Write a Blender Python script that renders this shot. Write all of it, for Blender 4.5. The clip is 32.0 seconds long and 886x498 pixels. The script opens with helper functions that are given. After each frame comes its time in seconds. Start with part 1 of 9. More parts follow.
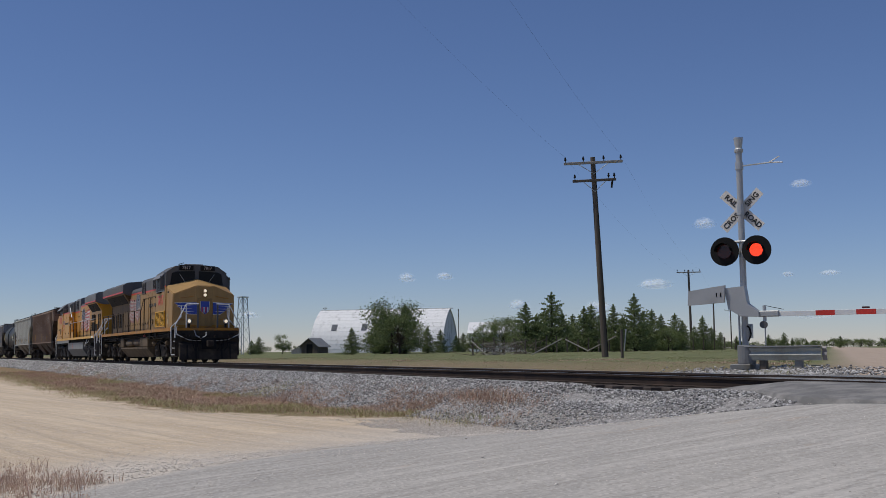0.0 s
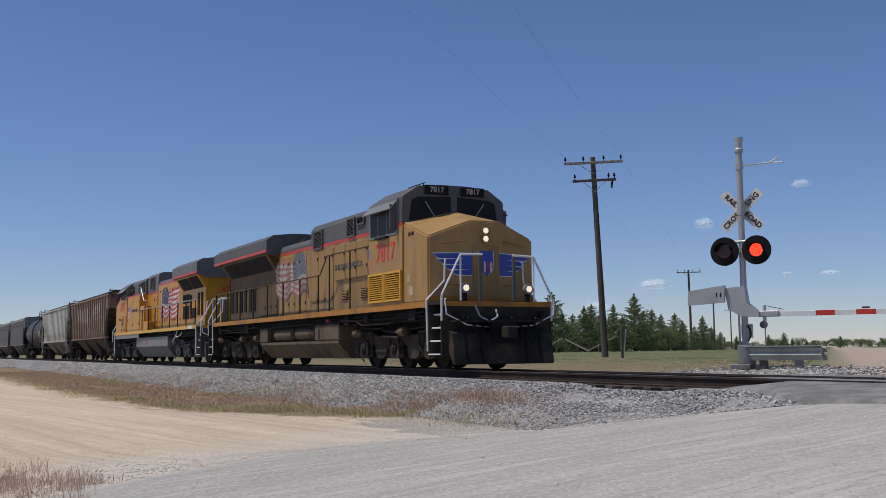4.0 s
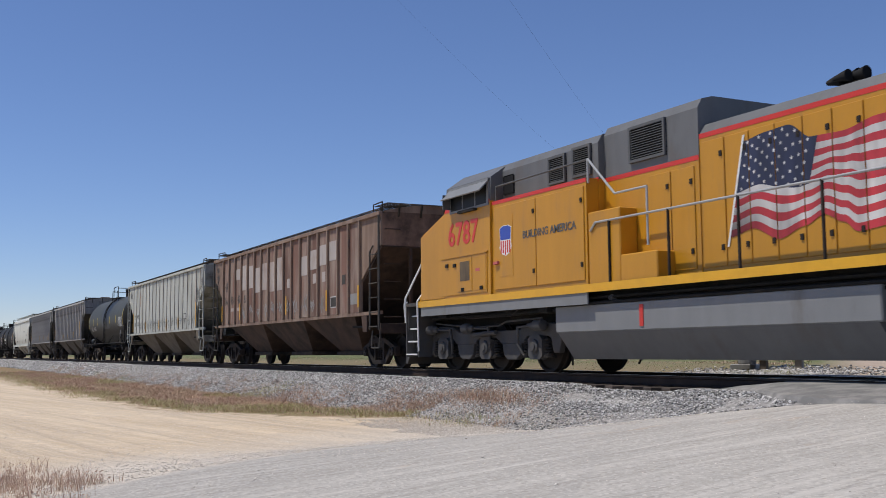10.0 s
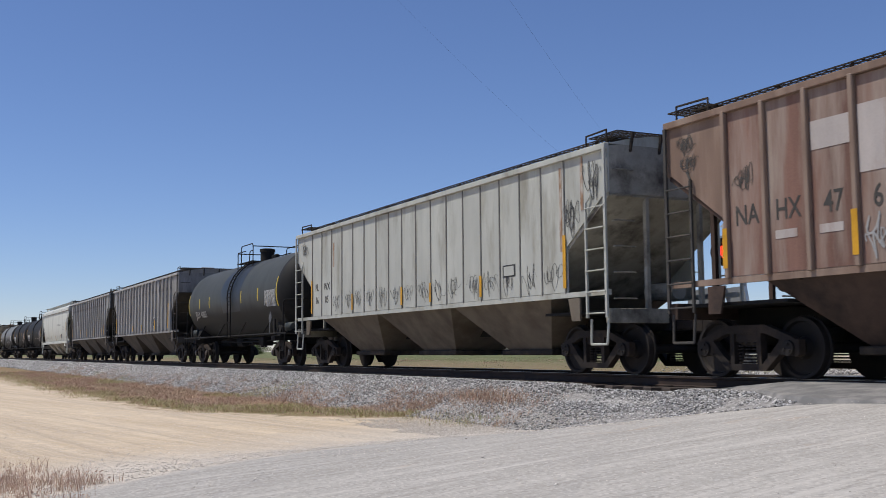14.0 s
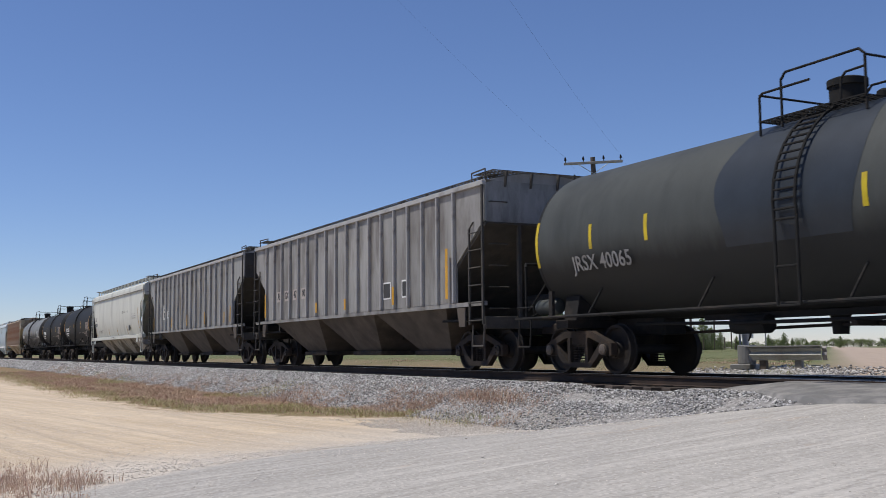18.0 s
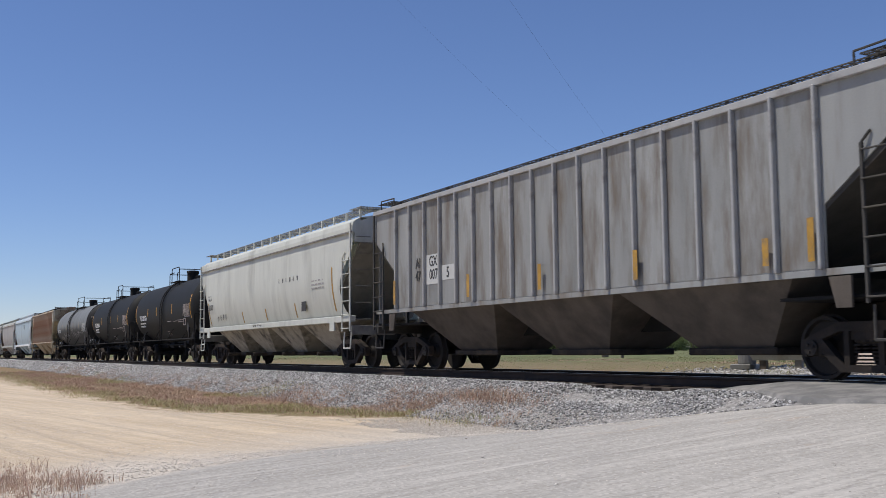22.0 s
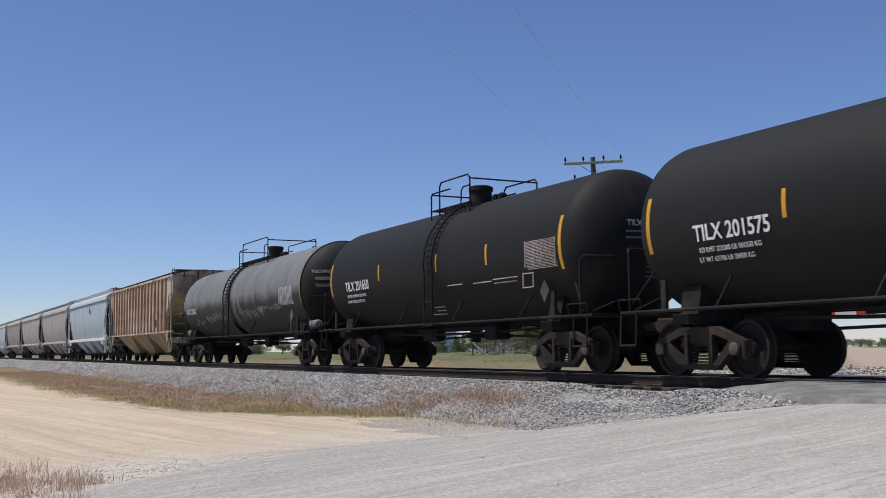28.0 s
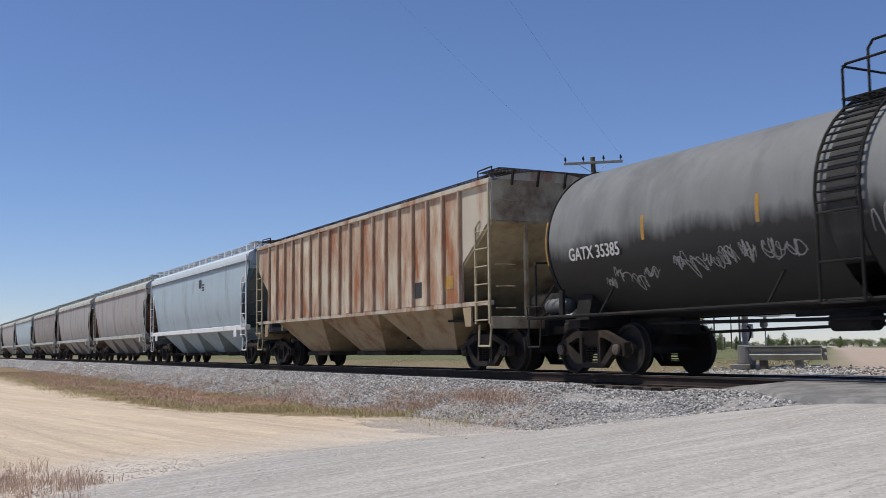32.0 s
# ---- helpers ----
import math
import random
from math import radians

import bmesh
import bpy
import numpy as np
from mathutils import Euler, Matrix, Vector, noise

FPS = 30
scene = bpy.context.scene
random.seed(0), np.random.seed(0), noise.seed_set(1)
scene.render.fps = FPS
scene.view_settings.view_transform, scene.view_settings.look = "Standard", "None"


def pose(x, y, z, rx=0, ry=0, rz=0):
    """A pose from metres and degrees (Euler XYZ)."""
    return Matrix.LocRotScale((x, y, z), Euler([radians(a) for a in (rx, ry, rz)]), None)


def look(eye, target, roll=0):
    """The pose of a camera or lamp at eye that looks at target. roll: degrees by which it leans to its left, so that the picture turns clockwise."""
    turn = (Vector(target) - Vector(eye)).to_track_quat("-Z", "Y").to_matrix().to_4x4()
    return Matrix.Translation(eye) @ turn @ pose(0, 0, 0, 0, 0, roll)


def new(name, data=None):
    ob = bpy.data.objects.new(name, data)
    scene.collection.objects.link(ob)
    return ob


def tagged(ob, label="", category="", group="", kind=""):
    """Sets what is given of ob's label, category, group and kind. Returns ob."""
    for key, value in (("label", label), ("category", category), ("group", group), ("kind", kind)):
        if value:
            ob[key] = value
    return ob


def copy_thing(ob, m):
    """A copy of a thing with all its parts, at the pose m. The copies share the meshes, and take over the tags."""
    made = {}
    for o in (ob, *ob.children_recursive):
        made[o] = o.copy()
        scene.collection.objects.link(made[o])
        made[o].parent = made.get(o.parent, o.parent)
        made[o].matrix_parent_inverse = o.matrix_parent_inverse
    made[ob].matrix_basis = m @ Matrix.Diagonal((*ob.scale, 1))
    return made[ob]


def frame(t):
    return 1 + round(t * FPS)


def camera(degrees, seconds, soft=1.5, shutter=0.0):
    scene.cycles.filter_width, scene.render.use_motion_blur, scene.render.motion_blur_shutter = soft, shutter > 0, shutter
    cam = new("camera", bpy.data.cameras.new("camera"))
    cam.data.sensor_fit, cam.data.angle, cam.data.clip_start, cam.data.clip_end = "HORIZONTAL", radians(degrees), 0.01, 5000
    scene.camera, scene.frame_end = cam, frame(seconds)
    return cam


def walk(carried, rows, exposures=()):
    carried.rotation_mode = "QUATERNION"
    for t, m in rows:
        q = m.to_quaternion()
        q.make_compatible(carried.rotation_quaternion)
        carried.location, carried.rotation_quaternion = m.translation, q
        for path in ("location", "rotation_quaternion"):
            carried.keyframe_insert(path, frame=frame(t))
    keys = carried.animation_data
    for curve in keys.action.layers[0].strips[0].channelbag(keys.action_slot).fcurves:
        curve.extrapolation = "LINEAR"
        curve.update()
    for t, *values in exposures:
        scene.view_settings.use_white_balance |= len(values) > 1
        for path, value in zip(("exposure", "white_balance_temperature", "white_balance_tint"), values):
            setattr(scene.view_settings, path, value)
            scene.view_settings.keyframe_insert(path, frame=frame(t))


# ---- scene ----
# World: the track runs along x (the train goes towards +x), rail tops at z = 0,
# y points away from the camera's side of the track.
cam = camera(45.93, 32.0, soft=0.5, shutter=0.12)
EYE = Vector((0.0, -12.459, 0.465))
YAW, PITCH, ROLL = radians(27.151), radians(5.546), -0.502
AIM = EYE + Vector((-math.cos(YAW) * math.cos(PITCH), math.sin(YAW) * math.cos(PITCH), math.sin(PITCH))) * 50
SHOT = look(EYE, AIM, ROLL)
walk(cam, [(0, SHOT), (32, SHOT)], exposures=[(0, -0.48), (2.5, -0.46), (4.6, -0.14), (5.4, 0.0), (22.5, 0.0), (24, -0.12), (26.5, 0.0), (32, 0.0)])

# The train's way: speed in m/s at these seconds, changing evenly between them.
SPEED = ((0, 6.673), (5, 6.773), (10, 6.970), (15, 7.093), (20, 7.136), (26, 7.319), (32, 7.510))


def way(t):
    """Metres that the train has gone by t seconds."""
    gone = 0.0
    for (t0, v0), (t1, v1) in zip(SPEED, SPEED[1:]):
        d = min(max(t - t0, 0.0), t1 - t0)
        gone += v0 * d + (v1 - v0) * d * d / (2 * (t1 - t0))
    return gone


# ---- light ----
SUN_TO = Vector((-0.15, -0.37, 0.88)).normalized()
world = bpy.data.worlds.new("sky")
scene.world = world
world.use_nodes = True
wn = world.node_tree.nodes
sky = wn.new("ShaderNodeTexSky")
sky.sky_type, sky.sun_disc = "NISHITA", False
sky.air_density, sky.dust_density, sky.ozone_density, sky.altitude = 1.0, 0.0, 8.1, 800
sky.sun_elevation = math.asin(SUN_TO.z)
sky.sun_rotation = math.atan2(SUN_TO.x, SUN_TO.y)
wn["Background"].inputs[1].default_value = 0.100
tint = wn.new("ShaderNodeMix")
tint.data_type, tint.blend_type = "RGBA", "MULTIPLY"
tint.inputs["Factor"].default_value, tint.inputs["B"].default_value = 1.0, (1.07, 0.985, 1.075, 1)
world.node_tree.links.new(sky.outputs[0], tint.inputs["A"])
world.node_tree.links.new(tint.outputs["Result"], wn["Background"].inputs[0])
sun_data = bpy.data.lights.new("sun", "SUN")
sun_data.energy, sun_data.angle, sun_data.color = 3.85, radians(0.53), (1.0, 0.95, 0.87)
sun = new("sun", sun_data)
sun.matrix_basis = look(SUN_TO * 200, (0, 0, 0))


# ---- mesh helpers ----
def obj(name, bm, mat, smooth=False):
    me = bpy.data.meshes.new(name)
    bm.to_mesh(me)
    bm.free()
    if mat:
        me.materials.append(mat)
    if smooth:
        me.polygons.foreach_set("use_smooth", [True] * len(me.polygons))
        me.set_sharp_from_angle(angle=radians(40))
    return new(name, me)


def part(name, bm, mat, parent, label="", smooth=False):
    """One mesh object under a thing or under a part."""
    ob = obj(name, bm, mat, smooth)
    ob.parent = parent
    if label:
        ob["label"] = label
    return ob


def again(ob, parent, m):
    """A part that shares another's mesh, at m in its parent's space."""
    o = new(ob.name.split(".")[0], ob.data)
    o.parent, o.matrix_basis = parent, m
    for k in ("label", "kind"):
        if k in ob:
            o[k] = ob[k]
    for c in ob.children:
        again(c, o, c.matrix_basis)
    return o


def box(bm, x0, x1, y0, y1, z0, z1, bevel=0.0):
    v = [bm.verts.new((x, y, z)) for x in (x0, x1) for y in (y0, y1) for z in (z0, z1)]
    f = [bm.faces.new([v[i] for i in q]) for q in
         ((0, 1, 3, 2), (4, 6, 7, 5), (0, 4, 5, 1), (2, 3, 7, 6), (0, 2, 6, 4), (1, 5, 7, 3))]
    if bevel:
        e = {e for q in f for e in q.edges}
        bmesh.ops.bevel(bm, geom=list(e), offset=bevel, segments=1, affect="EDGES")
    return bm


def cyl(bm, a, b, r, seg=10, r2=None):
    a, b = Vector(a), Vector(b)
    d = b - a
    m = Matrix.Translation((a + b) / 2) @ d.to_track_quat("Z", "Y").to_matrix().to_4x4()
    bmesh.ops.create_cone(bm, cap_ends=True, segments=seg, radius1=r, radius2=r if r2 is None else r2, depth=d.length, matrix=m)
    return bm


def rod(bm, pts, r, seg=6):
    """A bent bar through pts."""
    for a, b in zip(pts, pts[1:]):
        cyl(bm, a, b, r, seg)
    return bm


def prism(bm, outline, x0, x1, axis="x"):
    """outline: points of the cross-section, as (y, z) along x, (x, z) along y or (x, y) along z."""
    def at(p, k):
        return {"x": (k, p[0], p[1]), "y": (p[0], k, p[1]), "z": (p[0], p[1], k)}[axis]
    a = [bm.verts.new(at(p, x0)) for p in outline]
    b = [bm.verts.new(at(p, x1)) for p in outline]
    bm.faces.new(a)
    bm.faces.new(b[::-1])
    n = len(outline)
    for i in range(n):
        bm.faces.new((a[i], b[i], b[(i + 1) % n], a[(i + 1) % n]))
    bmesh.ops.recalc_face_normals(bm, faces=bm.faces[:])
    return bm


def lathe(bm, profile, seg=24, axis="y"):
    """profile: (along, radius) pairs, turned about an axis through the origin."""
    rings = []
    for a, r in profile:
        ring = []
        for i in range(seg):
            c, s = math.cos(2 * math.pi * i / seg) * r, math.sin(2 * math.pi * i / seg) * r
            ring.append(bm.verts.new({"x": (a, c, s), "y": (c, a, s), "z": (c, s, a)}[axis]))
        rings.append(ring)
    for p, q in zip(rings, rings[1:]):
        for i in range(seg):
            bm.faces.new((p[i], p[(i + 1) % seg], q[(i + 1) % seg], q[i]))
    bm.faces.new(rings[0])
    bm.faces.new(rings[-1])
    bmesh.ops.recalc_face_normals(bm, faces=bm.faces[:])
    return bm


def empty(name, m=None):
    o = new(name)
    if m is not None:
        o.matrix_basis = m
    return o


def BM():
    return bmesh.new()


def step(a, b, x):
    t = min(max((x - a) / (b - a), 0.0), 1.0)
    return t * t * (3 - 2 * t)


def lerp(a, b, t):
    return a + (b - a) * t


# ---- ground ----
def land(x, y):
    """Height of the ground."""
    # near side: flat verge, and the road's ramp up to the crossing
    verge = -0.85
    road = -0.10 + min(0.0, y + 2.6) * 0.06
    near = lerp(verge, max(road, -0.9), step(-15.2, -7.6, x))
    # far side
    far = lerp(-0.16, 0.05, step(2.0, 7.0, y)) + 0.18 * step(8, 40, y)
    d = math.hypot(x, y)
    far += 5.5 * step(250, 1100, d) * step(-0.9, 0.2, x / max(d, 1.0))
    h = lerp(near, far, step(-1.6, 2.2, y)) if y > -2.2 else near
    if -2.9 < y < 2.6:
        h = min(h, -0.24)
    near_cam = 1 - step(20, 60, d)
    h += 0.025 * noise.noise((x * 0.35, y * 0.35, 0)) * near_cam + 0.10 * noise.noise((x * 0.03, y * 0.03, 3)) * step(12, 60, d)
    return h

# ---- materials ----
def mat(name, base, rough=0.6, metal=0.0, vary=0.12, scale=3.0, bump=0.0, bscale=40.0, dirt=None, dirt_amount=0.0, dscale=1.2, streak=1.0, per_piece=0.0):
    """Painted or natural surface: base colour, a slow and a fine variation, stains in a second colour, fine relief."""
    m = bpy.data.materials.new(name)
    m.use_nodes = True
    n, l = m.node_tree.nodes, m.node_tree.links
    b = n["Principled BSDF"]
    b.inputs["Roughness"].default_value, b.inputs["Metallic"].default_value = rough, metal
    b.inputs["Specular IOR Level"].default_value = 0.5 if rough < 0.5 else 0.28
    tc = n.new("ShaderNodeTexCoord")
    mp = n.new("ShaderNodeMapping")
    mp.inputs["Scale"].default_value = (1, 1, streak)
    src = tc.outputs["Object"]
    if per_piece:
        oi = n.new("ShaderNodeObjectInfo")
        sh = n.new("ShaderNodeVectorMath")
        sh.operation = "MULTIPLY_ADD"
        sh.inputs[1].default_value = (37.0, 53.0, 71.0)
        l.new(oi.outputs["Random"], sh.inputs[0])
        l.new(src, sh.inputs[2])
        src = sh.outputs[0]
    l.new(src, mp.inputs["Vector"])
    n1, n2 = n.new("ShaderNodeTexNoise"), n.new("ShaderNodeTexNoise")
    n1.inputs["Scale"].default_value, n1.inputs["Detail"].default_value = scale, 4
    n2.inputs["Scale"].default_value, n2.inputs["Detail"].default_value = scale * 14, 3
    l.new(mp.outputs[0], n1.inputs["Vector"])
    l.new(tc.outputs["Object"], n2.inputs["Vector"])
    add = n.new("ShaderNodeMath")
    add.operation = "MULTIPLY_ADD"
    add.inputs[1].default_value = 0.35
    l.new(n2.outputs[0], add.inputs[0])
    l.new(n1.outputs[0], add.inputs[2])
    ramp = n.new("ShaderNodeMapRange")
    ramp.inputs["From Min"].default_value, ramp.inputs["From Max"].default_value = 0.35, 1.0
    ramp.inputs["To Min"].default_value, ramp.inputs["To Max"].default_value = 1 - vary, 1 + vary
    l.new(add.outputs[0], ramp.inputs["Value"])
    hsv = n.new("ShaderNodeHueSaturation")
    hsv.inputs["Color"].default_value = (*base, 1)
    out = ramp.outputs[0]
    if per_piece:
        rr = n.new("ShaderNodeMapRange")
        rr.inputs["To Min"].default_value, rr.inputs["To Max"].default_value = 1 - per_piece, 1 + per_piece
        l.new(oi.outputs["Random"], rr.inputs["Value"])
        mu = n.new("ShaderNodeMath")
        mu.operation = "MULTIPLY"
        l.new(out, mu.inputs[0])
        l.new(rr.outputs[0], mu.inputs[1])
        out = mu.outputs[0]
    l.new(out, hsv.inputs["Value"])
    col = hsv.outputs[0]
    if dirt:
        n3 = n.new("ShaderNodeTexNoise")
        n3.inputs["Scale"].default_value, n3.inputs["Detail"].default_value, n3.inputs["Roughness"].default_value = dscale, 6, 0.65
        l.new(mp.outputs[0], n3.inputs["Vector"])
        mr = n.new("ShaderNodeMapRange")
        mr.inputs["From Min"].default_value, mr.inputs["From Max"].default_value = 0.62 - 0.4 * dirt_amount, 0.78 - 0.3 * dirt_amount
        l.new(n3.outputs[0], mr.inputs["Value"])
        mx = n.new("ShaderNodeMix")
        mx.data_type = "RGBA"
        mx.inputs["B"].default_value = (*dirt, 1)
        l.new(mr.outputs[0], mx.inputs["Factor"])
        l.new(col, mx.inputs["A"])
        col = mx.outputs["Result"]
    l.new(col, b.inputs["Base Color"])
    if bump:
        nb = n.new("ShaderNodeTexNoise")
        nb.inputs["Scale"].default_value, nb.inputs["Detail"].default_value = bscale, 4
        l.new(tc.outputs["Object"], nb.inputs["Vector"])
        bp = n.new("ShaderNodeBump")
        bp.inputs["Strength"].default_value, bp.inputs["Distance"].default_value = bump, 0.02
        l.new(nb.outputs[0], bp.inputs["Height"])
        l.new(bp.outputs[0], b.inputs["Normal"])
    return m


def glow(name, colour, strength):
    m = bpy.data.materials.new(name)
    m.use_nodes = True
    b = m.node_tree.nodes["Principled BSDF"]
    b.inputs["Base Color"].default_value = (*colour, 1)
    b.inputs["Emission Color"].default_value, b.inputs["Emission Strength"].default_value = (*colour, 1), strength
    return m


M = {}
M["yellow"] = mat("weathered tan-yellow paint", (0.335, 0.20, 0.070), 0.55, vary=0.18, dirt=(0.16, 0.108, 0.062), dirt_amount=0.43, dscale=1.6, streak=0.18)
M["yellow_nose"] = mat("sun-faded tan-yellow paint", (0.37, 0.225, 0.085), 0.55, vary=0.14, dirt=(0.25, 0.155, 0.075), dirt_amount=0.26, dscale=1.3, streak=0.3)
M["yellow_clean"] = mat("fresh yellow paint", (0.49, 0.228, 0.012), 0.42, vary=0.12, dirt=(0.36, 0.175, 0.03), dirt_amount=0.24, dscale=1.5, streak=0.2)
M["loco_grey"] = mat("grey locomotive paint", (0.10, 0.102, 0.104), 0.6, vary=0.18, dirt=(0.13, 0.11, 0.09), dirt_amount=0.28, streak=0.4)
M["loco_grey_light"] = mat("light grey paint", (0.20, 0.204, 0.205), 0.5, vary=0.1, dirt=(0.14, 0.125, 0.11), dirt_amount=0.12, streak=0.3)
M["red"] = mat("red stripe paint", (0.55, 0.035, 0.022), 0.45, vary=0.1)
M["frame_brown"] = mat("dusty underframe", (0.030, 0.024, 0.019), 0.85, vary=0.35, dirt=(0.082, 0.061, 0.041), dirt_amount=0.33, bump=0.3, bscale=25)
M["frame_grey"] = mat("grey underframe", (0.072, 0.070, 0.069), 0.75, vary=0.25, dirt=(0.085, 0.07, 0.056), dirt_amount=0.25)
M["tank_brown"] = mat("dusty fuel tank", (0.145, 0.106, 0.066), 0.8, vary=0.2, dirt=(0.06, 0.048, 0.036), dirt_amount=0.35, streak=0.4)
M["black"] = mat("black iron", (0.014, 0.0135, 0.013), 0.9, vary=0.3, dirt=(0.04, 0.032, 0.026), dirt_amount=0.22)
M["void"] = mat("dark opening", (0.008, 0.008, 0.009), 0.8, vary=0.2)
M["white"] = mat("white paint", (0.72, 0.72, 0.70), 0.5, vary=0.08, dirt=(0.4, 0.37, 0.33), dirt_amount=0.1)
M["glass"] = mat("dark cab glass", (0.006, 0.0065, 0.007), 0.51, vary=0.05)
M["rust"] = mat("rusty iron", (0.025, 0.0195, 0.016), 0.85, vary=0.35, dirt=(0.06, 0.042, 0.030), dirt_amount=0.25, bump=0.3)
M["steel"] = mat("worn bright steel", (0.5, 0.49, 0.48), 0.3, 1.0, vary=0.1)
M["wheel"] = mat("rusty wheel", (0.020, 0.0165, 0.0145), 0.75, vary=0.3, dirt=(0.04, 0.03, 0.023), dirt_amount=0.25)
M["rail"] = mat("rusty rail", (0.040, 0.028, 0.022), 0.85, vary=0.25, dirt=(0.07, 0.045, 0.033), dirt_amount=0.25)
M["tie"] = mat("weathered sleeper wood", (0.075, 0.06, 0.05), 0.9, vary=0.35, bump=0.5, bscale=30, per_piece=0.3)
M["h_brown"] = mat("faded brown hopper paint", (0.20, 0.135, 0.10), 0.75, vary=0.3, dirt=(0.29, 0.22, 0.17), dirt_amount=0.36, dscale=1.5, streak=0.14)
M["h_pale"] = mat("pale grey hopper paint", (0.43, 0.437, 0.392), 0.6, vary=0.13, dirt=(0.27, 0.26, 0.21), dirt_amount=0.30, dscale=1.3, streak=0.25)
M["h_grey"] = mat("sooty grey hopper paint", (0.265, 0.26, 0.248), 0.65, vary=0.14, dirt=(0.13, 0.118, 0.108), dirt_amount=0.35, dscale=0.9, streak=0.35)
M["h_grey2"] = mat("blue-grey hopper paint", (0.28, 0.282, 0.272), 0.65, vary=0.16, dirt=(0.19, 0.165, 0.138), dirt_amount=0.32, dscale=1.6, streak=0.14)
M["h_white"] = mat("off-white hopper paint", (0.55, 0.55, 0.485), 0.5, vary=0.09, dirt=(0.40, 0.395, 0.345), dirt_amount=0.24, dscale=1.1, streak=0.22)
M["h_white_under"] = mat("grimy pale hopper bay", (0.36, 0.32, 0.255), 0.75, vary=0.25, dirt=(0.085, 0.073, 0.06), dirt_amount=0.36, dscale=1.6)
M["h_rusty"] = mat("rust-streaked cream paint", (0.48, 0.435, 0.35), 0.75, vary=0.14, dirt=(0.28, 0.12, 0.06), dirt_amount=0.42, dscale=1.5, streak=0.25)
M["h_blue"] = mat("pale blue-grey paint", (0.35, 0.43, 0.47), 0.5, vary=0.08, dirt=(0.25, 0.29, 0.31), dirt_amount=0.2, streak=0.4)
M["h_taupe"] = mat("taupe grey paint", (0.33, 0.31, 0.295), 0.6, vary=0.1, dirt=(0.22, 0.19, 0.175), dirt_amount=0.25, streak=0.35)
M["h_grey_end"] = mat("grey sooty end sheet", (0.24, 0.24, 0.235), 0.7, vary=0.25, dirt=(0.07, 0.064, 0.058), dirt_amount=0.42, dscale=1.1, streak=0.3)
# near-black that stands for soot and for the shade on slope sheets
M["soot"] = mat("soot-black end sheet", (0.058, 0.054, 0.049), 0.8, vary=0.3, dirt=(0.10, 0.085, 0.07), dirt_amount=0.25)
M["t_black"] = mat("black tank paint", (0.0105, 0.0108, 0.0098), 0.68, vary=0.15, dirt=(0.016, 0.015, 0.014), dirt_amount=0.2)
M["t_grey2"] = mat("dusty grey tank paint", (0.165, 0.166, 0.158), 0.6, vary=0.15, dirt=(0.115, 0.113, 0.108), dirt_amount=0.3, dscale=0.9, streak=0.3)
M["marker"] = mat("yellow reflective tape", (0.56, 0.29, 0.02), 0.5, vary=0.2, dirt=(0.3, 0.17, 0.05), dirt_amount=0.2)
M["wood"] = mat("weathered pole wood", (0.115, 0.094, 0.076), 0.9, vary=0.3, bump=0.4, bscale=20, streak=0.15)
M["wood_grey"] = mat("silvered grey wood", (0.30, 0.28, 0.25), 0.9, vary=0.25, bump=0.3, bscale=30)
M["galv"] = mat("galvanised steel", (0.42, 0.44, 0.45), 0.45, 0.35, vary=0.12)
M["alu"] = mat("silver painted steel", (0.40, 0.405, 0.40), 0.42, 0.2, vary=0.08, dirt=(0.33, 0.32, 0.3), dirt_amount=0.15)
M["barn_white"] = mat("white painted shingles", (0.74, 0.74, 0.73), 0.6, vary=0.08, dirt=(0.5, 0.5, 0.49), dirt_amount=0.2, bump=0.4, bscale=6)
M["barn_grey"] = mat("grey barn boards", (0.13, 0.135, 0.15), 0.8, vary=0.2)
M["barn_end"] = mat("white painted end boards", (0.66, 0.66, 0.66), 0.7, vary=0.12, dirt=(0.42, 0.42, 0.41), dirt_amount=0.25, streak=0.3)
M["asphalt"] = mat("worn grey asphalt", (0.17, 0.165, 0.158), 0.9, vary=0.2, bump=0.5, bscale=50, dirt=(0.29, 0.275, 0.255), dirt_amount=0.42, dscale=1.5)
M["lamp_warm"] = glow("lit headlamp", (1.0, 0.83, 0.60), 0.9)
M["lamp_red"] = glow("lit red lens", (1.0, 0.05, 0.018), 2.2)
M["lens_dark"] = mat("dark red lens", (0.05, 0.008, 0.006), 0.25)
M["blue"] = mat("blue paint", (0.035, 0.07, 0.36), 0.45, vary=0.1)
M["edge"] = mat("dirty orange-yellow sill", (0.42, 0.18, 0.02), 0.5, vary=0.2, dirt=(0.2, 0.11, 0.05), dirt_amount=0.3)
M["edge_bright"] = mat("bright yellow sill", (0.66, 0.34, 0.012), 0.4, vary=0.1)
M["grille"] = mat("bright yellow grille", (0.68, 0.36, 0.02), 0.45, vary=0.1)
M["pink"] = mat("faded pink plastic", (0.5, 0.12, 0.13), 0.6)
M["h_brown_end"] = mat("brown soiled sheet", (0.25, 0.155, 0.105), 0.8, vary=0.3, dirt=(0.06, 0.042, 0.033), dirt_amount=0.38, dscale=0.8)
# end of the pale wagon: grime and its shade in one grey
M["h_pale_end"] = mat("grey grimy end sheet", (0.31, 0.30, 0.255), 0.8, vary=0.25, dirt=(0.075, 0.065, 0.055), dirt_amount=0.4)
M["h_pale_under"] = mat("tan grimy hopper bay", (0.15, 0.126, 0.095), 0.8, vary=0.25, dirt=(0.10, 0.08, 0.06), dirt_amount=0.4)
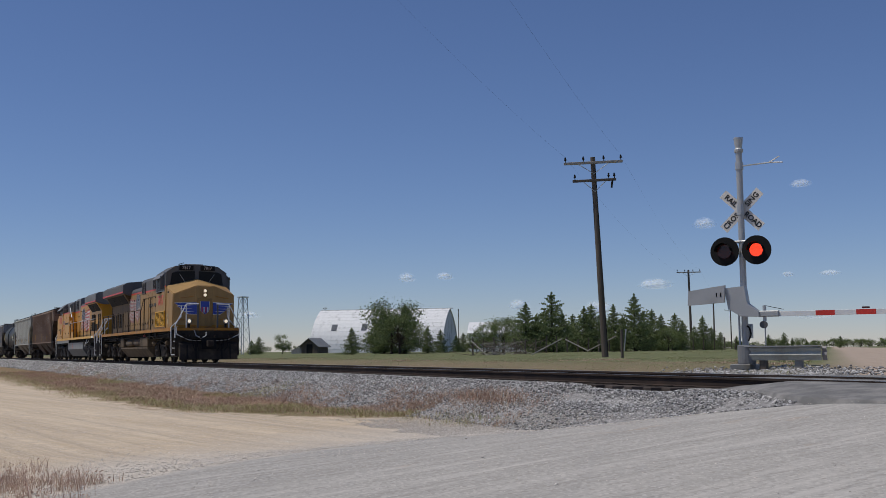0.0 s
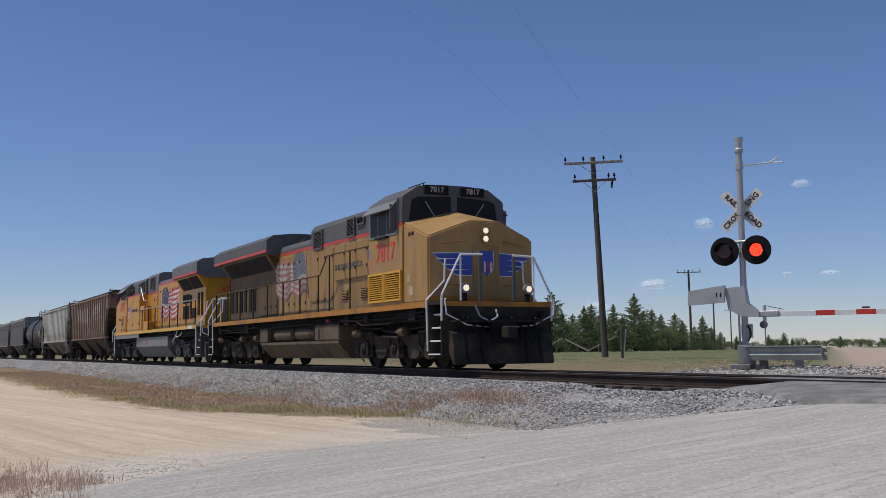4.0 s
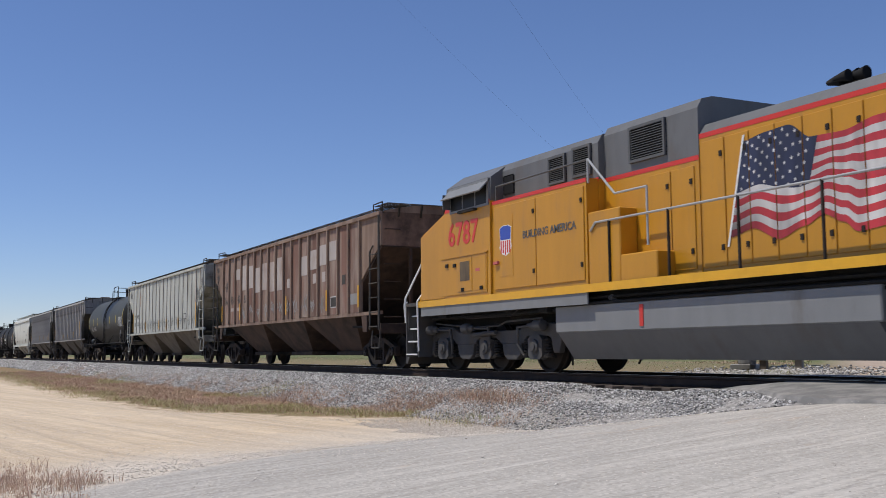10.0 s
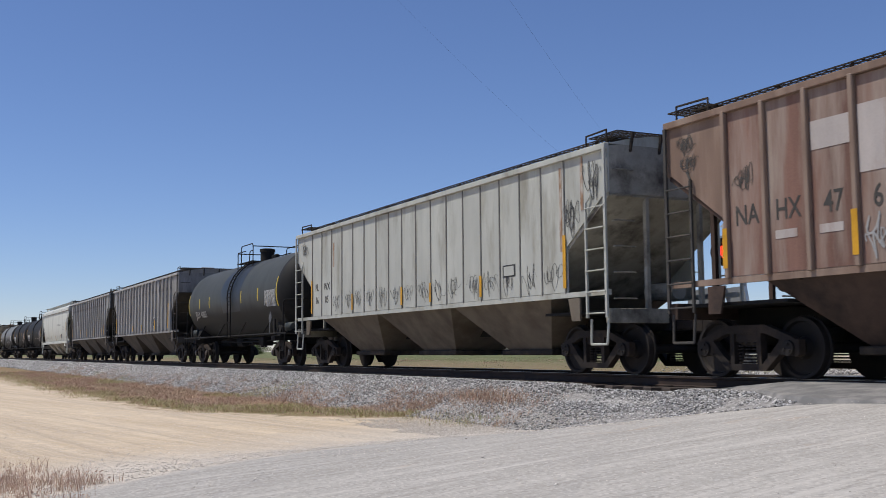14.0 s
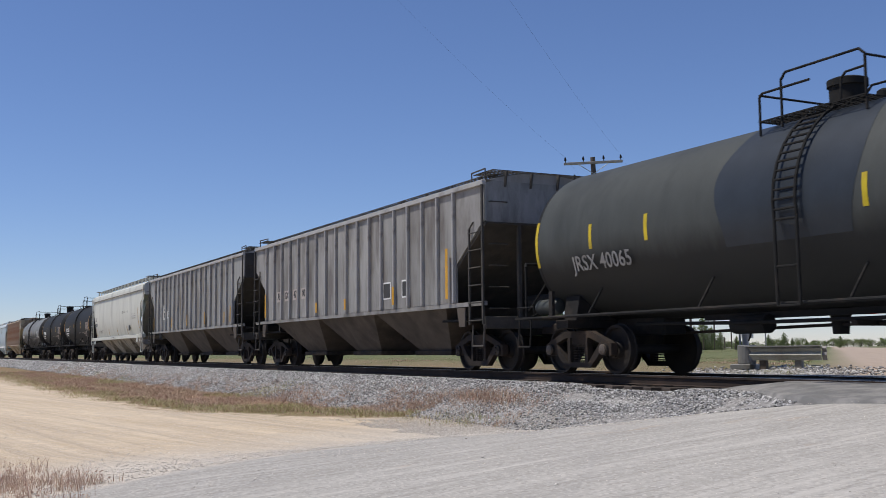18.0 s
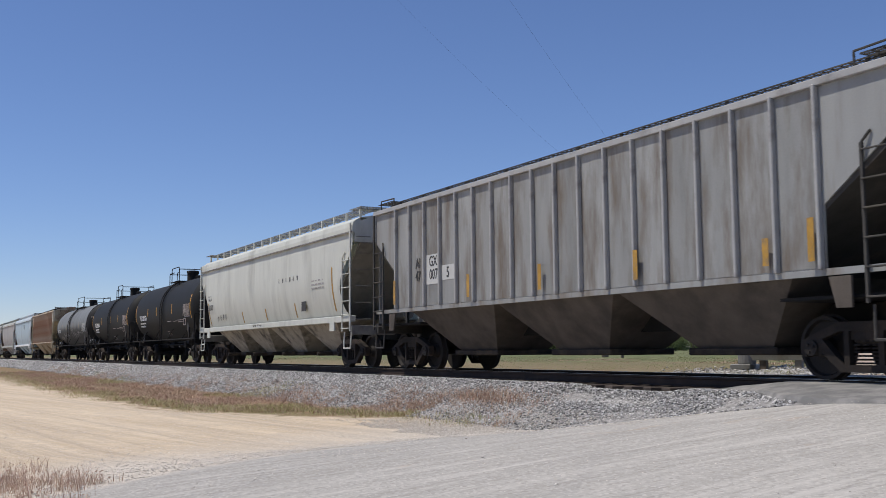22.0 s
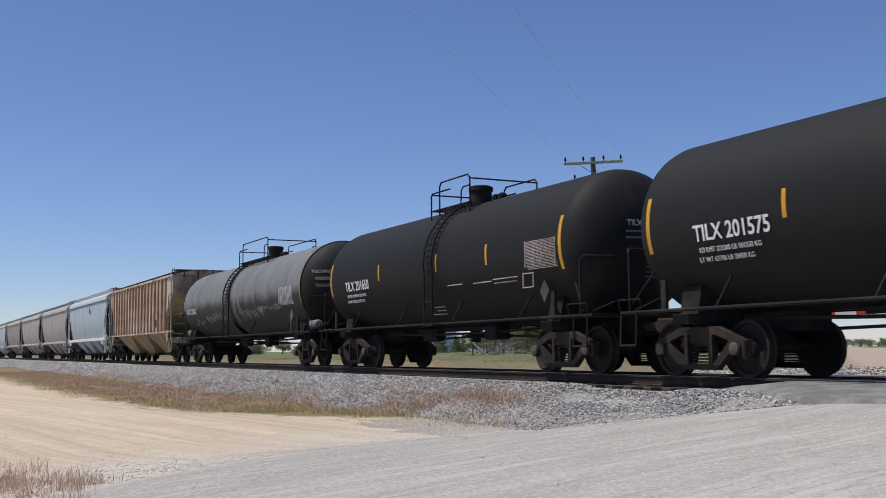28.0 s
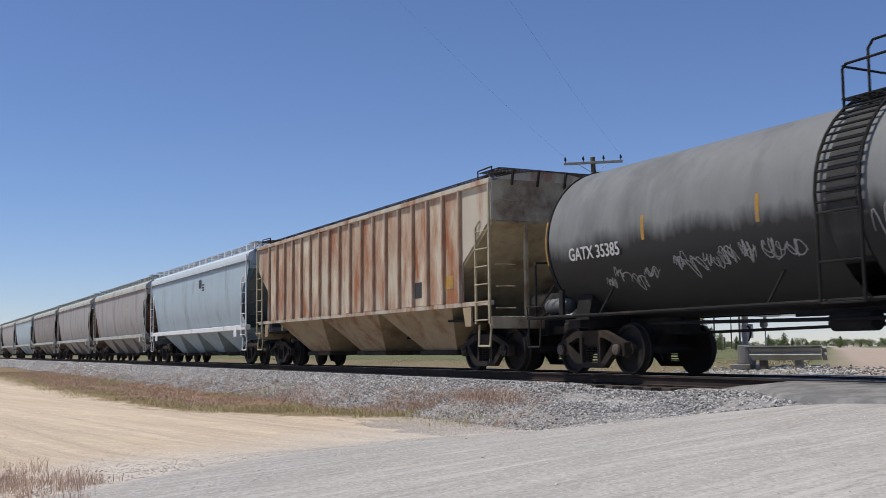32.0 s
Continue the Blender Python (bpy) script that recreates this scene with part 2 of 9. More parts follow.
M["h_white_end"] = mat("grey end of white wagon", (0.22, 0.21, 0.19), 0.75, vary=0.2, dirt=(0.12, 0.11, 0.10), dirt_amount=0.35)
M["h_seam"] = mat("dark seam post", (0.20, 0.195, 0.18), 0.7, vary=0.2)
M["h_grey_post"] = mat("pale grey post", (0.36, 0.355, 0.345), 0.6, vary=0.14, dirt=(0.2, 0.19, 0.18), dirt_amount=0.25)
M["dull_brown"] = mat("sooty brown hopper bay", (0.10, 0.083, 0.068), 0.8, vary=0.25, dirt=(0.06, 0.05, 0.042), dirt_amount=0.4)
M["patch_pale"] = mat("pale weathered patch", (0.42, 0.375, 0.345), 0.7, vary=0.15, dirt=(0.28, 0.20, 0.16), dirt_amount=0.25, streak=0.4)
M["patch_white"] = mat("white weathered patch", (0.52, 0.52, 0.50), 0.7, vary=0.1)
M["spray_white"] = mat("white spray paint", (0.31, 0.305, 0.295), 0.75, vary=0.4)
M["spray_dark"] = mat("black spray paint", (0.05, 0.05, 0.05), 0.7, vary=0.3)
M["marker_dull"] = mat("dull orange reflective tape", (0.40, 0.225, 0.045), 0.55, vary=0.3, dirt=(0.22, 0.16, 0.09), dirt_amount=0.35, dscale=5)
M["t_patch"] = mat("dark blue-grey tank paint", (0.026, 0.032, 0.040), 0.5, vary=0.2)
M["t_belly"] = mat("black oily tank paint", (0.036, 0.036, 0.034), 0.6, vary=0.35, dirt=(0.065, 0.064, 0.06), dirt_amount=0.3, streak=0.3)


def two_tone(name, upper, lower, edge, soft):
    """Grey tank paint that turns black lower down: a ragged, streaky border."""
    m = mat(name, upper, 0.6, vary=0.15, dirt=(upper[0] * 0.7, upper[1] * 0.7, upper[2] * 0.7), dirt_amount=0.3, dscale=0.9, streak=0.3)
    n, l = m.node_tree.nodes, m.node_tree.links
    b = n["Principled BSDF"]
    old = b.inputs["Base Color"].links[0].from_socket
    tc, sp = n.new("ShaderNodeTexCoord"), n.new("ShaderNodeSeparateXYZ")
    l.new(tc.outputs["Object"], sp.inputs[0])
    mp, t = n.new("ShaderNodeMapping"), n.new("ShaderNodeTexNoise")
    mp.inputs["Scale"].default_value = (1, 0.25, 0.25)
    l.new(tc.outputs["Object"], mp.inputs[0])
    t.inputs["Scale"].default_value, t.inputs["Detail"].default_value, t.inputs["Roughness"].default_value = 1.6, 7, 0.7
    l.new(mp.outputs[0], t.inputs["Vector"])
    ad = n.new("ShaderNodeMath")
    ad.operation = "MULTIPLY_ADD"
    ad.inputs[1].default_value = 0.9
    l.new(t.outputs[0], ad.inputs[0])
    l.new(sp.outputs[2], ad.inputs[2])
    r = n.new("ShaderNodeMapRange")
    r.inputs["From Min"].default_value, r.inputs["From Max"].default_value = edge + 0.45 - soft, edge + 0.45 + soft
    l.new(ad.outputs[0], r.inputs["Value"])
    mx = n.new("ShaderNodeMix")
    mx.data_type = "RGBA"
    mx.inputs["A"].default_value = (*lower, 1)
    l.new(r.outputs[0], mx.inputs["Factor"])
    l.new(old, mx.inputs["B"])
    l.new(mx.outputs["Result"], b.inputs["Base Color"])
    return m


M["t_two"] = M["t_grey2"]
M["t_black_low"] = two_tone("grey tank paint with an oily black belly", (0.18, 0.184, 0.178), (0.026, 0.026, 0.026), -0.10, 0.17)
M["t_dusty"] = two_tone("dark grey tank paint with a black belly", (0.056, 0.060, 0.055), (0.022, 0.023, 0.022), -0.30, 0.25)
M["h_rusty_end"] = mat("brown-cream end sheet", (0.40, 0.34, 0.225), 0.8, vary=0.25, dirt=(0.17, 0.10, 0.06), dirt_amount=0.28, dscale=1.0)
M["h_rusty_under"] = mat("tan rusty hopper bay", (0.34, 0.265, 0.165), 0.8, vary=0.2, dirt=(0.22, 0.11, 0.055), dirt_amount=0.3)
M["h_blue_light"] = mat("pale blue-white paint", (0.50, 0.55, 0.57), 0.5, vary=0.08)
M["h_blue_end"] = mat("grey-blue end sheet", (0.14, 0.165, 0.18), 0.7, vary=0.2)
M["h_dusk"] = mat("brown-grey paint", (0.26, 0.235, 0.22), 0.6, vary=0.12, dirt=(0.17, 0.14, 0.125), dirt_amount=0.35, streak=0.2)
M["h_brown_panel"] = mat("faded brown panel paint", (0.175, 0.096, 0.072), 0.75, vary=0.42, dirt=(0.31, 0.245, 0.20), dirt_amount=0.42, dscale=1.8, streak=0.13, per_piece=0.22)
M["h_pale_panel"] = mat("pale grey hopper paint", (0.43, 0.437, 0.392), 0.6, vary=0.13, dirt=(0.27, 0.26, 0.21), dirt_amount=0.30, dscale=1.3, streak=0.25, per_piece=0.06)
M["h_grey_panel"] = mat("sooty grey hopper paint", (0.28, 0.275, 0.262), 0.65, vary=0.24, dirt=(0.12, 0.106, 0.095), dirt_amount=0.40, dscale=1.4, streak=0.22, per_piece=0.14)
M["h_grey2_panel"] = mat("blue-grey hopper paint", (0.26, 0.262, 0.252), 0.65, vary=0.24, dirt=(0.15, 0.125, 0.10), dirt_amount=0.38, dscale=2.0, streak=0.20, per_piece=0.12)
M["h_rusty_panel"] = mat("rust-streaked cream panel", (0.52, 0.46, 0.35), 0.75, vary=0.2, dirt=(0.30, 0.12, 0.055), dirt_amount=0.56, dscale=1.3, streak=0.30, per_piece=0.06)
M["lamp_black"] = mat("flat black lamp paint", (0.008, 0.008, 0.008), 0.85, vary=0.2)
M["loco_grey_clean"] = mat("clean grey roof paint", (0.135, 0.137, 0.138), 0.5, vary=0.14, dirt=(0.12, 0.11, 0.10), dirt_amount=0.22, streak=0.4)
M["t_head"] = mat("sooty black tank head", (0.011, 0.011, 0.0105), 0.7, vary=0.25, dirt=(0.022, 0.021, 0.02), dirt_amount=0.25)
M["marker_yellow"] = mat("lemon reflective tape", (0.50, 0.38, 0.02), 0.5, vary=0.2, dirt=(0.3, 0.2, 0.05), dirt_amount=0.2)
M["cap"] = mat("scuffed pale bearing cap", (0.13, 0.105, 0.085), 0.5, 0.3, vary=0.3, dirt=(0.06, 0.05, 0.04), dirt_amount=0.3, dscale=9)
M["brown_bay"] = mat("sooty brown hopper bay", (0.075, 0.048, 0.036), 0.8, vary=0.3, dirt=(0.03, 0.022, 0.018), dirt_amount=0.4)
# grime plus the shade under the radiator overhang, both put into the colour
M["yellow_grime_shade"] = mat("grimy brown-yellow paint", (0.125, 0.079, 0.035), 0.65, vary=0.25, dirt=(0.085, 0.06, 0.036), dirt_amount=0.4, dscale=1.6, streak=0.2)
M["cross_white"] = mat("reflective white sign sheet", (0.68, 0.65, 0.60), 0.6, vary=0.08)
M["rust_wash"] = mat("thin rust wash", (0.26, 0.15, 0.085), 0.8, vary=0.3, dirt=(0.45, 0.42, 0.37), dirt_amount=0.45, dscale=6, streak=0.3)

# ---- ground ----
def ground_material():
    m = bpy.data.materials.new("prairie ground")
    m.use_nodes = True
    n, l = m.node_tree.nodes, m.node_tree.links
    b = n["Principled BSDF"]
    b.inputs["Roughness"].default_value = 0.95
    b.inputs["Specular IOR Level"].default_value = 0.15
    tc = n.new("ShaderNodeTexCoord")
    pos = tc.outputs["Object"]

    def tex(scale, detail=4, rough=0.6, sx=1.0, sy=1.0, turn=0.0):
        mp = n.new("ShaderNodeMapping")
        mp.vector_type = "TEXTURE"
        mp.inputs["Scale"].default_value = (1 / sx, 1 / sy, 1)
        mp.inputs["Rotation"].default_value = (0, 0, turn)
        l.new(pos, mp.inputs[0])
        t = n.new("ShaderNodeTexNoise")
        t.inputs["Scale"].default_value, t.inputs["Detail"].default_value, t.inputs["Roughness"].default_value = scale, detail, rough
        l.new(mp.outputs[0], t.inputs["Vector"])
        return t.outputs[0]

    def rng(v, a, c, to0=0.0, to1=1.0):
        r = n.new("ShaderNodeMapRange")
        for k, q in zip(("From Min", "From Max", "To Min", "To Max"), (a, c, to0, to1)):
            r.inputs[k].default_value = q
        l.new(v, r.inputs["Value"])
        return r.outputs[0]

    def math_(op, a, c=None, d=None):
        q = n.new("ShaderNodeMath")
        q.operation = op
        for i, v in enumerate((a, c, d)):
            if v is None:
                continue
            if isinstance(v, (int, float)):
                q.inputs[i].default_value = v
            else:
                l.new(v, q.inputs[i])
        return q.outputs[0]

    def mix(f, a, c):
        q = n.new("ShaderNodeMix")
        q.data_type = "RGBA"
        for k, v in (("Factor", f), ("A", a), ("B", c)):
            if isinstance(v, tuple):
                q.inputs[k].default_value = (*v, 1)
            elif isinstance(v, (int, float)):
                q.inputs[k].default_value = v
            else:
                l.new(v, q.inputs[k])
        return q.outputs["Result"]

    sep = n.new("ShaderNodeSeparateXYZ")
    l.new(pos, sep.inputs[0])
    X, Y = sep.outputs[0], sep.outputs[1]
    big, mid, fine = tex(0.45), tex(2.2, 5), tex(34, 6, 0.75)
    grit = tex(120, 3, 0.8)
    pebble = n.new("ShaderNodeTexVoronoi")
    pebble.inputs["Scale"].default_value = 38
    l.new(pos, pebble.inputs["Vector"])
    peb = pebble.outputs["Color"]
    pebv = n.new("ShaderNodeSeparateColor")
    l.new(peb, pebv.inputs[0])
    # tan sandy lane with wheel tracks along it
    tracks = tex(0.9, 6, 0.65, 0.12, 3.0, radians(190))
    sand = mix(rng(tracks, 0.35, 0.68), (0.52, 0.405, 0.275), (0.71, 0.58, 0.42))
    sand = mix(rng(mid, 0.42, 0.62, 0, 0.6), sand, (0.52, 0.425, 0.325))
    sand = mix(rng(tex(5.5, 5, 0.7, 0.22, 1.6, radians(195)), 0.52, 0.66, 0, 0.5), sand, (0.43, 0.352, 0.262))
    sand = mix(math_("MULTIPLY", rng(fine, 0.5, 0.68), 0.55), sand, (0.33, 0.27, 0.205))
    sand = mix(math_("MULTIPLY", rng(grit, 0.55, 0.72), 0.5), sand, (0.30, 0.25, 0.20))
    ruts = tex(0.55, 5, 0.6, 0.08, 4.5, radians(187))
    sand = mix(rng(ruts, 0.53, 0.62, 0, 0.6), sand, (0.41, 0.33, 0.25))
    sand = mix(rng(pebv.outputs[2], 0.72, 1.0, 0.0, 0.5), sand, (0.80, 0.70, 0.57))
    # grey gravel road
    streaks = tex(1.0, 6, 0.65, 0.16, 2.2, radians(98))
    grav = mix(rng(streaks, 0.3, 0.7), (0.345, 0.322, 0.29), (0.485, 0.455, 0.412))
    grav = mix(rng(pebv.outputs[0], 0.5, 1.0, 0.0, 0.55), grav, (0.62, 0.585, 0.535))
    grav = mix(rng(pebv.outputs[1], 0.72, 1.0, 0.0, 0.45), grav, (0.25, 0.232, 0.21))
    grav = mix(math_("MULTIPLY", rng(fine, 0.52, 0.72), 0.5), grav, (0.29, 0.27, 0.245))
    grav = mix(math_("MULTIPLY", rng(grit, 0.52, 0.7), 0.5), grav, (0.30, 0.28, 0.25))
    grav = mix(rng(tex(3.2, 5, 0.65, 0.16, 2.4, radians(100)), 0.53, 0.66, 0, 0.6), grav, (0.58, 0.545, 0.495))
    grav = mix(rng(tex(7.0, 5, 0.7, 0.12, 2.2, radians(96)), 0.55, 0.66, 0, 0.6), grav, (0.30, 0.28, 0.252))
    grav = mix(rng(tex(0.8, 4, 0.7, 0.5, 1.2, radians(98)), 0.62, 0.72, 0, 0.55), grav, (0.50, 0.37, 0.26))
    # their border
    edge = math_("ADD", math_("MULTIPLY", math_("ADD", X, 12.6), 0.817), math_("MULTIPLY", math_("ADD", Y, 6.0), 0.578))
    brow = math_("SUBTRACT", math_("MULTIPLY", math_("ADD", X, 12.4), 0.688), math_("MULTIPLY", math_("ADD", Y, 5.65), 0.725))
    ragged = math_("ADD", math_("MULTIPLY", math_("SUBTRACT", mid, 0.5), 0.7), math_("MULTIPLY", math_("SUBTRACT", fine, 0.5), 0.35))
    inside = math_("ADD", math_("MINIMUM", edge, brow), ragged)
    loose = mix(rng(pebv.outputs[1], 0.2, 0.9), (0.44, 0.385, 0.33), (0.74, 0.67, 0.59))
    loose = mix(math_("MULTIPLY", rng(fine, 0.5, 0.7), 0.5), loose, (0.27, 0.245, 0.21))
    loose = mix(rng(mid, 0.35, 0.7, 0, 0.5), loose, (0.62, 0.57, 0.48))
    road = mix(rng(math_("ADD", edge, math_("MULTIPLY", math_("SUBTRACT", big, 0.5), 3.0)), -3.6, -0.8, 0, 0.85), sand, loose)
    road = mix(rng(inside, -0.12, 0.16), road, grav)
    # grass and dry weeds
    g1 = mix(rng(tex(0.25, 5), 0.38, 0.62), (0.145, 0.16, 0.075), (0.105, 0.13, 0.055))
    g1 = mix(rng(tex(7, 5, 0.7), 0.4, 0.75, 0, 0.7), g1, (0.235, 0.215, 0.115))
    g1 = mix(rng(math_("ADD", Y, math_("MULTIPLY", mid, 5.0)), 13, 4, 0, 0.9), g1, (0.27, 0.19, 0.13))
    strip = mix(rng(big, 0.42, 0.6), (0.235, 0.145, 0.085), (0.19, 0.16, 0.075))
    strip = mix(rng(fine, 0.4, 0.7, 0, 0.6), strip, (0.33, 0.25, 0.16))
    # masks: verge strip and far side
    wob = math_("MULTIPLY", math_("SUBTRACT", mid, 0.5), 2.6)
    lane_edge = rng(X, -25, -18.5, -7.2, -4.2)
    on_strip = rng(math_("SUBTRACT", math_("ADD", Y, wob), lane_edge), -0.15, 0.25)
    stop = rng(math_("ADD", X, math_("MULTIPLY", wob, 2.0)), -18.6, -20.6)
    near = mix(math_("MULTIPLY", on_strip, stop), road, strip)
    across = math_("ADD", math_("MULTIPLY", math_("ADD", X, 17.2), 0.736), math_("MULTIPLY", math_("SUBTRACT", Y, 6.6), 0.677))
    across = math_("ADD", across, math_("MULTIPLY", wob, 0.5))
    far_road = math_("MULTIPLY", rng(across, -0.6, 0.5), rng(across, 10.5, 9.5))
    dust = mix(rng(mid, 0.4, 0.7), (0.44, 0.35, 0.275), (0.36, 0.285, 0.225))
    far = mix(far_road, g1, dust)
    col = mix(rng(Y, 0.5, 1.5), near, far)
    l.new(col, b.inputs["Base Color"])
    bp = n.new("ShaderNodeBump")
    bp.inputs["Strength"].default_value, bp.inputs["Distance"].default_value = 0.45, 0.02
    hh = math_("ADD", math_("ADD", fine, math_("MULTIPLY", grit, 0.7)), math_("ADD", math_("MULTIPLY", mid, 0.8), math_("MULTIPLY", pebble.outputs["Distance"], -0.4)))
    l.new(hh, bp.inputs["Height"])
    l.new(bp.outputs[0], b.inputs["Normal"])
    return m


M["ground"] = ground_material()


def graded(edge, inner, first, grow):
    """Sample places from -edge to edge, dense within inner, then ever wider."""
    a = [0.0]
    d = first
    while a[-1] < edge:
        if a[-1] > inner:
            d *= grow
        a.append(a[-1] + d)
    return [-v for v in a[:0:-1]] + a


gx = [v - 14 for v in graded(2500, 26, 0.5, 1.12)]
gy = [v - 4 for v in graded(2500, 14, 0.4, 1.12)]
gverts = [(x, y, land(x, y)) for y in gy for x in gx]
gw = len(gx)
gfaces = [(j * gw + i, j * gw + i + 1, (j + 1) * gw + i + 1, (j + 1) * gw + i) for j in range(len(gy) - 1) for i in range(gw - 1)]
gme = bpy.data.meshes.new("ground")
gme.from_pydata(gverts, [], gfaces)
gme.materials.append(M["ground"])
gme.polygons.foreach_set("use_smooth", [True] * len(gme.polygons))
tagged(new("ground", gme), "prairie ground with sandy lane, grey gravel road and dry grass", "ground", kind="structure")

# ---- track ----
track = tagged(empty("track"), "single railway track on grey crushed-stone ballast", "railway track", kind="structure")
RAIL = [(-0.035, 0), (0.035, 0), (0.036, -0.035), (0.010, -0.048), (0.009, -0.15), (0.070, -0.163), (0.070, -0.172),
        (-0.070, -0.172), (-0.070, -0.163), (-0.009, -0.15), (-0.010, -0.048), (-0.036, -0.035)]
for side in (-1, 1):
    r_ob = part("rail", prism(BM(), [(side * 0.7525 + a, c) for a, c in RAIL], -420, 160), M["rail"], track, "rusty steel rail")
    part("running_surface", box(BM(), -420, 160, side * 0.7525 - 0.026, side * 0.7525 + 0.026, 0.0, 0.002), M["steel"], r_ob, "bright worn strip")


def bed(y):
    """Height of the ballast across the track."""
    a = abs(y)
    if a < 1.16:
        return -0.245
    if y < 0:
        return lerp(-0.176, -0.88, min((a - 1.60) / 1.75, 1.0)) if a > 1.60 else lerp(-0.245, -0.176, step(1.16, 1.36, a))
    return lerp(-0.205, -0.30, min((a - 1.55) / 1.2, 1.0)) if a > 1.55 else -0.205


APRON = [(-13.6, -0.88), (-13.0, -1.0), (-12.3, -1.2), (-11.5, -1.5), (-10.9, -1.85), (-10.35, -2.25), (-9.9, -2.6), (-9.2, -2.8), (-7.5, -2.82), (-5, -2.85), (-2, -2.85), (6, -2.85)]


def apron_edge(x):
    """Where the crossing's asphalt ends across the track, and its height there."""
    low = 0.24 * (1 - step(-14.4, -11.2, x))
    for (xa, ya), (xb, yb) in zip(APRON, APRON[1:]):
        if xa <= x <= xb:
            return lerp(ya, yb, (x - xa) / (xb - xa)), -0.13 - low * 0.62
    return APRON[0][1], -0.28


def shoulder(x, y):
    """Top of the stone on the near side: the bed, the ground, and the heap against the crossing."""
    z = max(bed(y), land(x, y))
    if x > -16.5:
        ye, ze = apron_edge(max(x, APRON[0][0]))
        away = math.hypot(max(ye - y, 0.0), max(APRON[0][0] - x, 0.0))
        z = max(z, ze - 0.05 - away * 0.36)
        # washed-out hollow at the sleeper ends beside the crossing
        z -= 0.075 * step(-16.3, -15.4, x) * (1 - step(-13.6, -12.8, x)) * step(-2.4, -1.9, y)
    return z


def stone_material(name, a, b, c):
    m = bpy.data.materials.new(name)
    m.use_nodes = True
    n, l = m.node_tree.nodes, m.node_tree.links
    bs = n["Principled BSDF"]
    bs.inputs["Roughness"].default_value = 0.9
    g = n.new("ShaderNodeNewGeometry")
    r = n.new("ShaderNodeValToRGB")
    r.color_ramp.elements[0].color, r.color_ramp.elements[1].color = (*a, 1), (*c, 1)
    e = r.color_ramp.elements.new(0.6)
    e.color = (*b, 1)
    l.new(g.outputs["Random Per Island"], r.inputs[0])
    t = n.new("ShaderNodeTexNoise")
    t.inputs["Scale"].default_value = 40
    tc = n.new("ShaderNodeTexCoord")
    l.new(tc.outputs["Object"], t.inputs["Vector"])
    mx = n.new("ShaderNodeMix")
    mx.data_type, mx.blend_type = "RGBA", "MULTIPLY"
    mx.inputs["Factor"].default_value = 0.3
    l.new(r.outputs[0], mx.inputs["A"])
    l.new(t.outputs[0], mx.inputs["B"])
    l.new(mx.outputs["Result"], bs.inputs["Base Color"])
    return m


M["ballast"] = mat("grey crushed stone", (0.31, 0.296, 0.282), 0.95, vary=0.35, scale=9, bump=1.0, bscale=18, dirt=(0.12, 0.11, 0.10), dirt_amount=0.35, dscale=14)
M["stone"] = stone_material("grey ballast stone", (0.11, 0.105, 0.10), (0.41, 0.392, 0.372), (0.74, 0.715, 0.69))
M["pebble"] = stone_material("loose road gravel", (0.52, 0.45, 0.375), (0.76, 0.69, 0.60), (0.92, 0.87, 0.80))

bx_ = [v for v in range(-420, -70, 5)] + [-70 + 0.6 * i for i in range(150)] + [20 + 5 * i for i in range(29)]
by_ = [-3.9, -3.4, -3.0, -2.6, -2.2, -1.85, -1.55, -1.25, -0.9, -0.6, 0.0, 0.6, 1.25, 1.55, 1.9, 2.3, 2.8]
bv = []
for x in bx_:
    for y in by_:
        z = bed(y)
        if y < -1.1:
            z = shoulder(x, y) + (0.0 if y > -3.2 else -0.06 if y > -3.5 else -0.25)
            if x > -9.0:
                z = min(z, land(x, y) - 0.08)
        z += 0.035 * noise.noise((x * 1.3, y * 1.3, 7)) * (abs(y) > 1.3)
        bv.append((x, y, z))
k = len(by_)
bf = [(i * k + j, (i + 1) * k + j, (i + 1) * k + j + 1, i * k + j + 1) for i in range(len(bx_) - 1) for j in range(k - 1)]
bme = bpy.data.meshes.new("ballast_bed")
bme.from_pydata(bv, [], bf)
bme.materials.append(M["ballast"])
bme.polygons.foreach_set("use_smooth", [True] * len(bme.polygons))
bo = new("ballast_bed", bme)
bo.parent = track


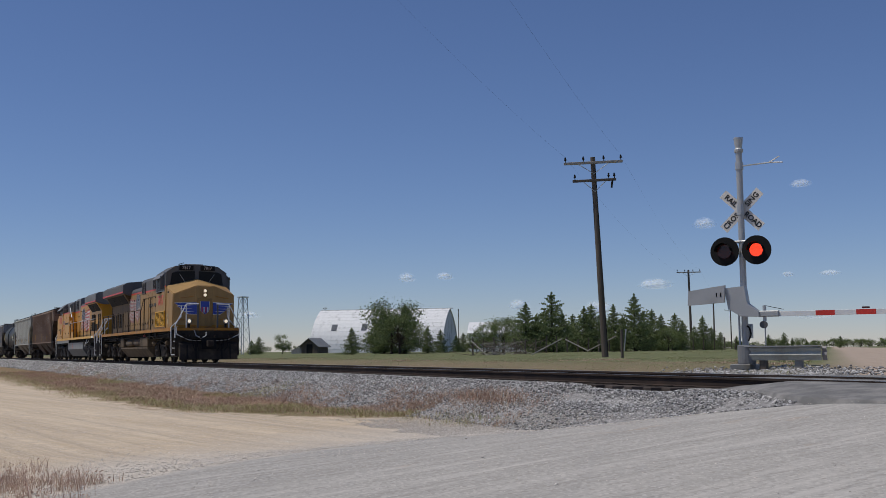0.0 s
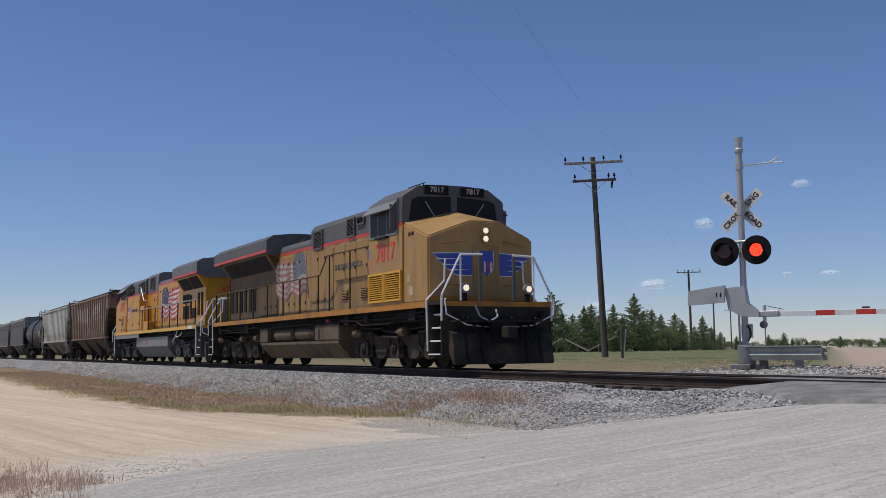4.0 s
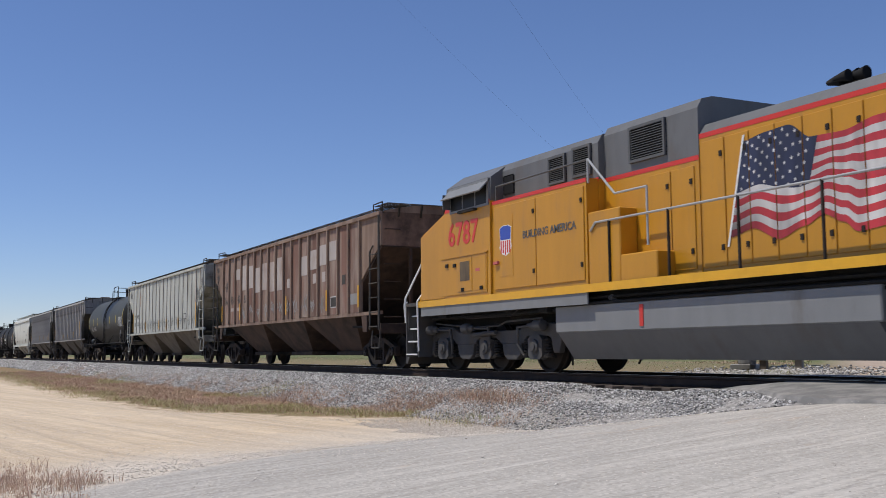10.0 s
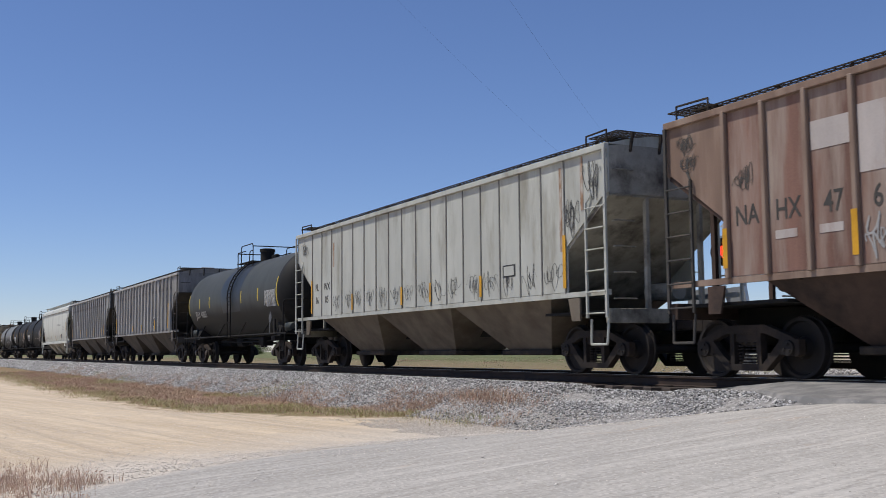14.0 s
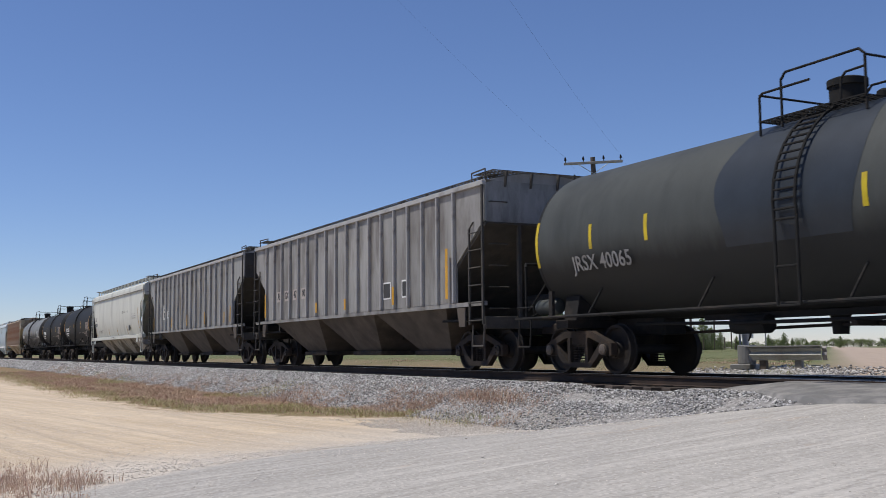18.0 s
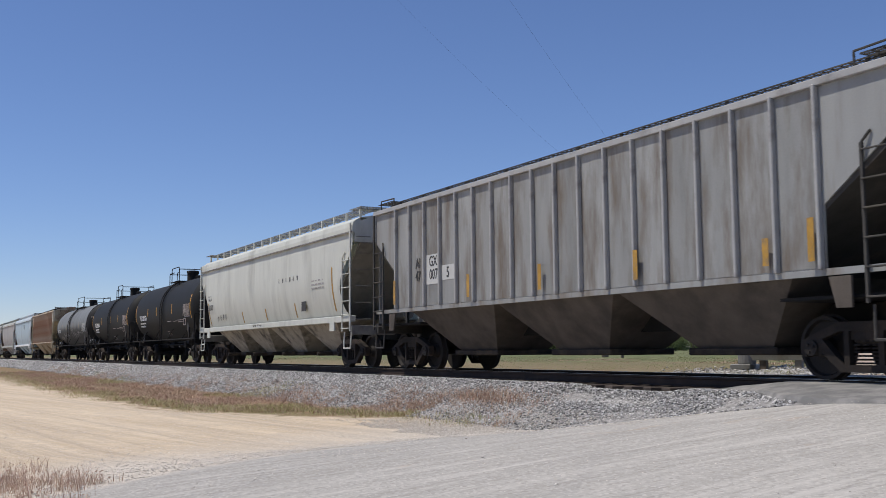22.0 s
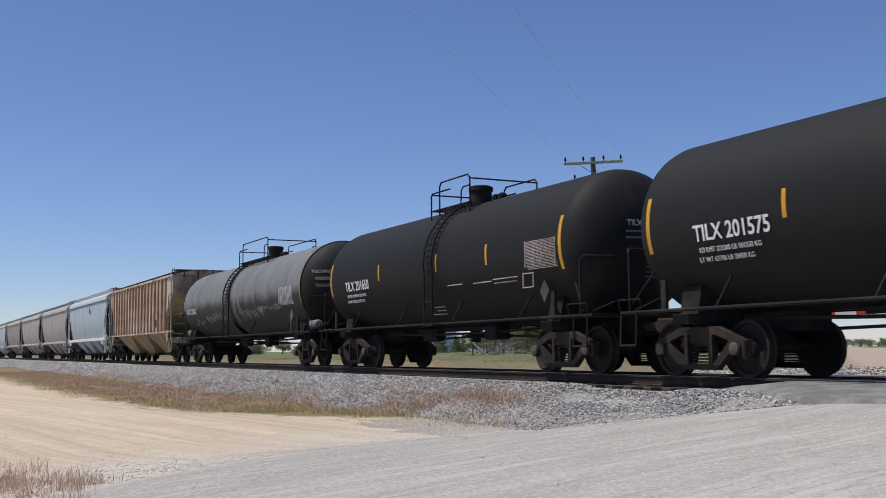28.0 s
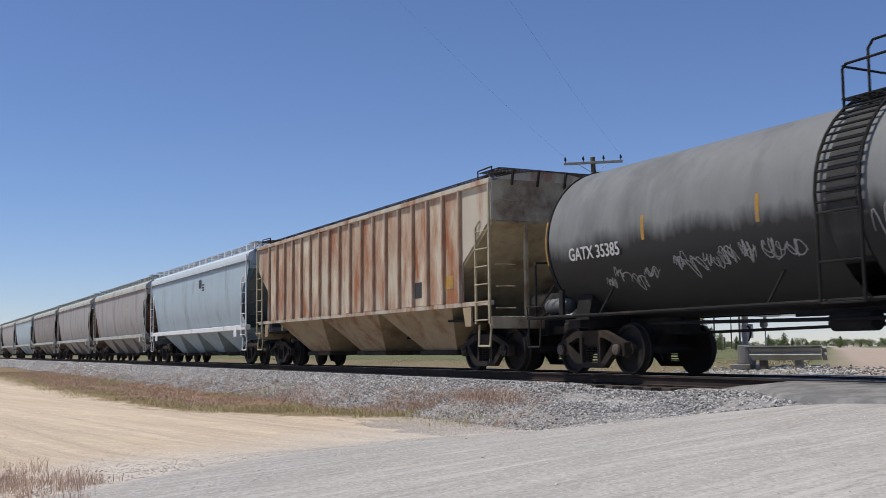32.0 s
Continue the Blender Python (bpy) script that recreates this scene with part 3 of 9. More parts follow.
def scatter(name, places, material, parent=None, flat=0.75, seed=3, grain=False):
    """Many small stones as one mesh: places of (x, y, z, size)."""
    # angular stones: a twelve-cornered core, each corner moved
    rng_ = np.random.RandomState(seed)
    pl = np.array(places)
    n = len(pl)
    phi = (1 + 5 ** 0.5) / 2
    base = np.array([(-1, phi, 0), (1, phi, 0), (-1, -phi, 0), (1, -phi, 0), (0, -1, phi), (0, 1, phi), (0, -1, -phi), (0, 1, -phi), (phi, 0, -1), (phi, 0, 1), (-phi, 0, -1), (-phi, 0, 1)]) / 1.9
    tri = np.array([(0, 11, 5), (0, 5, 1), (0, 1, 7), (0, 7, 10), (0, 10, 11), (1, 5, 9), (5, 11, 4), (11, 10, 2), (10, 7, 6), (7, 1, 8), (3, 9, 4), (3, 4, 2), (3, 2, 6), (3, 6, 8), (3, 8, 9), (4, 9, 5), (2, 4, 11), (6, 2, 10), (8, 6, 7), (9, 8, 1)])
    if grain:
        base = np.array([(1, 0, 0), (-1, 0, 0), (0, 1, 0), (0, -1, 0), (0, 0, 1), (0, 0, -1)]) * 1.15
        tri = np.array([(0, 2, 4), (2, 1, 4), (1, 3, 4), (3, 0, 4), (2, 0, 5), (1, 2, 5), (3, 1, 5), (0, 3, 5)])
    m = len(base)
    a = rng_.uniform(0, 2 * np.pi, (n, 3))
    ca, sa = np.cos(a), np.sin(a)
    v = base[None] * rng_.uniform(0.65, 1.25, (n, m, 1)) * rng_.uniform(0.6, 1.2, (n, 1, 3))
    for i, j, q in ((0, 1, 0), (1, 2, 1), (0, 2, 2)):
        vi, vj = v[:, :, i].copy(), v[:, :, j].copy()
        v[:, :, i], v[:, :, j] = vi * ca[:, None, q] - vj * sa[:, None, q], vi * sa[:, None, q] + vj * ca[:, None, q]
    v[:, :, 2] *= flat
    v = v * pl[:, None, 3:4] + pl[:, None, :3]
    f = (tri[None] + (np.arange(n) * m)[:, None, None]).reshape(-1, 3)
    me = bpy.data.meshes.new(name)
    me.vertices.add(n * m)
    me.vertices.foreach_set("co", v.ravel())
    me.loops.add(f.size)
    me.loops.foreach_set("vertex_index", f.ravel())
    me.polygons.add(len(f))
    me.polygons.foreach_set("loop_start", np.arange(0, f.size, 3))
    me.polygons.foreach_set("loop_total", np.full(len(f), 3))
    me.update()
    me.materials.append(material)
    o = new(name, me)
    o.parent = parent
    return o


rs = random.Random(5)
pl = []
for _ in range(98000):
    u = rs.random()
    x = -9.5 - 52 * u ** 1.35
    y = rs.uniform(-3.45, -1.15) if rs.random() < 0.86 else rs.uniform(-1.15, 2.6)
    if x > APRON[0][0] and y > apron_edge(x)[0] - 0.02:
        continue
    if y < -2.7 and rs.random() < (0.7 if x > -19 else 0.45):
        continue
    if abs(y) < 1.20 and ((-13.2 - x) % 0.53 < 0.15 or (-13.2 - x) % 0.53 > 0.38):
        continue
    z = bed(y)
    if y < -1.1:
        z = shoulder(x, y)
    sz = rs.uniform(0.010, 0.025) * (1 + 0.8 * u)
    pl.append((x, y, z + sz * 0.25, sz))
for _ in range(14000):
    x, y = -60 - 90 * rs.random() ** 1.4, rs.uniform(-3.3, -1.2)
    sz = rs.uniform(0.035, 0.08)
    pl.append((x, y, shoulder(x, y) + sz * 0.2, sz))
for _ in range(2500):
    x, y = -18.2 + rs.gauss(0, 1.3) + 1.2, 4.3 + rs.gauss(0, 0.7)
    sz = rs.uniform(0.02, 0.045)
    pl.append((x, y, land(x, y) + sz * 0.3, sz))
tagged(scatter("ballast_stones", pl, M["stone"]), "loose grey crushed stones along the track", "stones", kind="stuff")
pl = []
for _ in range(80000):
    x = rs.uniform(-19, -4)
    y = rs.uniform(-11.5, -2.6)
    e = min((x + 12.6) * 0.817 + (y + 6.0) * 0.578, (x + 12.4) * 0.688 - (y + 5.45) * 0.725)
    zone = 0.05 if e > 0 else math.exp(e * (0.75 if y < -5 else 0.25))
    if rs.random() > zone or (x < -16 and y > -6):
        continue
    sz = rs.choice((0.005, 0.006, 0.008, 0.010, 0.013)) * (0.6 if e > 0 else 1.0) if rs.random() < 0.997 else 0.02
    pl.append((x, y, land(x, y) + sz * 0.2, sz))
for _ in range(34000):
    x = rs.uniform(-19.5, -10.3)
    lo = lerp(-5.2, -3.7, step(-12.5, -9.2, x)) + 0.35 * noise.noise((x * 1.7, 0, 4))
    y = rs.uniform(lo, -2.5)
    sz = rs.uniform(0.006, 0.019)
    if rs.random() > step(-20, -15.5, x + 1.5 * noise.noise((x, y * 1.4, 9))) or (y > apron_edge(max(x, APRON[0][0]))[0] - 0.1):
        continue
    pl.append((x, y, (shoulder(x, y) if y > -3.6 else land(x, y)) + sz * 0.25, sz))
for _ in range(9000):
    x = -9 - 17 * rs.random() ** 1.2
    y = rs.uniform(-11.5, -4.5)
    if noise.noise((x * 0.5, y * 1.2, 12)) < 0.05:
        continue
    sz = rs.uniform(0.004, 0.011)
    pl.append((x, y, land(x, y) + sz * 0.2, sz))
tagged(scatter("road_gravel", pl, M["pebble"], flat=0.36, seed=4, grain=True), "loose pale gravel beside the road", "gravel", kind="stuff")

# asphalt of the crossing
bm = BM()
prev = None
for x, y in APRON:
    low = 0.24 * (1 - step(-14.4, -11.2, x))
    ze = apron_edge(x)[1]
    ring = [bm.verts.new((x, -0.83, -0.02 - low * 1.3)), bm.verts.new((x, (y - 0.83) / 2, -0.045 - low)), bm.verts.new((x, y, ze)), bm.verts.new((x - 0.05, y - 0.06, ze - 0.12))]
    if prev:
        for i in range(3):
            bm.faces.new((prev[i], ring[i], ring[i + 1], prev[i + 1]))
    prev = ring
bmesh.ops.recalc_face_normals(bm, faces=bm.faces[:])
apron = tagged(obj("crossing_apron", bm, M["asphalt"]), "worn grey asphalt ramp up to the rails", "crossing surface", kind="structure")
tagged(obj("crossing_panel", box(BM(), -13.4, 6, -0.66, 0.66, -0.2, -0.03, 0.02), M["asphalt"]), "worn asphalt between the rails", "crossing surface", kind="structure")
tagged(obj("crossing_panel", prism(BM(), [(0.83, -0.02), (3.6, -0.06), (3.6, -0.3), (0.83, -0.3)], -14.6, 6), M["asphalt"]), "worn asphalt beyond the rails", "crossing surface", kind="structure")

# ---- rolling stock: shared pieces ----
KIT = {}


def text_mesh(body, size, bold=0.0, thick=0.003):
    c = bpy.data.curves.new("lettering", "FONT")
    c.body, c.size, c.extrude, c.offset, c.resolution_u = body, size, thick, bold, 3
    c.align_x, c.align_y = "CENTER", "CENTER"
    o = bpy.data.objects.new("lettering", c)
    me = bpy.data.meshes.new_from_object(o)
    bpy.data.objects.remove(o)
    bpy.data.curves.remove(c)
    return me


def letters(body, size, material, parent, x, y, z, side=-1, bold=0.0, squeeze=1.0, lean=0.0, label=""):
    """Lettering on a side wall; side is the wall's outward y."""
    me = text_mesh(body, size, bold)
    me.materials.append(material)
    o = new("lettering", me)
    o.parent = parent
    o.matrix_basis = pose(x, y, z, 90 + lean, 0, 0 if side < 0 else 180) @ Matrix.Diagonal((squeeze, 1, 1, 1))
    if label:
        o["label"] = label
    return o


def wheelset_mesh(r):
    bm = BM()
    for s in (-1, 1):
        b = BM()
        lathe(b, [(s * 0.68, 0.10), (s * 0.68, r + 0.028), (s * 0.71, r + 0.028), (s * 0.72, r), (s * 0.82, r - 0.006), (s * 0.82, r - 0.055),
                  (s * 0.765, r - 0.08), (s * 0.745, 0.17), (s * 0.83, 0.14), (s * 0.83, 0.08)], 32)
        me = bpy.data.meshes.new("t")
        b.to_mesh(me)
        b.free()
        bm.from_mesh(me)
        bpy.data.meshes.remove(me)
        cyl(bm, (0, s * 0.96, 0), (0, s * 1.10, 0), 0.115, 14)
        for k in range(3):
            a = k * 2.094
            cyl(bm, (0.06 * math.cos(a), s * 1.09, 0.06 * math.sin(a)), (0.06 * math.cos(a), s * 1.125, 0.06 * math.sin(a)), 0.022, 6)
    cyl(bm, (0, -1.0, 0), (0, 1.0, 0), 0.085, 12)
    me = bpy.data.meshes.new("wheelset")
    bm.to_mesh(me)
    bm.free()
    me.materials.append(M["wheel"])
    me.polygons.foreach_set("use_smooth", [True] * len(me.polygons))
    me.set_sharp_from_angle(angle=radians(35))
    return me


ROLLING = []


def wheelset(parent, x, r, car, flip=1):
    key = ("wheelset", r)
    if key not in KIT:
        KIT[key] = wheelset_mesh(r)
    o = new("wheelset", KIT[key])
    o.parent = parent
    o.matrix_basis = pose(x, 0, r)
    ROLLING.append((o, x, r, flip, car))
    return o


def freight_truck(car, x, key="rust"):
    """Three-piece bogie: bolster, two cast side frames with spring nests, two wheelsets."""
    name = "truck"
    t = part(name, box(BM(), -0.20, 0.20, -1.0, 1.0, 0.50, 0.78, 0.03), M["frame_brown"], car)
    t.matrix_basis = pose(x, 0, 0)
    if ("frame", key) not in KIT:
        meshes = []
        for side in (-1, 1):
            bm = BM()
            y0, y1 = side * 0.93, side * 1.06
            # cast frame as arms round two windows
            arms = [[(-1.05, 0.56), (-0.95, 0.62), (-0.42, 0.81), (0.42, 0.81), (0.95, 0.62), (1.05, 0.56), (0.90, 0.52), (0.40, 0.68), (-0.40, 0.68), (-0.90, 0.52)],
                    [(-0.92, 0.56), (-0.74, 0.60), (-0.30, 0.17), (-0.42, 0.13)], [(0.92, 0.56), (0.42, 0.13), (0.30, 0.17), (0.74, 0.60)],
                    [(-0.42, 0.12), (0.42, 0.12), (0.36, 0.22), (-0.36, 0.22)],
                    [(-0.33, 0.18), (-0.24, 0.18), (-0.24, 0.74), (-0.33, 0.74)], [(0.24, 0.18), (0.33, 0.18), (0.33, 0.74), (0.24, 0.74)],
                    [(-1.08, 0.36), (-1.00, 0.33), (-0.98, 0.58), (-1.08, 0.58)], [(1.08, 0.36), (1.08, 0.58), (0.98, 0.58), (1.00, 0.33)],
                    [(-0.80, 0.36), (-0.72, 0.36), (-0.70, 0.60), (-0.80, 0.60)], [(0.80, 0.36), (0.80, 0.60), (0.70, 0.60), (0.72, 0.36)]]
            for a in arms:
                prism(bm, a, y0, y1, "y")
            box(bm, -0.23, 0.23, side * 0.88, side * 1.03, 0.56, 0.72)
            meshes.append(bm)
        spring = BM()
        for kx in (-0.15, 0.0, 0.15):
            for i in range(7):
                cyl(spring, (kx, 0, 0.23 + i * 0.05), (kx, 0, 0.255 + i * 0.05), 0.068, 8)
        KIT[("frame", key)] = [obj("side_frame", b, M[key]) for b in meshes] + [obj("spring_nest", spring, M["rust"])]
        for o in KIT[("frame", key)]:
            scene.collection.objects.unlink(o)
    fr = KIT[("frame", key)]
    for i, side in enumerate((-1, 1)):
        o = new("side_frame", fr[i].data)
        o.parent = t
        s = new("spring_nest", fr[2].data)
        s.parent, s.matrix_basis = t, pose(0, side * 0.96, 0)
    for dx in (-0.889, 0.889):
        wheelset(t, dx, 0.457, car)
    return t


def coupler(car, x, sgn):
    bm = box(BM(), min(x, x + sgn * 0.62), max(x, x + sgn * 0.62), -0.09, 0.09, 0.80, 0.96, 0.02)
    box(bm, min(x + sgn * 0.50, x + sgn * 0.80), max(x + sgn * 0.50, x + sgn * 0.80), -0.15, 0.13, 0.74, 1.02, 0.03)
    part("coupler", bm, M["rust"], car)


def air_hose(car, x, sgn, y=0.35):
    part("air_hose", rod(BM(), [(x, y, 0.8), (x + sgn * 0.25, y, 0.62), (x + sgn * 0.42, y * 0.5, 0.42), (x + sgn * 0.6, 0.05, 0.45)], 0.028, 6), M["black"], car)


def ladder_mesh(x0, x1, z0a, z0b, z1a, z1b, rungs, y, r=0.028):
    """Two rails at x0 (z0a..z1a) and x1 (z0b..z1b) with rungs up to the shorter one."""
    bm = BM()
    box(bm, x0 - 0.022, x0 + 0.022, y - 0.02, y + 0.02, z0a, z1a)
    box(bm, x1 - 0.03, x1 + 0.03, y - 0.02, y + 0.02, z0b, z1b)
    for i in range(rungs):
        z = lerp(max(z0a, z0b) + 0.08, min(z1a, z1b) - 0.1, i / (rungs - 1))
        cyl(bm, (x0, y - 0.03, z), (x1, y - 0.03, z), r * 0.5, 6)
    return bm


def scribble(bm, rnd, x0, x1, z0, z1, y, strokes=3, w=0.035):
    """A spray-painted tag: looping bands of paint, unreadable."""
    sy = 0.004 if y > 0 else -0.004
    for _ in range(strokes):
        span = (x1 - x0) * rnd.uniform(0.35, 0.75)
        a = rnd.uniform(x0, max(x0, x1 - span))
        k, k2, ph = rnd.uniform(1.5, 3.2), rnd.uniform(0.5, 1.3), rnd.uniform(0, 6.28)
        h = (z1 - z0) / 2 * rnd.uniform(0.5, 1.0)
        zc = (z0 + z1) / 2 + rnd.uniform(-0.15, 0.15) * (z1 - z0)
        n = 22
        pts = []
        for i in range(n):
            t = i / (n - 1)
            pts.append((a + span * t + 0.16 * span * math.sin(6.28 * k * t + ph), zc + h * math.sin(6.28 * k * t) * (0.7 + 0.3 * math.cos(9 * t + ph)) + 0.2 * h * math.sin(6.28 * k2 * t + ph)))
        left, right = [], []
        for i, p in enumerate(pts):
            q0, q1 = pts[max(i - 1, 0)], pts[min(i + 1, n - 1)]
            d = Vector((q1[0] - q0[0], q1[1] - q0[1]))
            nr = Vector((-d.y, d.x)).normalized() * w / 2 * (0.5 + 0.5 * math.sin(3.14 * (i + 1) / (n + 1)))
            left.append(bm.verts.new((p[0] + nr.x, y + sy, p[1] + nr.y)))
            right.append(bm.verts.new((p[0] - nr.x, y + sy, p[1] - nr.y)))
        for i in range(n - 1):
            bm.faces.new((left[i], left[i + 1], right[i + 1], right[i]))


def patch(car, x0, x1, z0, z1, material, y=-1.506, name="paint_patch", label=""):
    return part(name, box(BM(), x0, x1, min(y, y - 0.004 if y < 0 else y + 0.004), max(y, y - 0.004 if y < 0 else y + 0.004), z0, z1), material, car, label)


def running_board(car, x0, x1, y0, y1, z, material, posts=1.2):
    """Open grating walkway on brackets."""
    bm = BM()
    n = max(3, int((y1 - y0) / 0.09))
    for i in range(n + 1):
        y = lerp(y0, y1, i / n)
        box(bm, x0, x1, y - 0.012, y + 0.012, z - 0.02, z)
    k = int((x1 - x0) / 0.16)
    for i in range(k + 1):
        x = lerp(x0, x1, i / k)
        box(bm, x - 0.01, x + 0.01, y0, y1, z - 0.016, z - 0.004)
    part("running_board", bm, material, car)


def end_gear(car, hb, L, mat_post, mat_frame, brake):
    """Sills, steps, ladders and braces at both ends of a hopper."""
    lad = ladder_mesh(hb - 0.62, hb - 0.03, 1.02, 1.02, 3.10, 4.02, 6, -1.56)
    cyl(lad, (hb - 0.62, -1.56, 3.10), (hb - 0.50, -1.52, 3.25), 0.02, 6)
    first = part("ladder", lad, mat_post, car, "side ladder with round rungs")
    again(first, car, pose(0, 0, 0, 0, 0, 180))
    again(first, car, Matrix.Diagonal((-1, 1, 1, 1)))
    again(first, car, Matrix.Diagonal((1, -1, 1, 1)))
    g0 = None
    for i in range(6):
        z = 1.35 + i * 0.46
        if g0 is None:
            g0 = part("grab_iron", rod(BM(), [(hb - 0.02, -1.40, 0), (hb + 0.06, -1.40, 0), (hb + 0.06, -0.98, 0), (hb - 0.02, -0.98, 0)], 0.013, 6), mat_frame, car)
            g0.matrix_basis = pose(0, 0, z)
        else:
            again(g0, car, pose(0, 0, z))
        again(g0, car, pose(0, 0, z, 0, 0, 180))
    for s in (-1, 1):
        x0, x1 = sorted((s * (hb - 0.15), s * hb))
        part("end_sill", box(BM(), x0, x1, -1.5, 1.5, 0.92, 1.18, 0.01), mat_frame, car)
        for y in (-0.62, 0.62):
            part("end_post", box(BM(), x0 + 0.03, x1 - 0.03, y - 0.035, y + 0.035, 1.18, 3.2), mat_frame, car)
        st = BM()
        xs = s * (hb - 0.32)
        rod(st, [(xs - 0.26, -1.5, 1.0), (xs - 0.24, -1.53, 0.55), (xs + 0.24, -1.53, 0.55), (xs + 0.26, -1.5, 1.0)], 0.022)
        sp = part("sill_step", st, mat_post, car)
        again(sp, car, pose(0, 0, 0, 0, 0, 0) @ Matrix.Diagonal((1, -1, 1, 1)))
        coupler(car, s * (L / 2 - 0.78), s)
        air_hose(car, s * (L / 2 - 0.6), s)
    bw = BM()
    lathe(bw, [(-0.02, 0.24), (-0.02, 0.28), (0.02, 0.28), (0.02, 0.24)], 20, "x")
    for k in range(3):
        a = k * 2.094
        cyl(bw, (0, 0, 0), (0, 0.25 * math.cos(a), 0.25 * math.sin(a)), 0.02, 6)
    b = part("brake_wheel", bw, mat_frame, car)
    b.matrix_basis = pose(brake * (hb + 0.10), 0.62, 2.5)
    # brake gear under the slope sheet
    for s in (-1, 1):
        cb = cyl(BM(), (s * (hb - 0.5), 0.45, 1.55), (s * (hb - 1.35), 0.45, 1.55), 0.17, 14)
        part("brake_cylinder", cb, mat_frame, car)


def hopper(name, label, L, side, roof, end, under, posts=16, post_mat=None, post_w=0.09, post_d=0.07, bays=3, trim=None, z_eave=4.07, group="covered hopper wagons", panel=None, board=None, ladder=None, slope=None):
    """Straight-sided covered hopper wagon with outside posts and slanted corner cuts."""
    car = tagged(empty(name), label, "hopper wagon", group)
    hb, sx = 8.25, 6.92
    out = [(-sx, 1.52), (sx, 1.52), (sx, 2.38), (hb - 0.10, 3.24), (hb, 3.24), (hb, z_eave), (-hb, z_eave), (-hb, 3.24), (-hb + 0.10, 3.24), (-sx, 2.38)]
    for s in (-1, 1):
        part("side_sheet", prism(BM(), out, s * 1.47, s * 1.50, "y"), side, car)
        part("side_sill", box(BM(), -hb + 0.05, hb - 0.05, min(s * 1.44, s * 1.512), max(s * 1.44, s * 1.512), 1.42, 1.515), side, car)
        part("top_chord", box(BM(), -hb, hb, min(s * 1.46, s * 1.57), max(s * 1.46, s * 1.57), z_eave - 0.06, z_eave + 0.05, 0.01), side if trim is None else trim, car)
        # end: upright sheet and slope sheet; dark slope colours also hold its shade
        x0, x1 = sorted((s * (hb - 0.03), s * (hb - 0.001)))
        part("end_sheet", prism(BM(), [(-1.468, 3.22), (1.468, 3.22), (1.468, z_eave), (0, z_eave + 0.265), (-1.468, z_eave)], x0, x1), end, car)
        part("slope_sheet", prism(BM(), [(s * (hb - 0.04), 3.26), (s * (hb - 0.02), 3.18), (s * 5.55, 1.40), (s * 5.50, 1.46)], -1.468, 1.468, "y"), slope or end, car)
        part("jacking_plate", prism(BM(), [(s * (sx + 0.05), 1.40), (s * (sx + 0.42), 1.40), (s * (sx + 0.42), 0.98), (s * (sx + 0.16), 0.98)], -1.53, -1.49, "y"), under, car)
        part("end_floor", box(BM(), *sorted((s * 5.9, s * (hb - 0.16))), -1.35, 1.35, 1.11, 1.16), M["black"], car)
    arch = [(-1.5, z_eave + 0.04), (-1.0, z_eave + 0.16), (-0.5, z_eave + 0.24), (0, z_eave + 0.27), (0.5, z_eave + 0.24), (1.0, z_eave + 0.16), (1.5, z_eave + 0.04)]
    part("roof", prism(BM(), arch, -hb, hb), roof, car)
    part("hatch_cover", box(BM(), -hb + 0.6, hb - 0.6, -0.3, 0.3, z_eave + 0.26, z_eave + 0.36, 0.03), roof, car)
    bm_ = board or M["black"]
    running_board(car, -hb + 0.3, hb - 0.3, -1.18, -0.55, z_eave + 0.25, bm_)
    running_board(car, -hb + 0.3, hb - 0.3, 0.55, 1.18, z_eave + 0.25, bm_)
    for s in (-1, 1):
        x0, x1 = sorted((s * (hb - 0.75), s * (hb + 0.12)))
        running_board(car, x0, x1, -1.35, 1.35, z_eave + 0.27, bm_)
        for y in (-1.0, -0.35, 0.35, 1.0):
            part("platform_bracket", prism(BM(), [(s * (hb - 0.01), z_eave - 0.08), (s * (hb + 0.03), z_eave - 0.08), (s * (hb + 0.12), z_eave + 0.25), (s * (hb + 0.06), z_eave + 0.25)], y - 0.02, y + 0.02, "y"), bm_, car)
        g = rod(BM(), [(s * (hb - 0.15), -1.40, z_eave), (s * (hb - 0.15), -1.40, z_eave + 0.32), (s * (hb - 0.85), -1.35, z_eave + 0.32), (s * (hb - 0.85), -1.35, z_eave + 0.1)], 0.018)
        part("grab_rail", g, bm_, car)
    br = BM()
    k = 12
    for i in range(k):
        x = lerp(-hb + 0.8, hb - 0.8, i / (k - 1))
        for s in (-1, 1):
            box(br, x - 0.02, x + 0.02, s * 1.15 - 0.02, s * 1.15 + 0.02, z_eave + 0.08, z_eave + 0.24)
    part("board_bracket", br, bm_, car)["kind"] = "stuff"
    pm = post_mat or side
    post = BM()
    box(post, -post_w / 2, post_w / 2, -1.50 - post_d, -1.497, 1.50, z_eave - 0.03, 0.012)
    p0 = None
    for i in range(posts):
        x = lerp(-sx + 0.05, sx - 0.05, i / (posts - 1))
        if p0 is None:
            p0 = part("side_post", post, pm, car)
            p0.matrix_basis = pose(x, 0, 0)
        else:
            again(p0, car, pose(x, 0, 0))
        again(p0, car, pose(-x, 0, 0, 0, 0, 180))
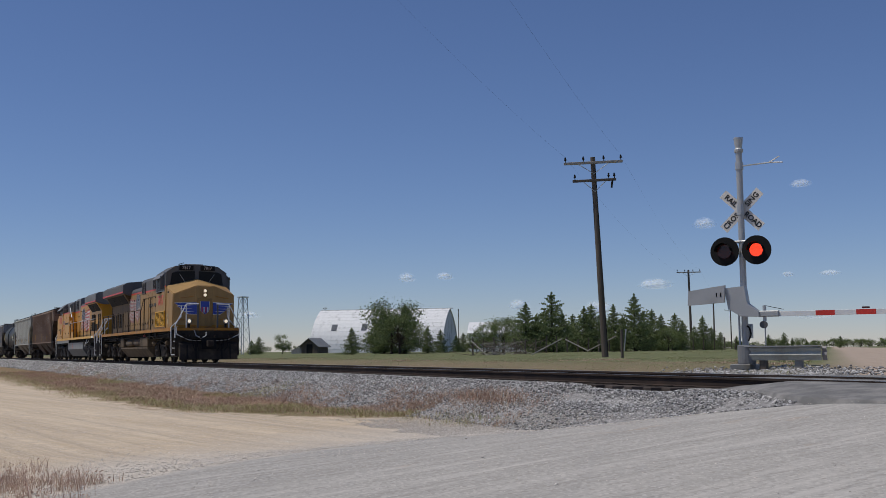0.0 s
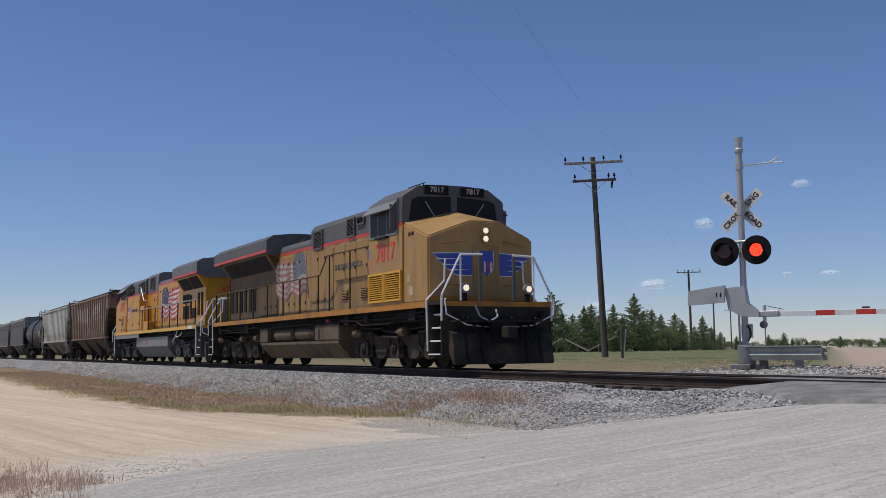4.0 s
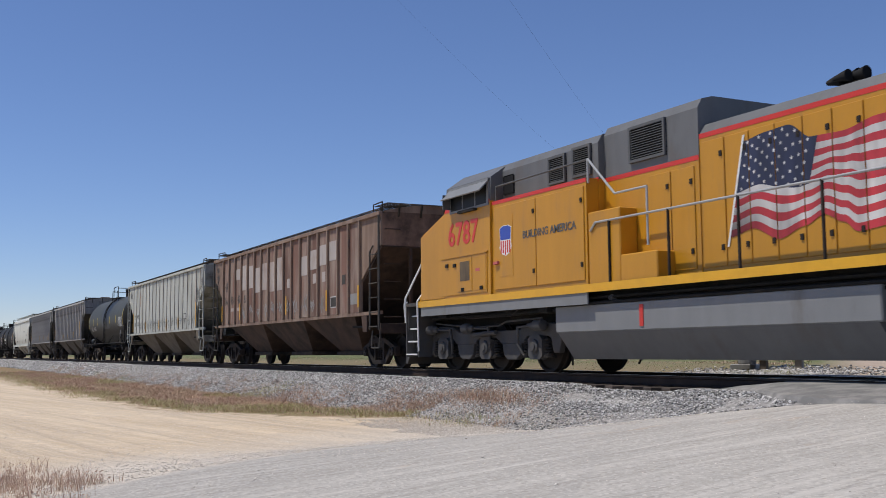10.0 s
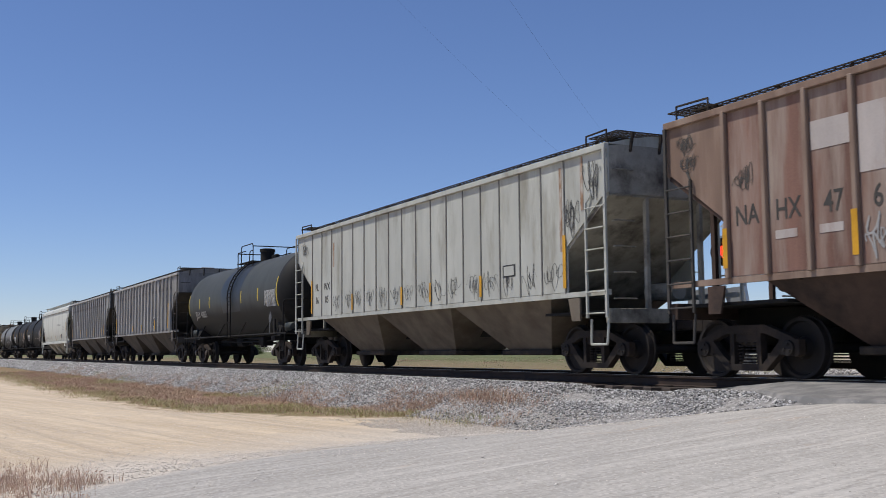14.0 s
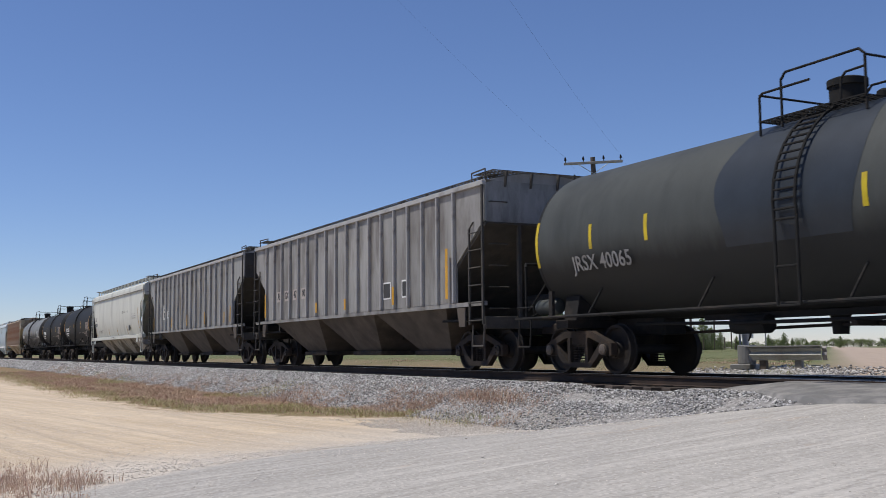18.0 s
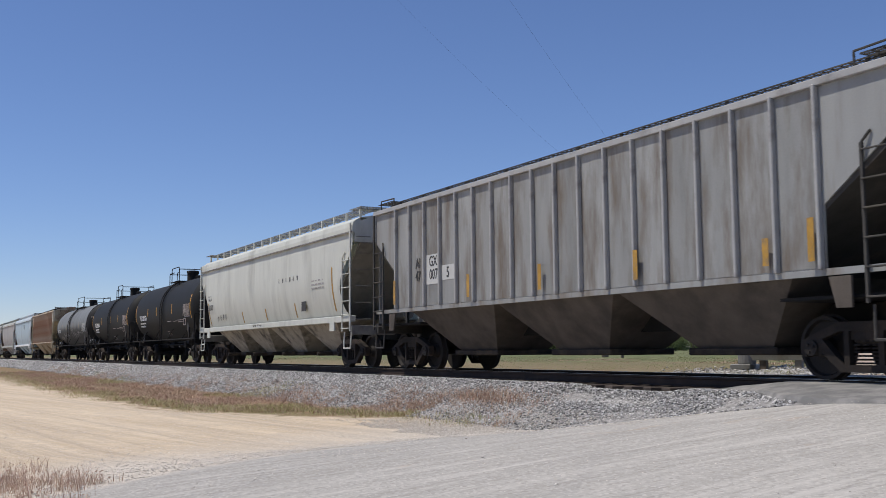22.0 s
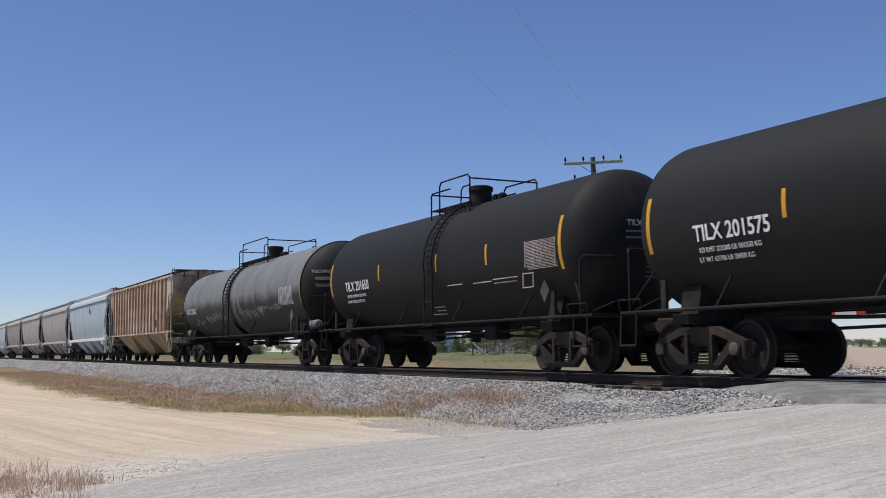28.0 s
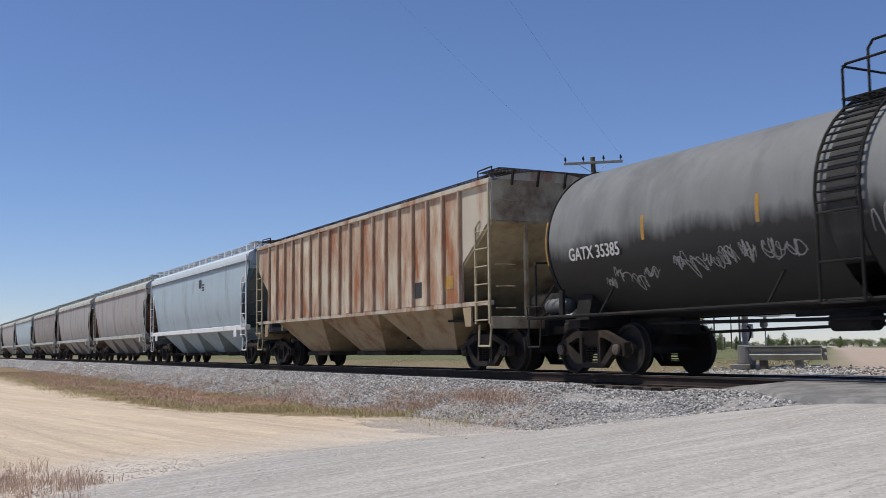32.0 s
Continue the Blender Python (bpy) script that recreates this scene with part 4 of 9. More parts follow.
    if panel:
        w = (2 * sx - 0.1) / (posts - 1)
        q0 = None
        for i in range(posts - 1):
            x = -sx + 0.05 + w * (i + 0.5)
            if q0 is None:
                q0 = part("side_panel", box(BM(), -w / 2 + post_w / 2, w / 2 - post_w / 2, -1.5035, -1.4995, 1.53, z_eave - 0.07), panel, car)
                q0.matrix_basis = pose(x, 0, 0)
            else:
                again(q0, car, pose(x, 0, 0))
            again(q0, car, pose(-x, 0, 0, 0, 0, 180))
    end_gear(car, hb, L, ladder or M["soot"], slope or end, -1)
    # bays
    w = 2 * 6.3 / bays
    for b in range(bays):
        xc = -6.3 + w * (b + 0.5)
        bm = BM()
        top = [(xc - w * 0.49, -1.44), (xc + w * 0.49, -1.44), (xc + w * 0.49, 1.44), (xc - w * 0.49, 1.44)]
        bot = [(xc - w * 0.20, -0.66), (xc + w * 0.20, -0.66), (xc + w * 0.20, 0.66), (xc - w * 0.20, 0.66)]
        a = [bm.verts.new((*p, 1.46)) for p in top]
        c = [bm.verts.new((*p, 0.46)) for p in bot]
        for i in range(4):
            bm.faces.new((a[i], a[(i + 1) % 4], c[(i + 1) % 4], c[i]))
        bm.faces.new(a)
        bm.faces.new(c)
        bmesh.ops.recalc_face_normals(bm, faces=bm.faces[:])
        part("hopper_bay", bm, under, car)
        part("outlet_gate", box(BM(), xc - w * 0.24, xc + w * 0.24, -0.76, 0.76, 0.35, 0.47, 0.02), M["frame_brown"], car)
    part("centre_sill", box(BM(), -L / 2 + 0.75, L / 2 - 0.75, -0.22, 0.22, 0.78, 1.10, 0.01), M["black"], car)
    for x in (-7.08, 7.08):
        freight_truck(car, x)
    return car


BOW = [(1.46, 1.30, 0.70), (1.62, 1.36, 0.88), (1.88, 1.425, 1.02), (2.22, 1.485, 1.06), (2.48, 1.505, 0.97), (2.70, 1.515, 0.80), (2.96, 1.515, 0.50), (3.16, 1.51, 0.24), (3.35, 1.505, 0.06), (3.55, 1.50, 0.01), (3.80, 1.49, 0.0)]


def bowed_band(car, x, z0, z1, w, material):
    """A strip of reflective tape that lies on a bowed side."""
    bm = BM()
    ring = []
    for i in range(9):
        z = lerp(z0, z1, i / 8)
        y = next(lerp(a[1], b[1], (z - a[0]) / (b[0] - a[0])) for a, b in zip(BOW, BOW[1:]) if z <= b[0])
        ring.append([bm.verts.new((x + k * w / 2, -y - o, z)) for k, o in ((-1, 0.0), (-1, 0.007), (1, 0.007), (1, 0.0))])
    for p, q in zip(ring, ring[1:]):
        for k in range(3):
            bm.faces.new((p[k], p[k + 1], q[k + 1], q[k]))
    bmesh.ops.recalc_face_normals(bm, faces=bm.faces[:])
    return part("reflective_band", bm, material, car)


def curved_hopper(name, label, L, side, cap, end, under, trim, board, rails=True):
    """Covered hopper wagon with smooth bowed sides and rounded end cuts."""
    car = tagged(empty(name), label, "hopper wagon", "covered hopper wagons")
    hb = 8.36
    # rows of (height, half width, set-back of the end)
    rows = BOW
    for s in (-1, 1):
        bm = BM()
        rings = []
        for z, y, d in rows:
            xs = [lerp(-(hb - d), hb - d, i / 14) for i in range(15)]
            rings.append([bm.verts.new((x, s * y, z)) for x in xs])
        for p, q in zip(rings, rings[1:]):
            for i in range(14):
                bm.faces.new((p[i], p[i + 1], q[i + 1], q[i]))
        bmesh.ops.solidify(bm, geom=bm.faces[:], thickness=0.02)
        bmesh.ops.recalc_face_normals(bm, faces=bm.faces[:])
        part("side_sheet", bm, side, car, smooth=True)
        part("roof_cap", prism(BM(), [(s * 1.40, 3.78), (s * 1.53, 3.78), (s * 1.53, 3.92), (s * 1.50, 4.06), (s * 1.28, 4.20), (s * 1.28, 4.10)], -hb, hb), cap, car, smooth=False)
        part("cap_rib", box(BM(), -hb, hb, min(s * 1.53, s * 1.56), max(s * 1.53, s * 1.56), 3.76, 3.80), end, car)
        part("side_sill", box(BM(), -hb + 0.1, hb - 0.1, min(s * 1.38, s * 1.56), max(s * 1.38, s * 1.56), 1.28, 1.46, 0.015), trim, car)
        x0, x1 = sorted((s * (hb - 0.03), s * (hb - 0.001)))
        part("end_sheet", prism(BM(), [(-1.46, 3.5), (1.46, 3.5), (1.46, 4.02), (0.8, 4.28), (0, 4.36), (-0.8, 4.28), (-1.46, 4.02)], x0, x1), side, car)
        # shade on the slope sheet is put into the end colour
        part("slope_sheet", prism(BM(), [(s * (hb - 0.03), 3.56), (s * (hb - 0.03), 3.46), (s * 5.7, 1.38), (s * 5.65, 1.46)], -1.27, 1.27, "y"), end, car)
        part("jacking_plate", box(BM(), *sorted((s * 6.72, s * 7.08)), -1.57, -1.53, 1.05, 1.40), trim, car)
    arch = [(-1.29, 4.19), (-0.8, 4.28), (0, 4.36), (0.8, 4.28), (1.29, 4.19)]
    part("roof", prism(BM(), arch, -hb, hb), cap, car)
    part("hatch_cover", box(BM(), -hb + 0.6, hb - 0.6, -0.3, 0.3, 4.35, 4.46, 0.03), cap, car)
    for s in (-1, 1):
        running_board(car, -hb + 0.2, hb - 0.2, *sorted((s * 1.18, s * 0.65)), 4.47, board)
        x0, x1 = sorted((s * (hb - 0.75), s * (hb + 0.1)))
        running_board(car, x0, x1, -1.30, 1.30, 4.49, board)
    k = 17
    q = BM()
    box(q, -0.03, 0.03, -1.21, -1.15, 4.10, 4.46)
    box(q, -0.02, 0.02, -1.21, -0.62, 4.42, 4.45)
    p0 = part("board_bracket", q, trim, car)
    p0.matrix_basis = pose(-hb + 0.25, 0, 0)
    for i in range(k):
        x = lerp(-hb + 0.25, hb - 0.25, i / (k - 1))
        if i:
            again(p0, car, pose(x, 0, 0))
        again(p0, car, pose(x, 0, 0, 0, 0, 180))
    end_gear(car, hb - 0.06, L, trim, end, -1)
    bays = 4
    w = 2 * 6.6 / bays
    for b in range(bays):
        xc = -6.6 + w * (b + 0.5)
        bm = BM()
        a = [bm.verts.new((xc + p[0] * w * 0.49, p[1] * 1.32, 1.40)) for p in ((-1, -1), (1, -1), (1, 1), (-1, 1))]
        c = [bm.verts.new((xc + p[0] * w * 0.15, p[1] * 0.58, 0.46)) for p in ((-1, -1), (1, -1), (1, 1), (-1, 1))]
        for i in range(4):
            bm.faces.new((a[i], a[(i + 1) % 4], c[(i + 1) % 4], c[i]))
        bm.faces.new(a)
        bm.faces.new(c)
        bmesh.ops.recalc_face_normals(bm, faces=bm.faces[:])
        part("hopper_bay", bm, under, car)
        part("outlet_gate", box(BM(), xc - w * 0.22, xc + w * 0.22, -0.80, 0.80, 0.35, 0.47, 0.02), M["frame_brown"], car)
        part("outlet_tube", cyl(BM(), (xc, -1.28, 0.40), (xc, 1.28, 0.40), 0.06, 8), M["frame_brown"], car)
    part("centre_sill", box(BM(), -L / 2 + 0.75, L / 2 - 0.75, -0.22, 0.22, 0.78, 1.10, 0.01), M["black"], car)
    for x in (-7.1, 7.1):
        freight_truck(car, x)
    return car


def head_letters(car, body, size, y, z, half, material, cz=2.50, R=1.49, hd=0.72):
    """Stencilled letters that lie on the dished head at the wagon's +x end."""
    me = text_mesh(body, size, 0.002, 0.002)
    for v in me.vertices:
        yy, zz = y + v.co.x, z + v.co.y
        v.co = (half + hd * math.sqrt(max(0.0, 1 - (yy * yy + (zz - cz) ** 2) / (R * R))) + 0.004 + v.co.z, yy, zz)
    me.materials.append(material)
    o = new("lettering", me)
    o.parent = car
    return o


def head_bar(car, y0, y1, z, half, material, cz=2.50, R=1.49, hd=0.72):
    """One line of small unreadable stencilling on the head."""
    bm = BM()
    ring = []
    for i in range(9):
        yy = lerp(y0, y1, i / 8)
        ring.append([bm.verts.new((half + hd * math.sqrt(max(0.0, 1 - (yy * yy + (zz - cz) ** 2) / (R * R))) + 0.006, yy, zz)) for zz in (z - 0.018, z + 0.018)])
    for p, q in zip(ring, ring[1:]):
        bm.faces.new((p[0], q[0], q[1], p[1]))
    return part("stencil_mark", bm, material, car)


def tank_car(name, label, L, half, truck_x, shell, marks, walk=(-0.55, 1.45), side_rail=None, cz=2.50, R=1.49, rail_z=4.56, ladder_x=(0.30, 0.72), dome=True, band=None, head=None, rim=False, reservoir=True):
    """Tank wagon: shell with dished heads, saddle sills, top platform with railing, side ladder."""
    car = tagged(empty(name), label, "tank wagon", "tank wagons")
    prof = []
    hd = 0.72
    for i in range(9):
        a = math.pi / 2 * i / 8
        prof.append((-half - hd * math.cos(a), R * max(math.sin(a), 0.001)))
    tube = [(-half, R - 0.003)] + [(-half + (2 * half) * k / 6, R) for k in range(0, 7)] + [(half, R - 0.003)]
    sh = part("shell", lathe(BM(), tube, 72, "x"), shell, car, smooth=True)
    sh.matrix_basis = pose(0, 0, cz)
    for s in (-1, 1):
        hp = part("tank_head", lathe(BM(), [(-s * x, r) for x, r in prof] + [(s * half - s * 0.02, R - 0.004)], 72, "x"), head or M["t_head"], car, "sooty black dished tank head", smooth=True)
        hp.matrix_basis = pose(0, 0, cz)
        if rim:
            part("rim_ring", lathe(BM(), [(s * half - 0.02, R - 0.01), (s * half - 0.02, R + 0.022), (s * half + 0.03, R + 0.022), (s * half + 0.03, R - 0.02)], 64, "x"), M["black"], car, smooth=True).matrix_basis = pose(0, 0, cz)
    for s in (-1, 1):
        e0 = s * (L / 2 - 0.78)
        x0, x1 = sorted((s * (truck_x - 1.6), s * (L / 2 - 0.72)))
        part("stub_sill", box(BM(), x0, x1, -0.25, 0.25, 0.72, 1.10, 0.02), M["black"], car)
        part("saddle", prism(BM(), [(-1.22, 1.02), (1.22, 1.02), (1.13, 1.48), (0.75, 1.22), (-0.75, 1.22), (-1.13, 1.48)], s * truck_x - 0.22, s * truck_x + 0.22), M["black"], car)
        part("bolster", box(BM(), s * truck_x - 0.2, s * truck_x + 0.2, -1.40, 1.40, 0.86, 1.02, 0.01), M["black"], car)
        x0, x1 = sorted((s * (half + 0.15), s * (L / 2 - 0.42)))
        part("end_platform", box(BM(), x0, x1, -1.48, 1.48, 1.06, 1.11), M["black"], car)
        coupler(car, e0, s)
        air_hose(car, s * (L / 2 - 0.6), s)
        # end railing, both sides
        g = rod(BM(), [(s * (half + 0.55), -1.44, 1.10), (s * (half + 0.55), -1.44, 2.10), (s * (half + 0.62), -1.40, 2.18), (s * (half + 0.62), -0.55, 2.20), (s * (half + 0.62), 1.40, 2.18), (s * (half + 0.55), 1.44, 2.10), (s * (half + 0.55), 1.44, 1.10)], 0.026, 8)
        part("end_railing", g, side_rail or M["black"], car)
        g = rod(BM(), [(s * (half + 0.60), -1.42, 1.15), (s * (half - 0.05), -1.20, 1.95)], 0.02)
        part("brace", g, side_rail or M["black"], car)
        st = rod(BM(), [(s * (half + 0.35), -1.46, 1.05), (s * (half + 0.35), -1.49, 0.52), (s * (half + 0.78), -1.49, 0.52), (s * (half + 0.78), -1.46, 1.05)], 0.02)
        sp = part("sill_step", st, M["black"], car)
        again(sp, car, Matrix.Diagonal((1, -1, 1, 1)))
        part("stake", box(BM(), *sorted((s * (half - 0.42), s * (half - 0.30))), -1.46, -1.40, 1.08, 1.58), side_rail or M["black"], car)
        tk = freight_truck(car, s * truck_x, "rust")
        for dx in (-0.889, 0.889):
            for sy in (-1, 1):
                part("bearing_cap", lathe(BM(), [(sy * 1.09, 0.10), (sy * 1.135, 0.095), (sy * 1.15, 0.05), (sy * 1.155, 0.01)], 14, "y"), M["cap"], tk, "scuffed brown bearing cap", smooth=True).matrix_basis = pose(dx, 0, 0.457)
        res = lathe(BM(), [(s * (half - 0.15), 0.02), (s * (half - 0.12), 0.13), (s * (half - 0.05), 0.16), (s * (half + 0.52), 0.16), (s * (half + 0.59), 0.13), (s * (half + 0.62), 0.02)], 20, "x")
        if reservoir:
            part("air_reservoir", res, shell, car, smooth=True).matrix_basis = pose(0, -1.08, 1.30)
        else:
            res.free()
        part("brace", rod(BM(), [(s * (half + 0.60), -1.30, 1.12), (s * (half + 0.62), 1.25, 2.10)], 0.02), side_rail or M["black"], car)
        part("platform_grab", rod(BM(), [(s * (half + 0.80), -1.47, 1.12), (s * (half + 0.80), -1.50, 1.30), (s * (half + 0.20), -1.50, 1.30), (s * (half + 0.20), -1.47, 1.12)], 0.014), side_rail or M["black"], car)
    for s in (-1, 1):
        part("side_pipe", rod(BM(), [(-half - 0.6, s * 1.46, 1.08), (half + 0.6, s * 1.46, 1.08)], 0.03, 8), side_rail or M["black"], car)
        for i in range(4):
            x = lerp(-half + 1.6, half - 1.6, i / 3)
            part("pipe_bracket", rod(BM(), [(x, s * 1.46, 1.08), (x + 0.10, s * 1.20, 1.58)], 0.022), M["black"], car)
    part("brake_pipe", rod(BM(), [(-truck_x + 1.2, -0.55, 0.92), (-1.2, -0.62, 0.86), (1.4, -0.62, 0.86), (truck_x - 1.2, -0.55, 0.92)], 0.03, 6), M["black"], car)
    part("brake_rod", rod(BM(), [(-truck_x + 1.0, 0.30, 0.74), (-0.8, 0.22, 0.80), (0.9, -0.30, 0.80), (truck_x - 1.0, -0.30, 0.74)], 0.026, 6), M["rust"], car)
    part("brake_lever", box(BM(), 0.84, 0.96, -0.75, 0.5, 0.76, 0.84, 0.01), M["rust"], car)
    part("brake_cylinder", cyl(BM(), (-1.75, -0.45, 0.84), (-1.0, -0.45, 0.84), 0.15, 14), M["black"], car)
    part("valve_block", box(BM(), 1.75, 2.25, -0.75, -0.35, 0.70, 1.02, 0.03), M["black"], car)
    part("hanger", box(BM(), -2.6, 2.6, -0.36, -0.28, 0.93, 1.03), M["black"], car)
    # side ladder bent round the shell
    for s in (-1, 1):
        lb = BM()
        arc = []
        for i in range(8):
            a = lerp(-0.15, 1.12, i / 7)
            arc.append((s * (R + 0.09) * math.cos(a), cz + (R + 0.09) * math.sin(a)))
        low = [(s * 1.55, 1.05), (s * 1.56, 1.6)]
        path = low + arc
        for x in ladder_x:
            rod(lb, [(x, y, z) for y, z in path], 0.025, 6)
        for y, z in path[:-1]:
            cyl(lb, (ladder_x[0], y, z), (ladder_x[1], y, z), 0.018, 6)
        for (y, z), (y2, z2) in zip(path[2:], path[3:]):
            cyl(lb, (ladder_x[0], (y + y2) / 2, (z + z2) / 2), (ladder_x[1], (y + y2) / 2, (z + z2) / 2), 0.018, 6)
        part("ladder", lb, side_rail or M["black"], car)
    # platform and railing
    x0, x1 = walk
    zt = cz + R
    running_board(car, x0, x1, -0.95, -0.30, zt - 0.08, M["black"])
    running_board(car, x0, x1, 0.30, 0.95, zt - 0.08, M["black"])
    rb = BM()
    for s in (-1, 1):
        y = s * 0.92
        rod(rb, [(x0 + 0.45, y, zt - 0.25), (x0 + 0.45, y, rail_z - 0.10), (x0 + 0.54, y, rail_z), (x1 - 0.10, y, rail_z), (x1, y, rail_z - 0.09), (x1, y, zt - 0.30)], 0.020, 8)
        rod(rb, [(x0, y, zt - 0.30), (x0, y, rail_z - 0.28), (x0 + 0.06, y, rail_z - 0.22), (x0 + 1.0, y, rail_z - 0.22)], 0.020, 8)
        rod(rb, [(x1 - 0.45, y, zt - 0.12), (x1 - 0.42, y, rail_z - 0.34), (x1 - 0.34, y, rail_z - 0.27), (x1, y, rail_z - 0.26)], 0.018, 8)
    rod(rb, [(x0, -0.92, rail_z - 0.24), (x0, 0.92, rail_z - 0.24)], 0.019, 8)
    rod(rb, [(x1, -0.92, rail_z - 0.10), (x1, 0.92, rail_z - 0.10)], 0.019, 8)
    part("platform_railing", rb, M["black"], car)
    if dome:
        d = lathe(BM(), [(0.0, 0.27), (0.42, 0.27), (0.42, 0.30), (0.52, 0.30), (0.55, 0.23), (0.56, 0.05)], 24, "z")
        dm = part("manway", d, M["black"], car, smooth=True)
        dm.matrix_basis = pose((x0 + x1) / 2 - 0.12, 0, zt - 0.06)
    for dx in (0.45, 0.75):
        v = lathe(BM(), [(0, 0.11), (0.22, 0.11), (0.26, 0.05)], 12, "z")
        vm = part("valve", v, M["black"], car)
        vm.matrix_basis = pose((x0 + x1) / 2 + dx, 0.1, zt - 0.04)
    part("outlet_valve", lathe(BM(), [(cz - R - 0.35, 0.12), (cz - R - 0.1, 0.14), (cz - R + 0.1, 0.3)], 14, "z"), M["black"], car)
    # reflective bands laid on the shell
    for s in (-1, 1):
        for x, h, w in marks:
            bm = BM()
            seg = 6
            a0, a1 = -h / 2 / R, h / 2 / R
            va = []
            for i in range(seg + 1):
                a = lerp(a0, a1, i / seg)
                y, z = s * (R + 0.004) * math.cos(a), (R + 0.004) * math.sin(a) + cz
                va.append((bm.verts.new((x - w / 2, y, z)), bm.verts.new((x + w / 2, y, z))))
            for p, q in zip(va, va[1:]):
                bm.faces.new((p[0], p[1], q[1], q[0]))
            bmesh.ops.solidify(bm, geom=bm.faces[:], thickness=0.003)
            part("reflective_band", bm, band or M["marker"], car)
    return car


# ---- locomotives ----
def loco_truck(car, xc, flip, frame_mat):
    """Three-axle bogie: arched cast side frames, round bearing boxes, coil springs, brake cylinders and rods."""
    t = part("truck", box(BM(), -2.2, 2.2, -0.55, 0.55, 0.62, 0.92, 0.04), M["black"], car)
    t.matrix_basis = pose(xc, 0, 0)
    for s in (-1, 1):
        y0, y1 = s * 0.96, s * 1.10
        bm = BM()
        # the long casting, stepped down between the axles
        prism(bm, [(-2.98, 0.70), (-2.80, 0.96), (-2.20, 1.04), (-1.62, 1.00), (-1.35, 0.88), (1.35, 0.88), (1.62, 1.00), (2.20, 1.04), (2.80, 0.96), (2.98, 0.70),
                   (2.62, 0.66), (2.40, 0.74), (1.66, 0.74), (1.46, 0.60), (0.58, 0.60), (0.38, 0.72), (-0.38, 0.72), (-0.58, 0.60), (-1.46, 0.60), (-1.66, 0.74), (-2.40, 0.74), (-2.62, 0.66)], y0, y1, "y")
        for ax in (-1.02, 1.02):
            prism(bm, [(ax - 0.40, 0.61), (ax + 0.40, 0.61), (ax + 0.34, 0.36), (ax + 0.18, 0.26), (ax - 0.18, 0.26), (ax - 0.34, 0.36)], y0, y1, "y")
        for ax in (-2.72, 2.72):
            prism(bm, [(ax - 0.20, 0.72), (ax + 0.20, 0.72), (ax + 0.10, 0.40), (ax - 0.10, 0.40)], y0, y1, "y")
        bmesh.ops.bevel(bm, geom=[e for e in bm.edges if abs(e.verts[0].co.y - e.verts[1].co.y) < 1e-5], offset=0.018, segments=1, affect="EDGES")
        part("side_frame", bm, frame_mat, t)
        for ax in (-2.03, 0, 2.03):
            bx_b = part("bearing_box", prism(BM(), [(ax - 0.26, 0.34), (ax - 0.17, 0.27), (ax + 0.17, 0.27), (ax + 0.26, 0.34), (ax + 0.27, 0.68), (ax + 0.16, 0.76), (ax - 0.16, 0.76), (ax - 0.27, 0.68)], *sorted((s * 1.0, s * 1.16)), "y"), frame_mat, t)
            part("bearing_cap", lathe(BM(), [(s * 1.16, 0.15), (s * 1.20, 0.14), (s * 1.21, 0.09), (s * 1.235, 0.085), (s * 1.24, 0.01)], 18, "y"), frame_mat, bx_b, smooth=True).matrix_basis = pose(ax, 0, 0.53)
            sp = BM()
            for dx in (-0.40, 0.40):
                for i in range(6):
                    cyl(sp, (ax + dx, s * 1.05, 0.36 + i * 0.058), (ax + dx, s * 1.05, 0.39 + i * 0.058), 0.10, 10)
                cyl(sp, (ax + dx, s * 1.05, 0.31), (ax + dx, s * 1.05, 0.35), 0.13, 10)
            part("coil_spring", sp, M["black"], t)
        for ax, d in ((-2.50, 1), (2.62, -1), (0.85, -1)):
            c = part("brake_cylinder", lathe(BM(), [(0, 0.06), (0.015, 0.105), (0.06, 0.115), (0.30, 0.11), (0.33, 0.07), (0.48, 0.06)], 16, "x"), M["tank_brown"] if frame_mat == M["frame_brown"] else M["frame_grey"], t, smooth=True)
            c.matrix_basis = pose(ax, s * 1.24, 0.95, 0, 0, 0 if d > 0 else 180)
            part("brake_rod", cyl(BM(), (ax + d * 0.48, s * 1.22, 0.95), (ax + d * 1.05, s * 1.20, 0.93), 0.026, 8), frame_mat, t)
            part("slack_adjuster", rod(BM(), [(ax + d * 1.05, s * 1.20, 0.96), (ax + d * 1.10, s * 1.18, 0.60), (ax + d * 0.95, s * 1.10, 0.32)], 0.035, 6), frame_mat, t)
        part("sand_pipe", rod(BM(), [(-2.9, s * 1.0, 1.0), (-3.05, s * 0.95, 0.6), (-2.85, s * 0.80, 0.16)], 0.022, 6), M["rust"], t)
        part("air_pipe", rod(BM(), [(-2.3, s * 1.14, 1.10), (-0.9, s * 1.16, 1.06), (-0.6, s * 1.16, 0.98), (0.6, s * 1.16, 0.98), (2.4, s * 1.14, 1.10)], 0.02, 6), frame_mat, t)
        part("damper", cyl(BM(), (-0.55, s * 1.20, 0.84), (0.42, s * 1.22, 0.80), 0.05, 8), frame_mat, t)
    for ax in (-2.03, 0, 2.03):
        wheelset(t, ax, 0.533, car, flip)


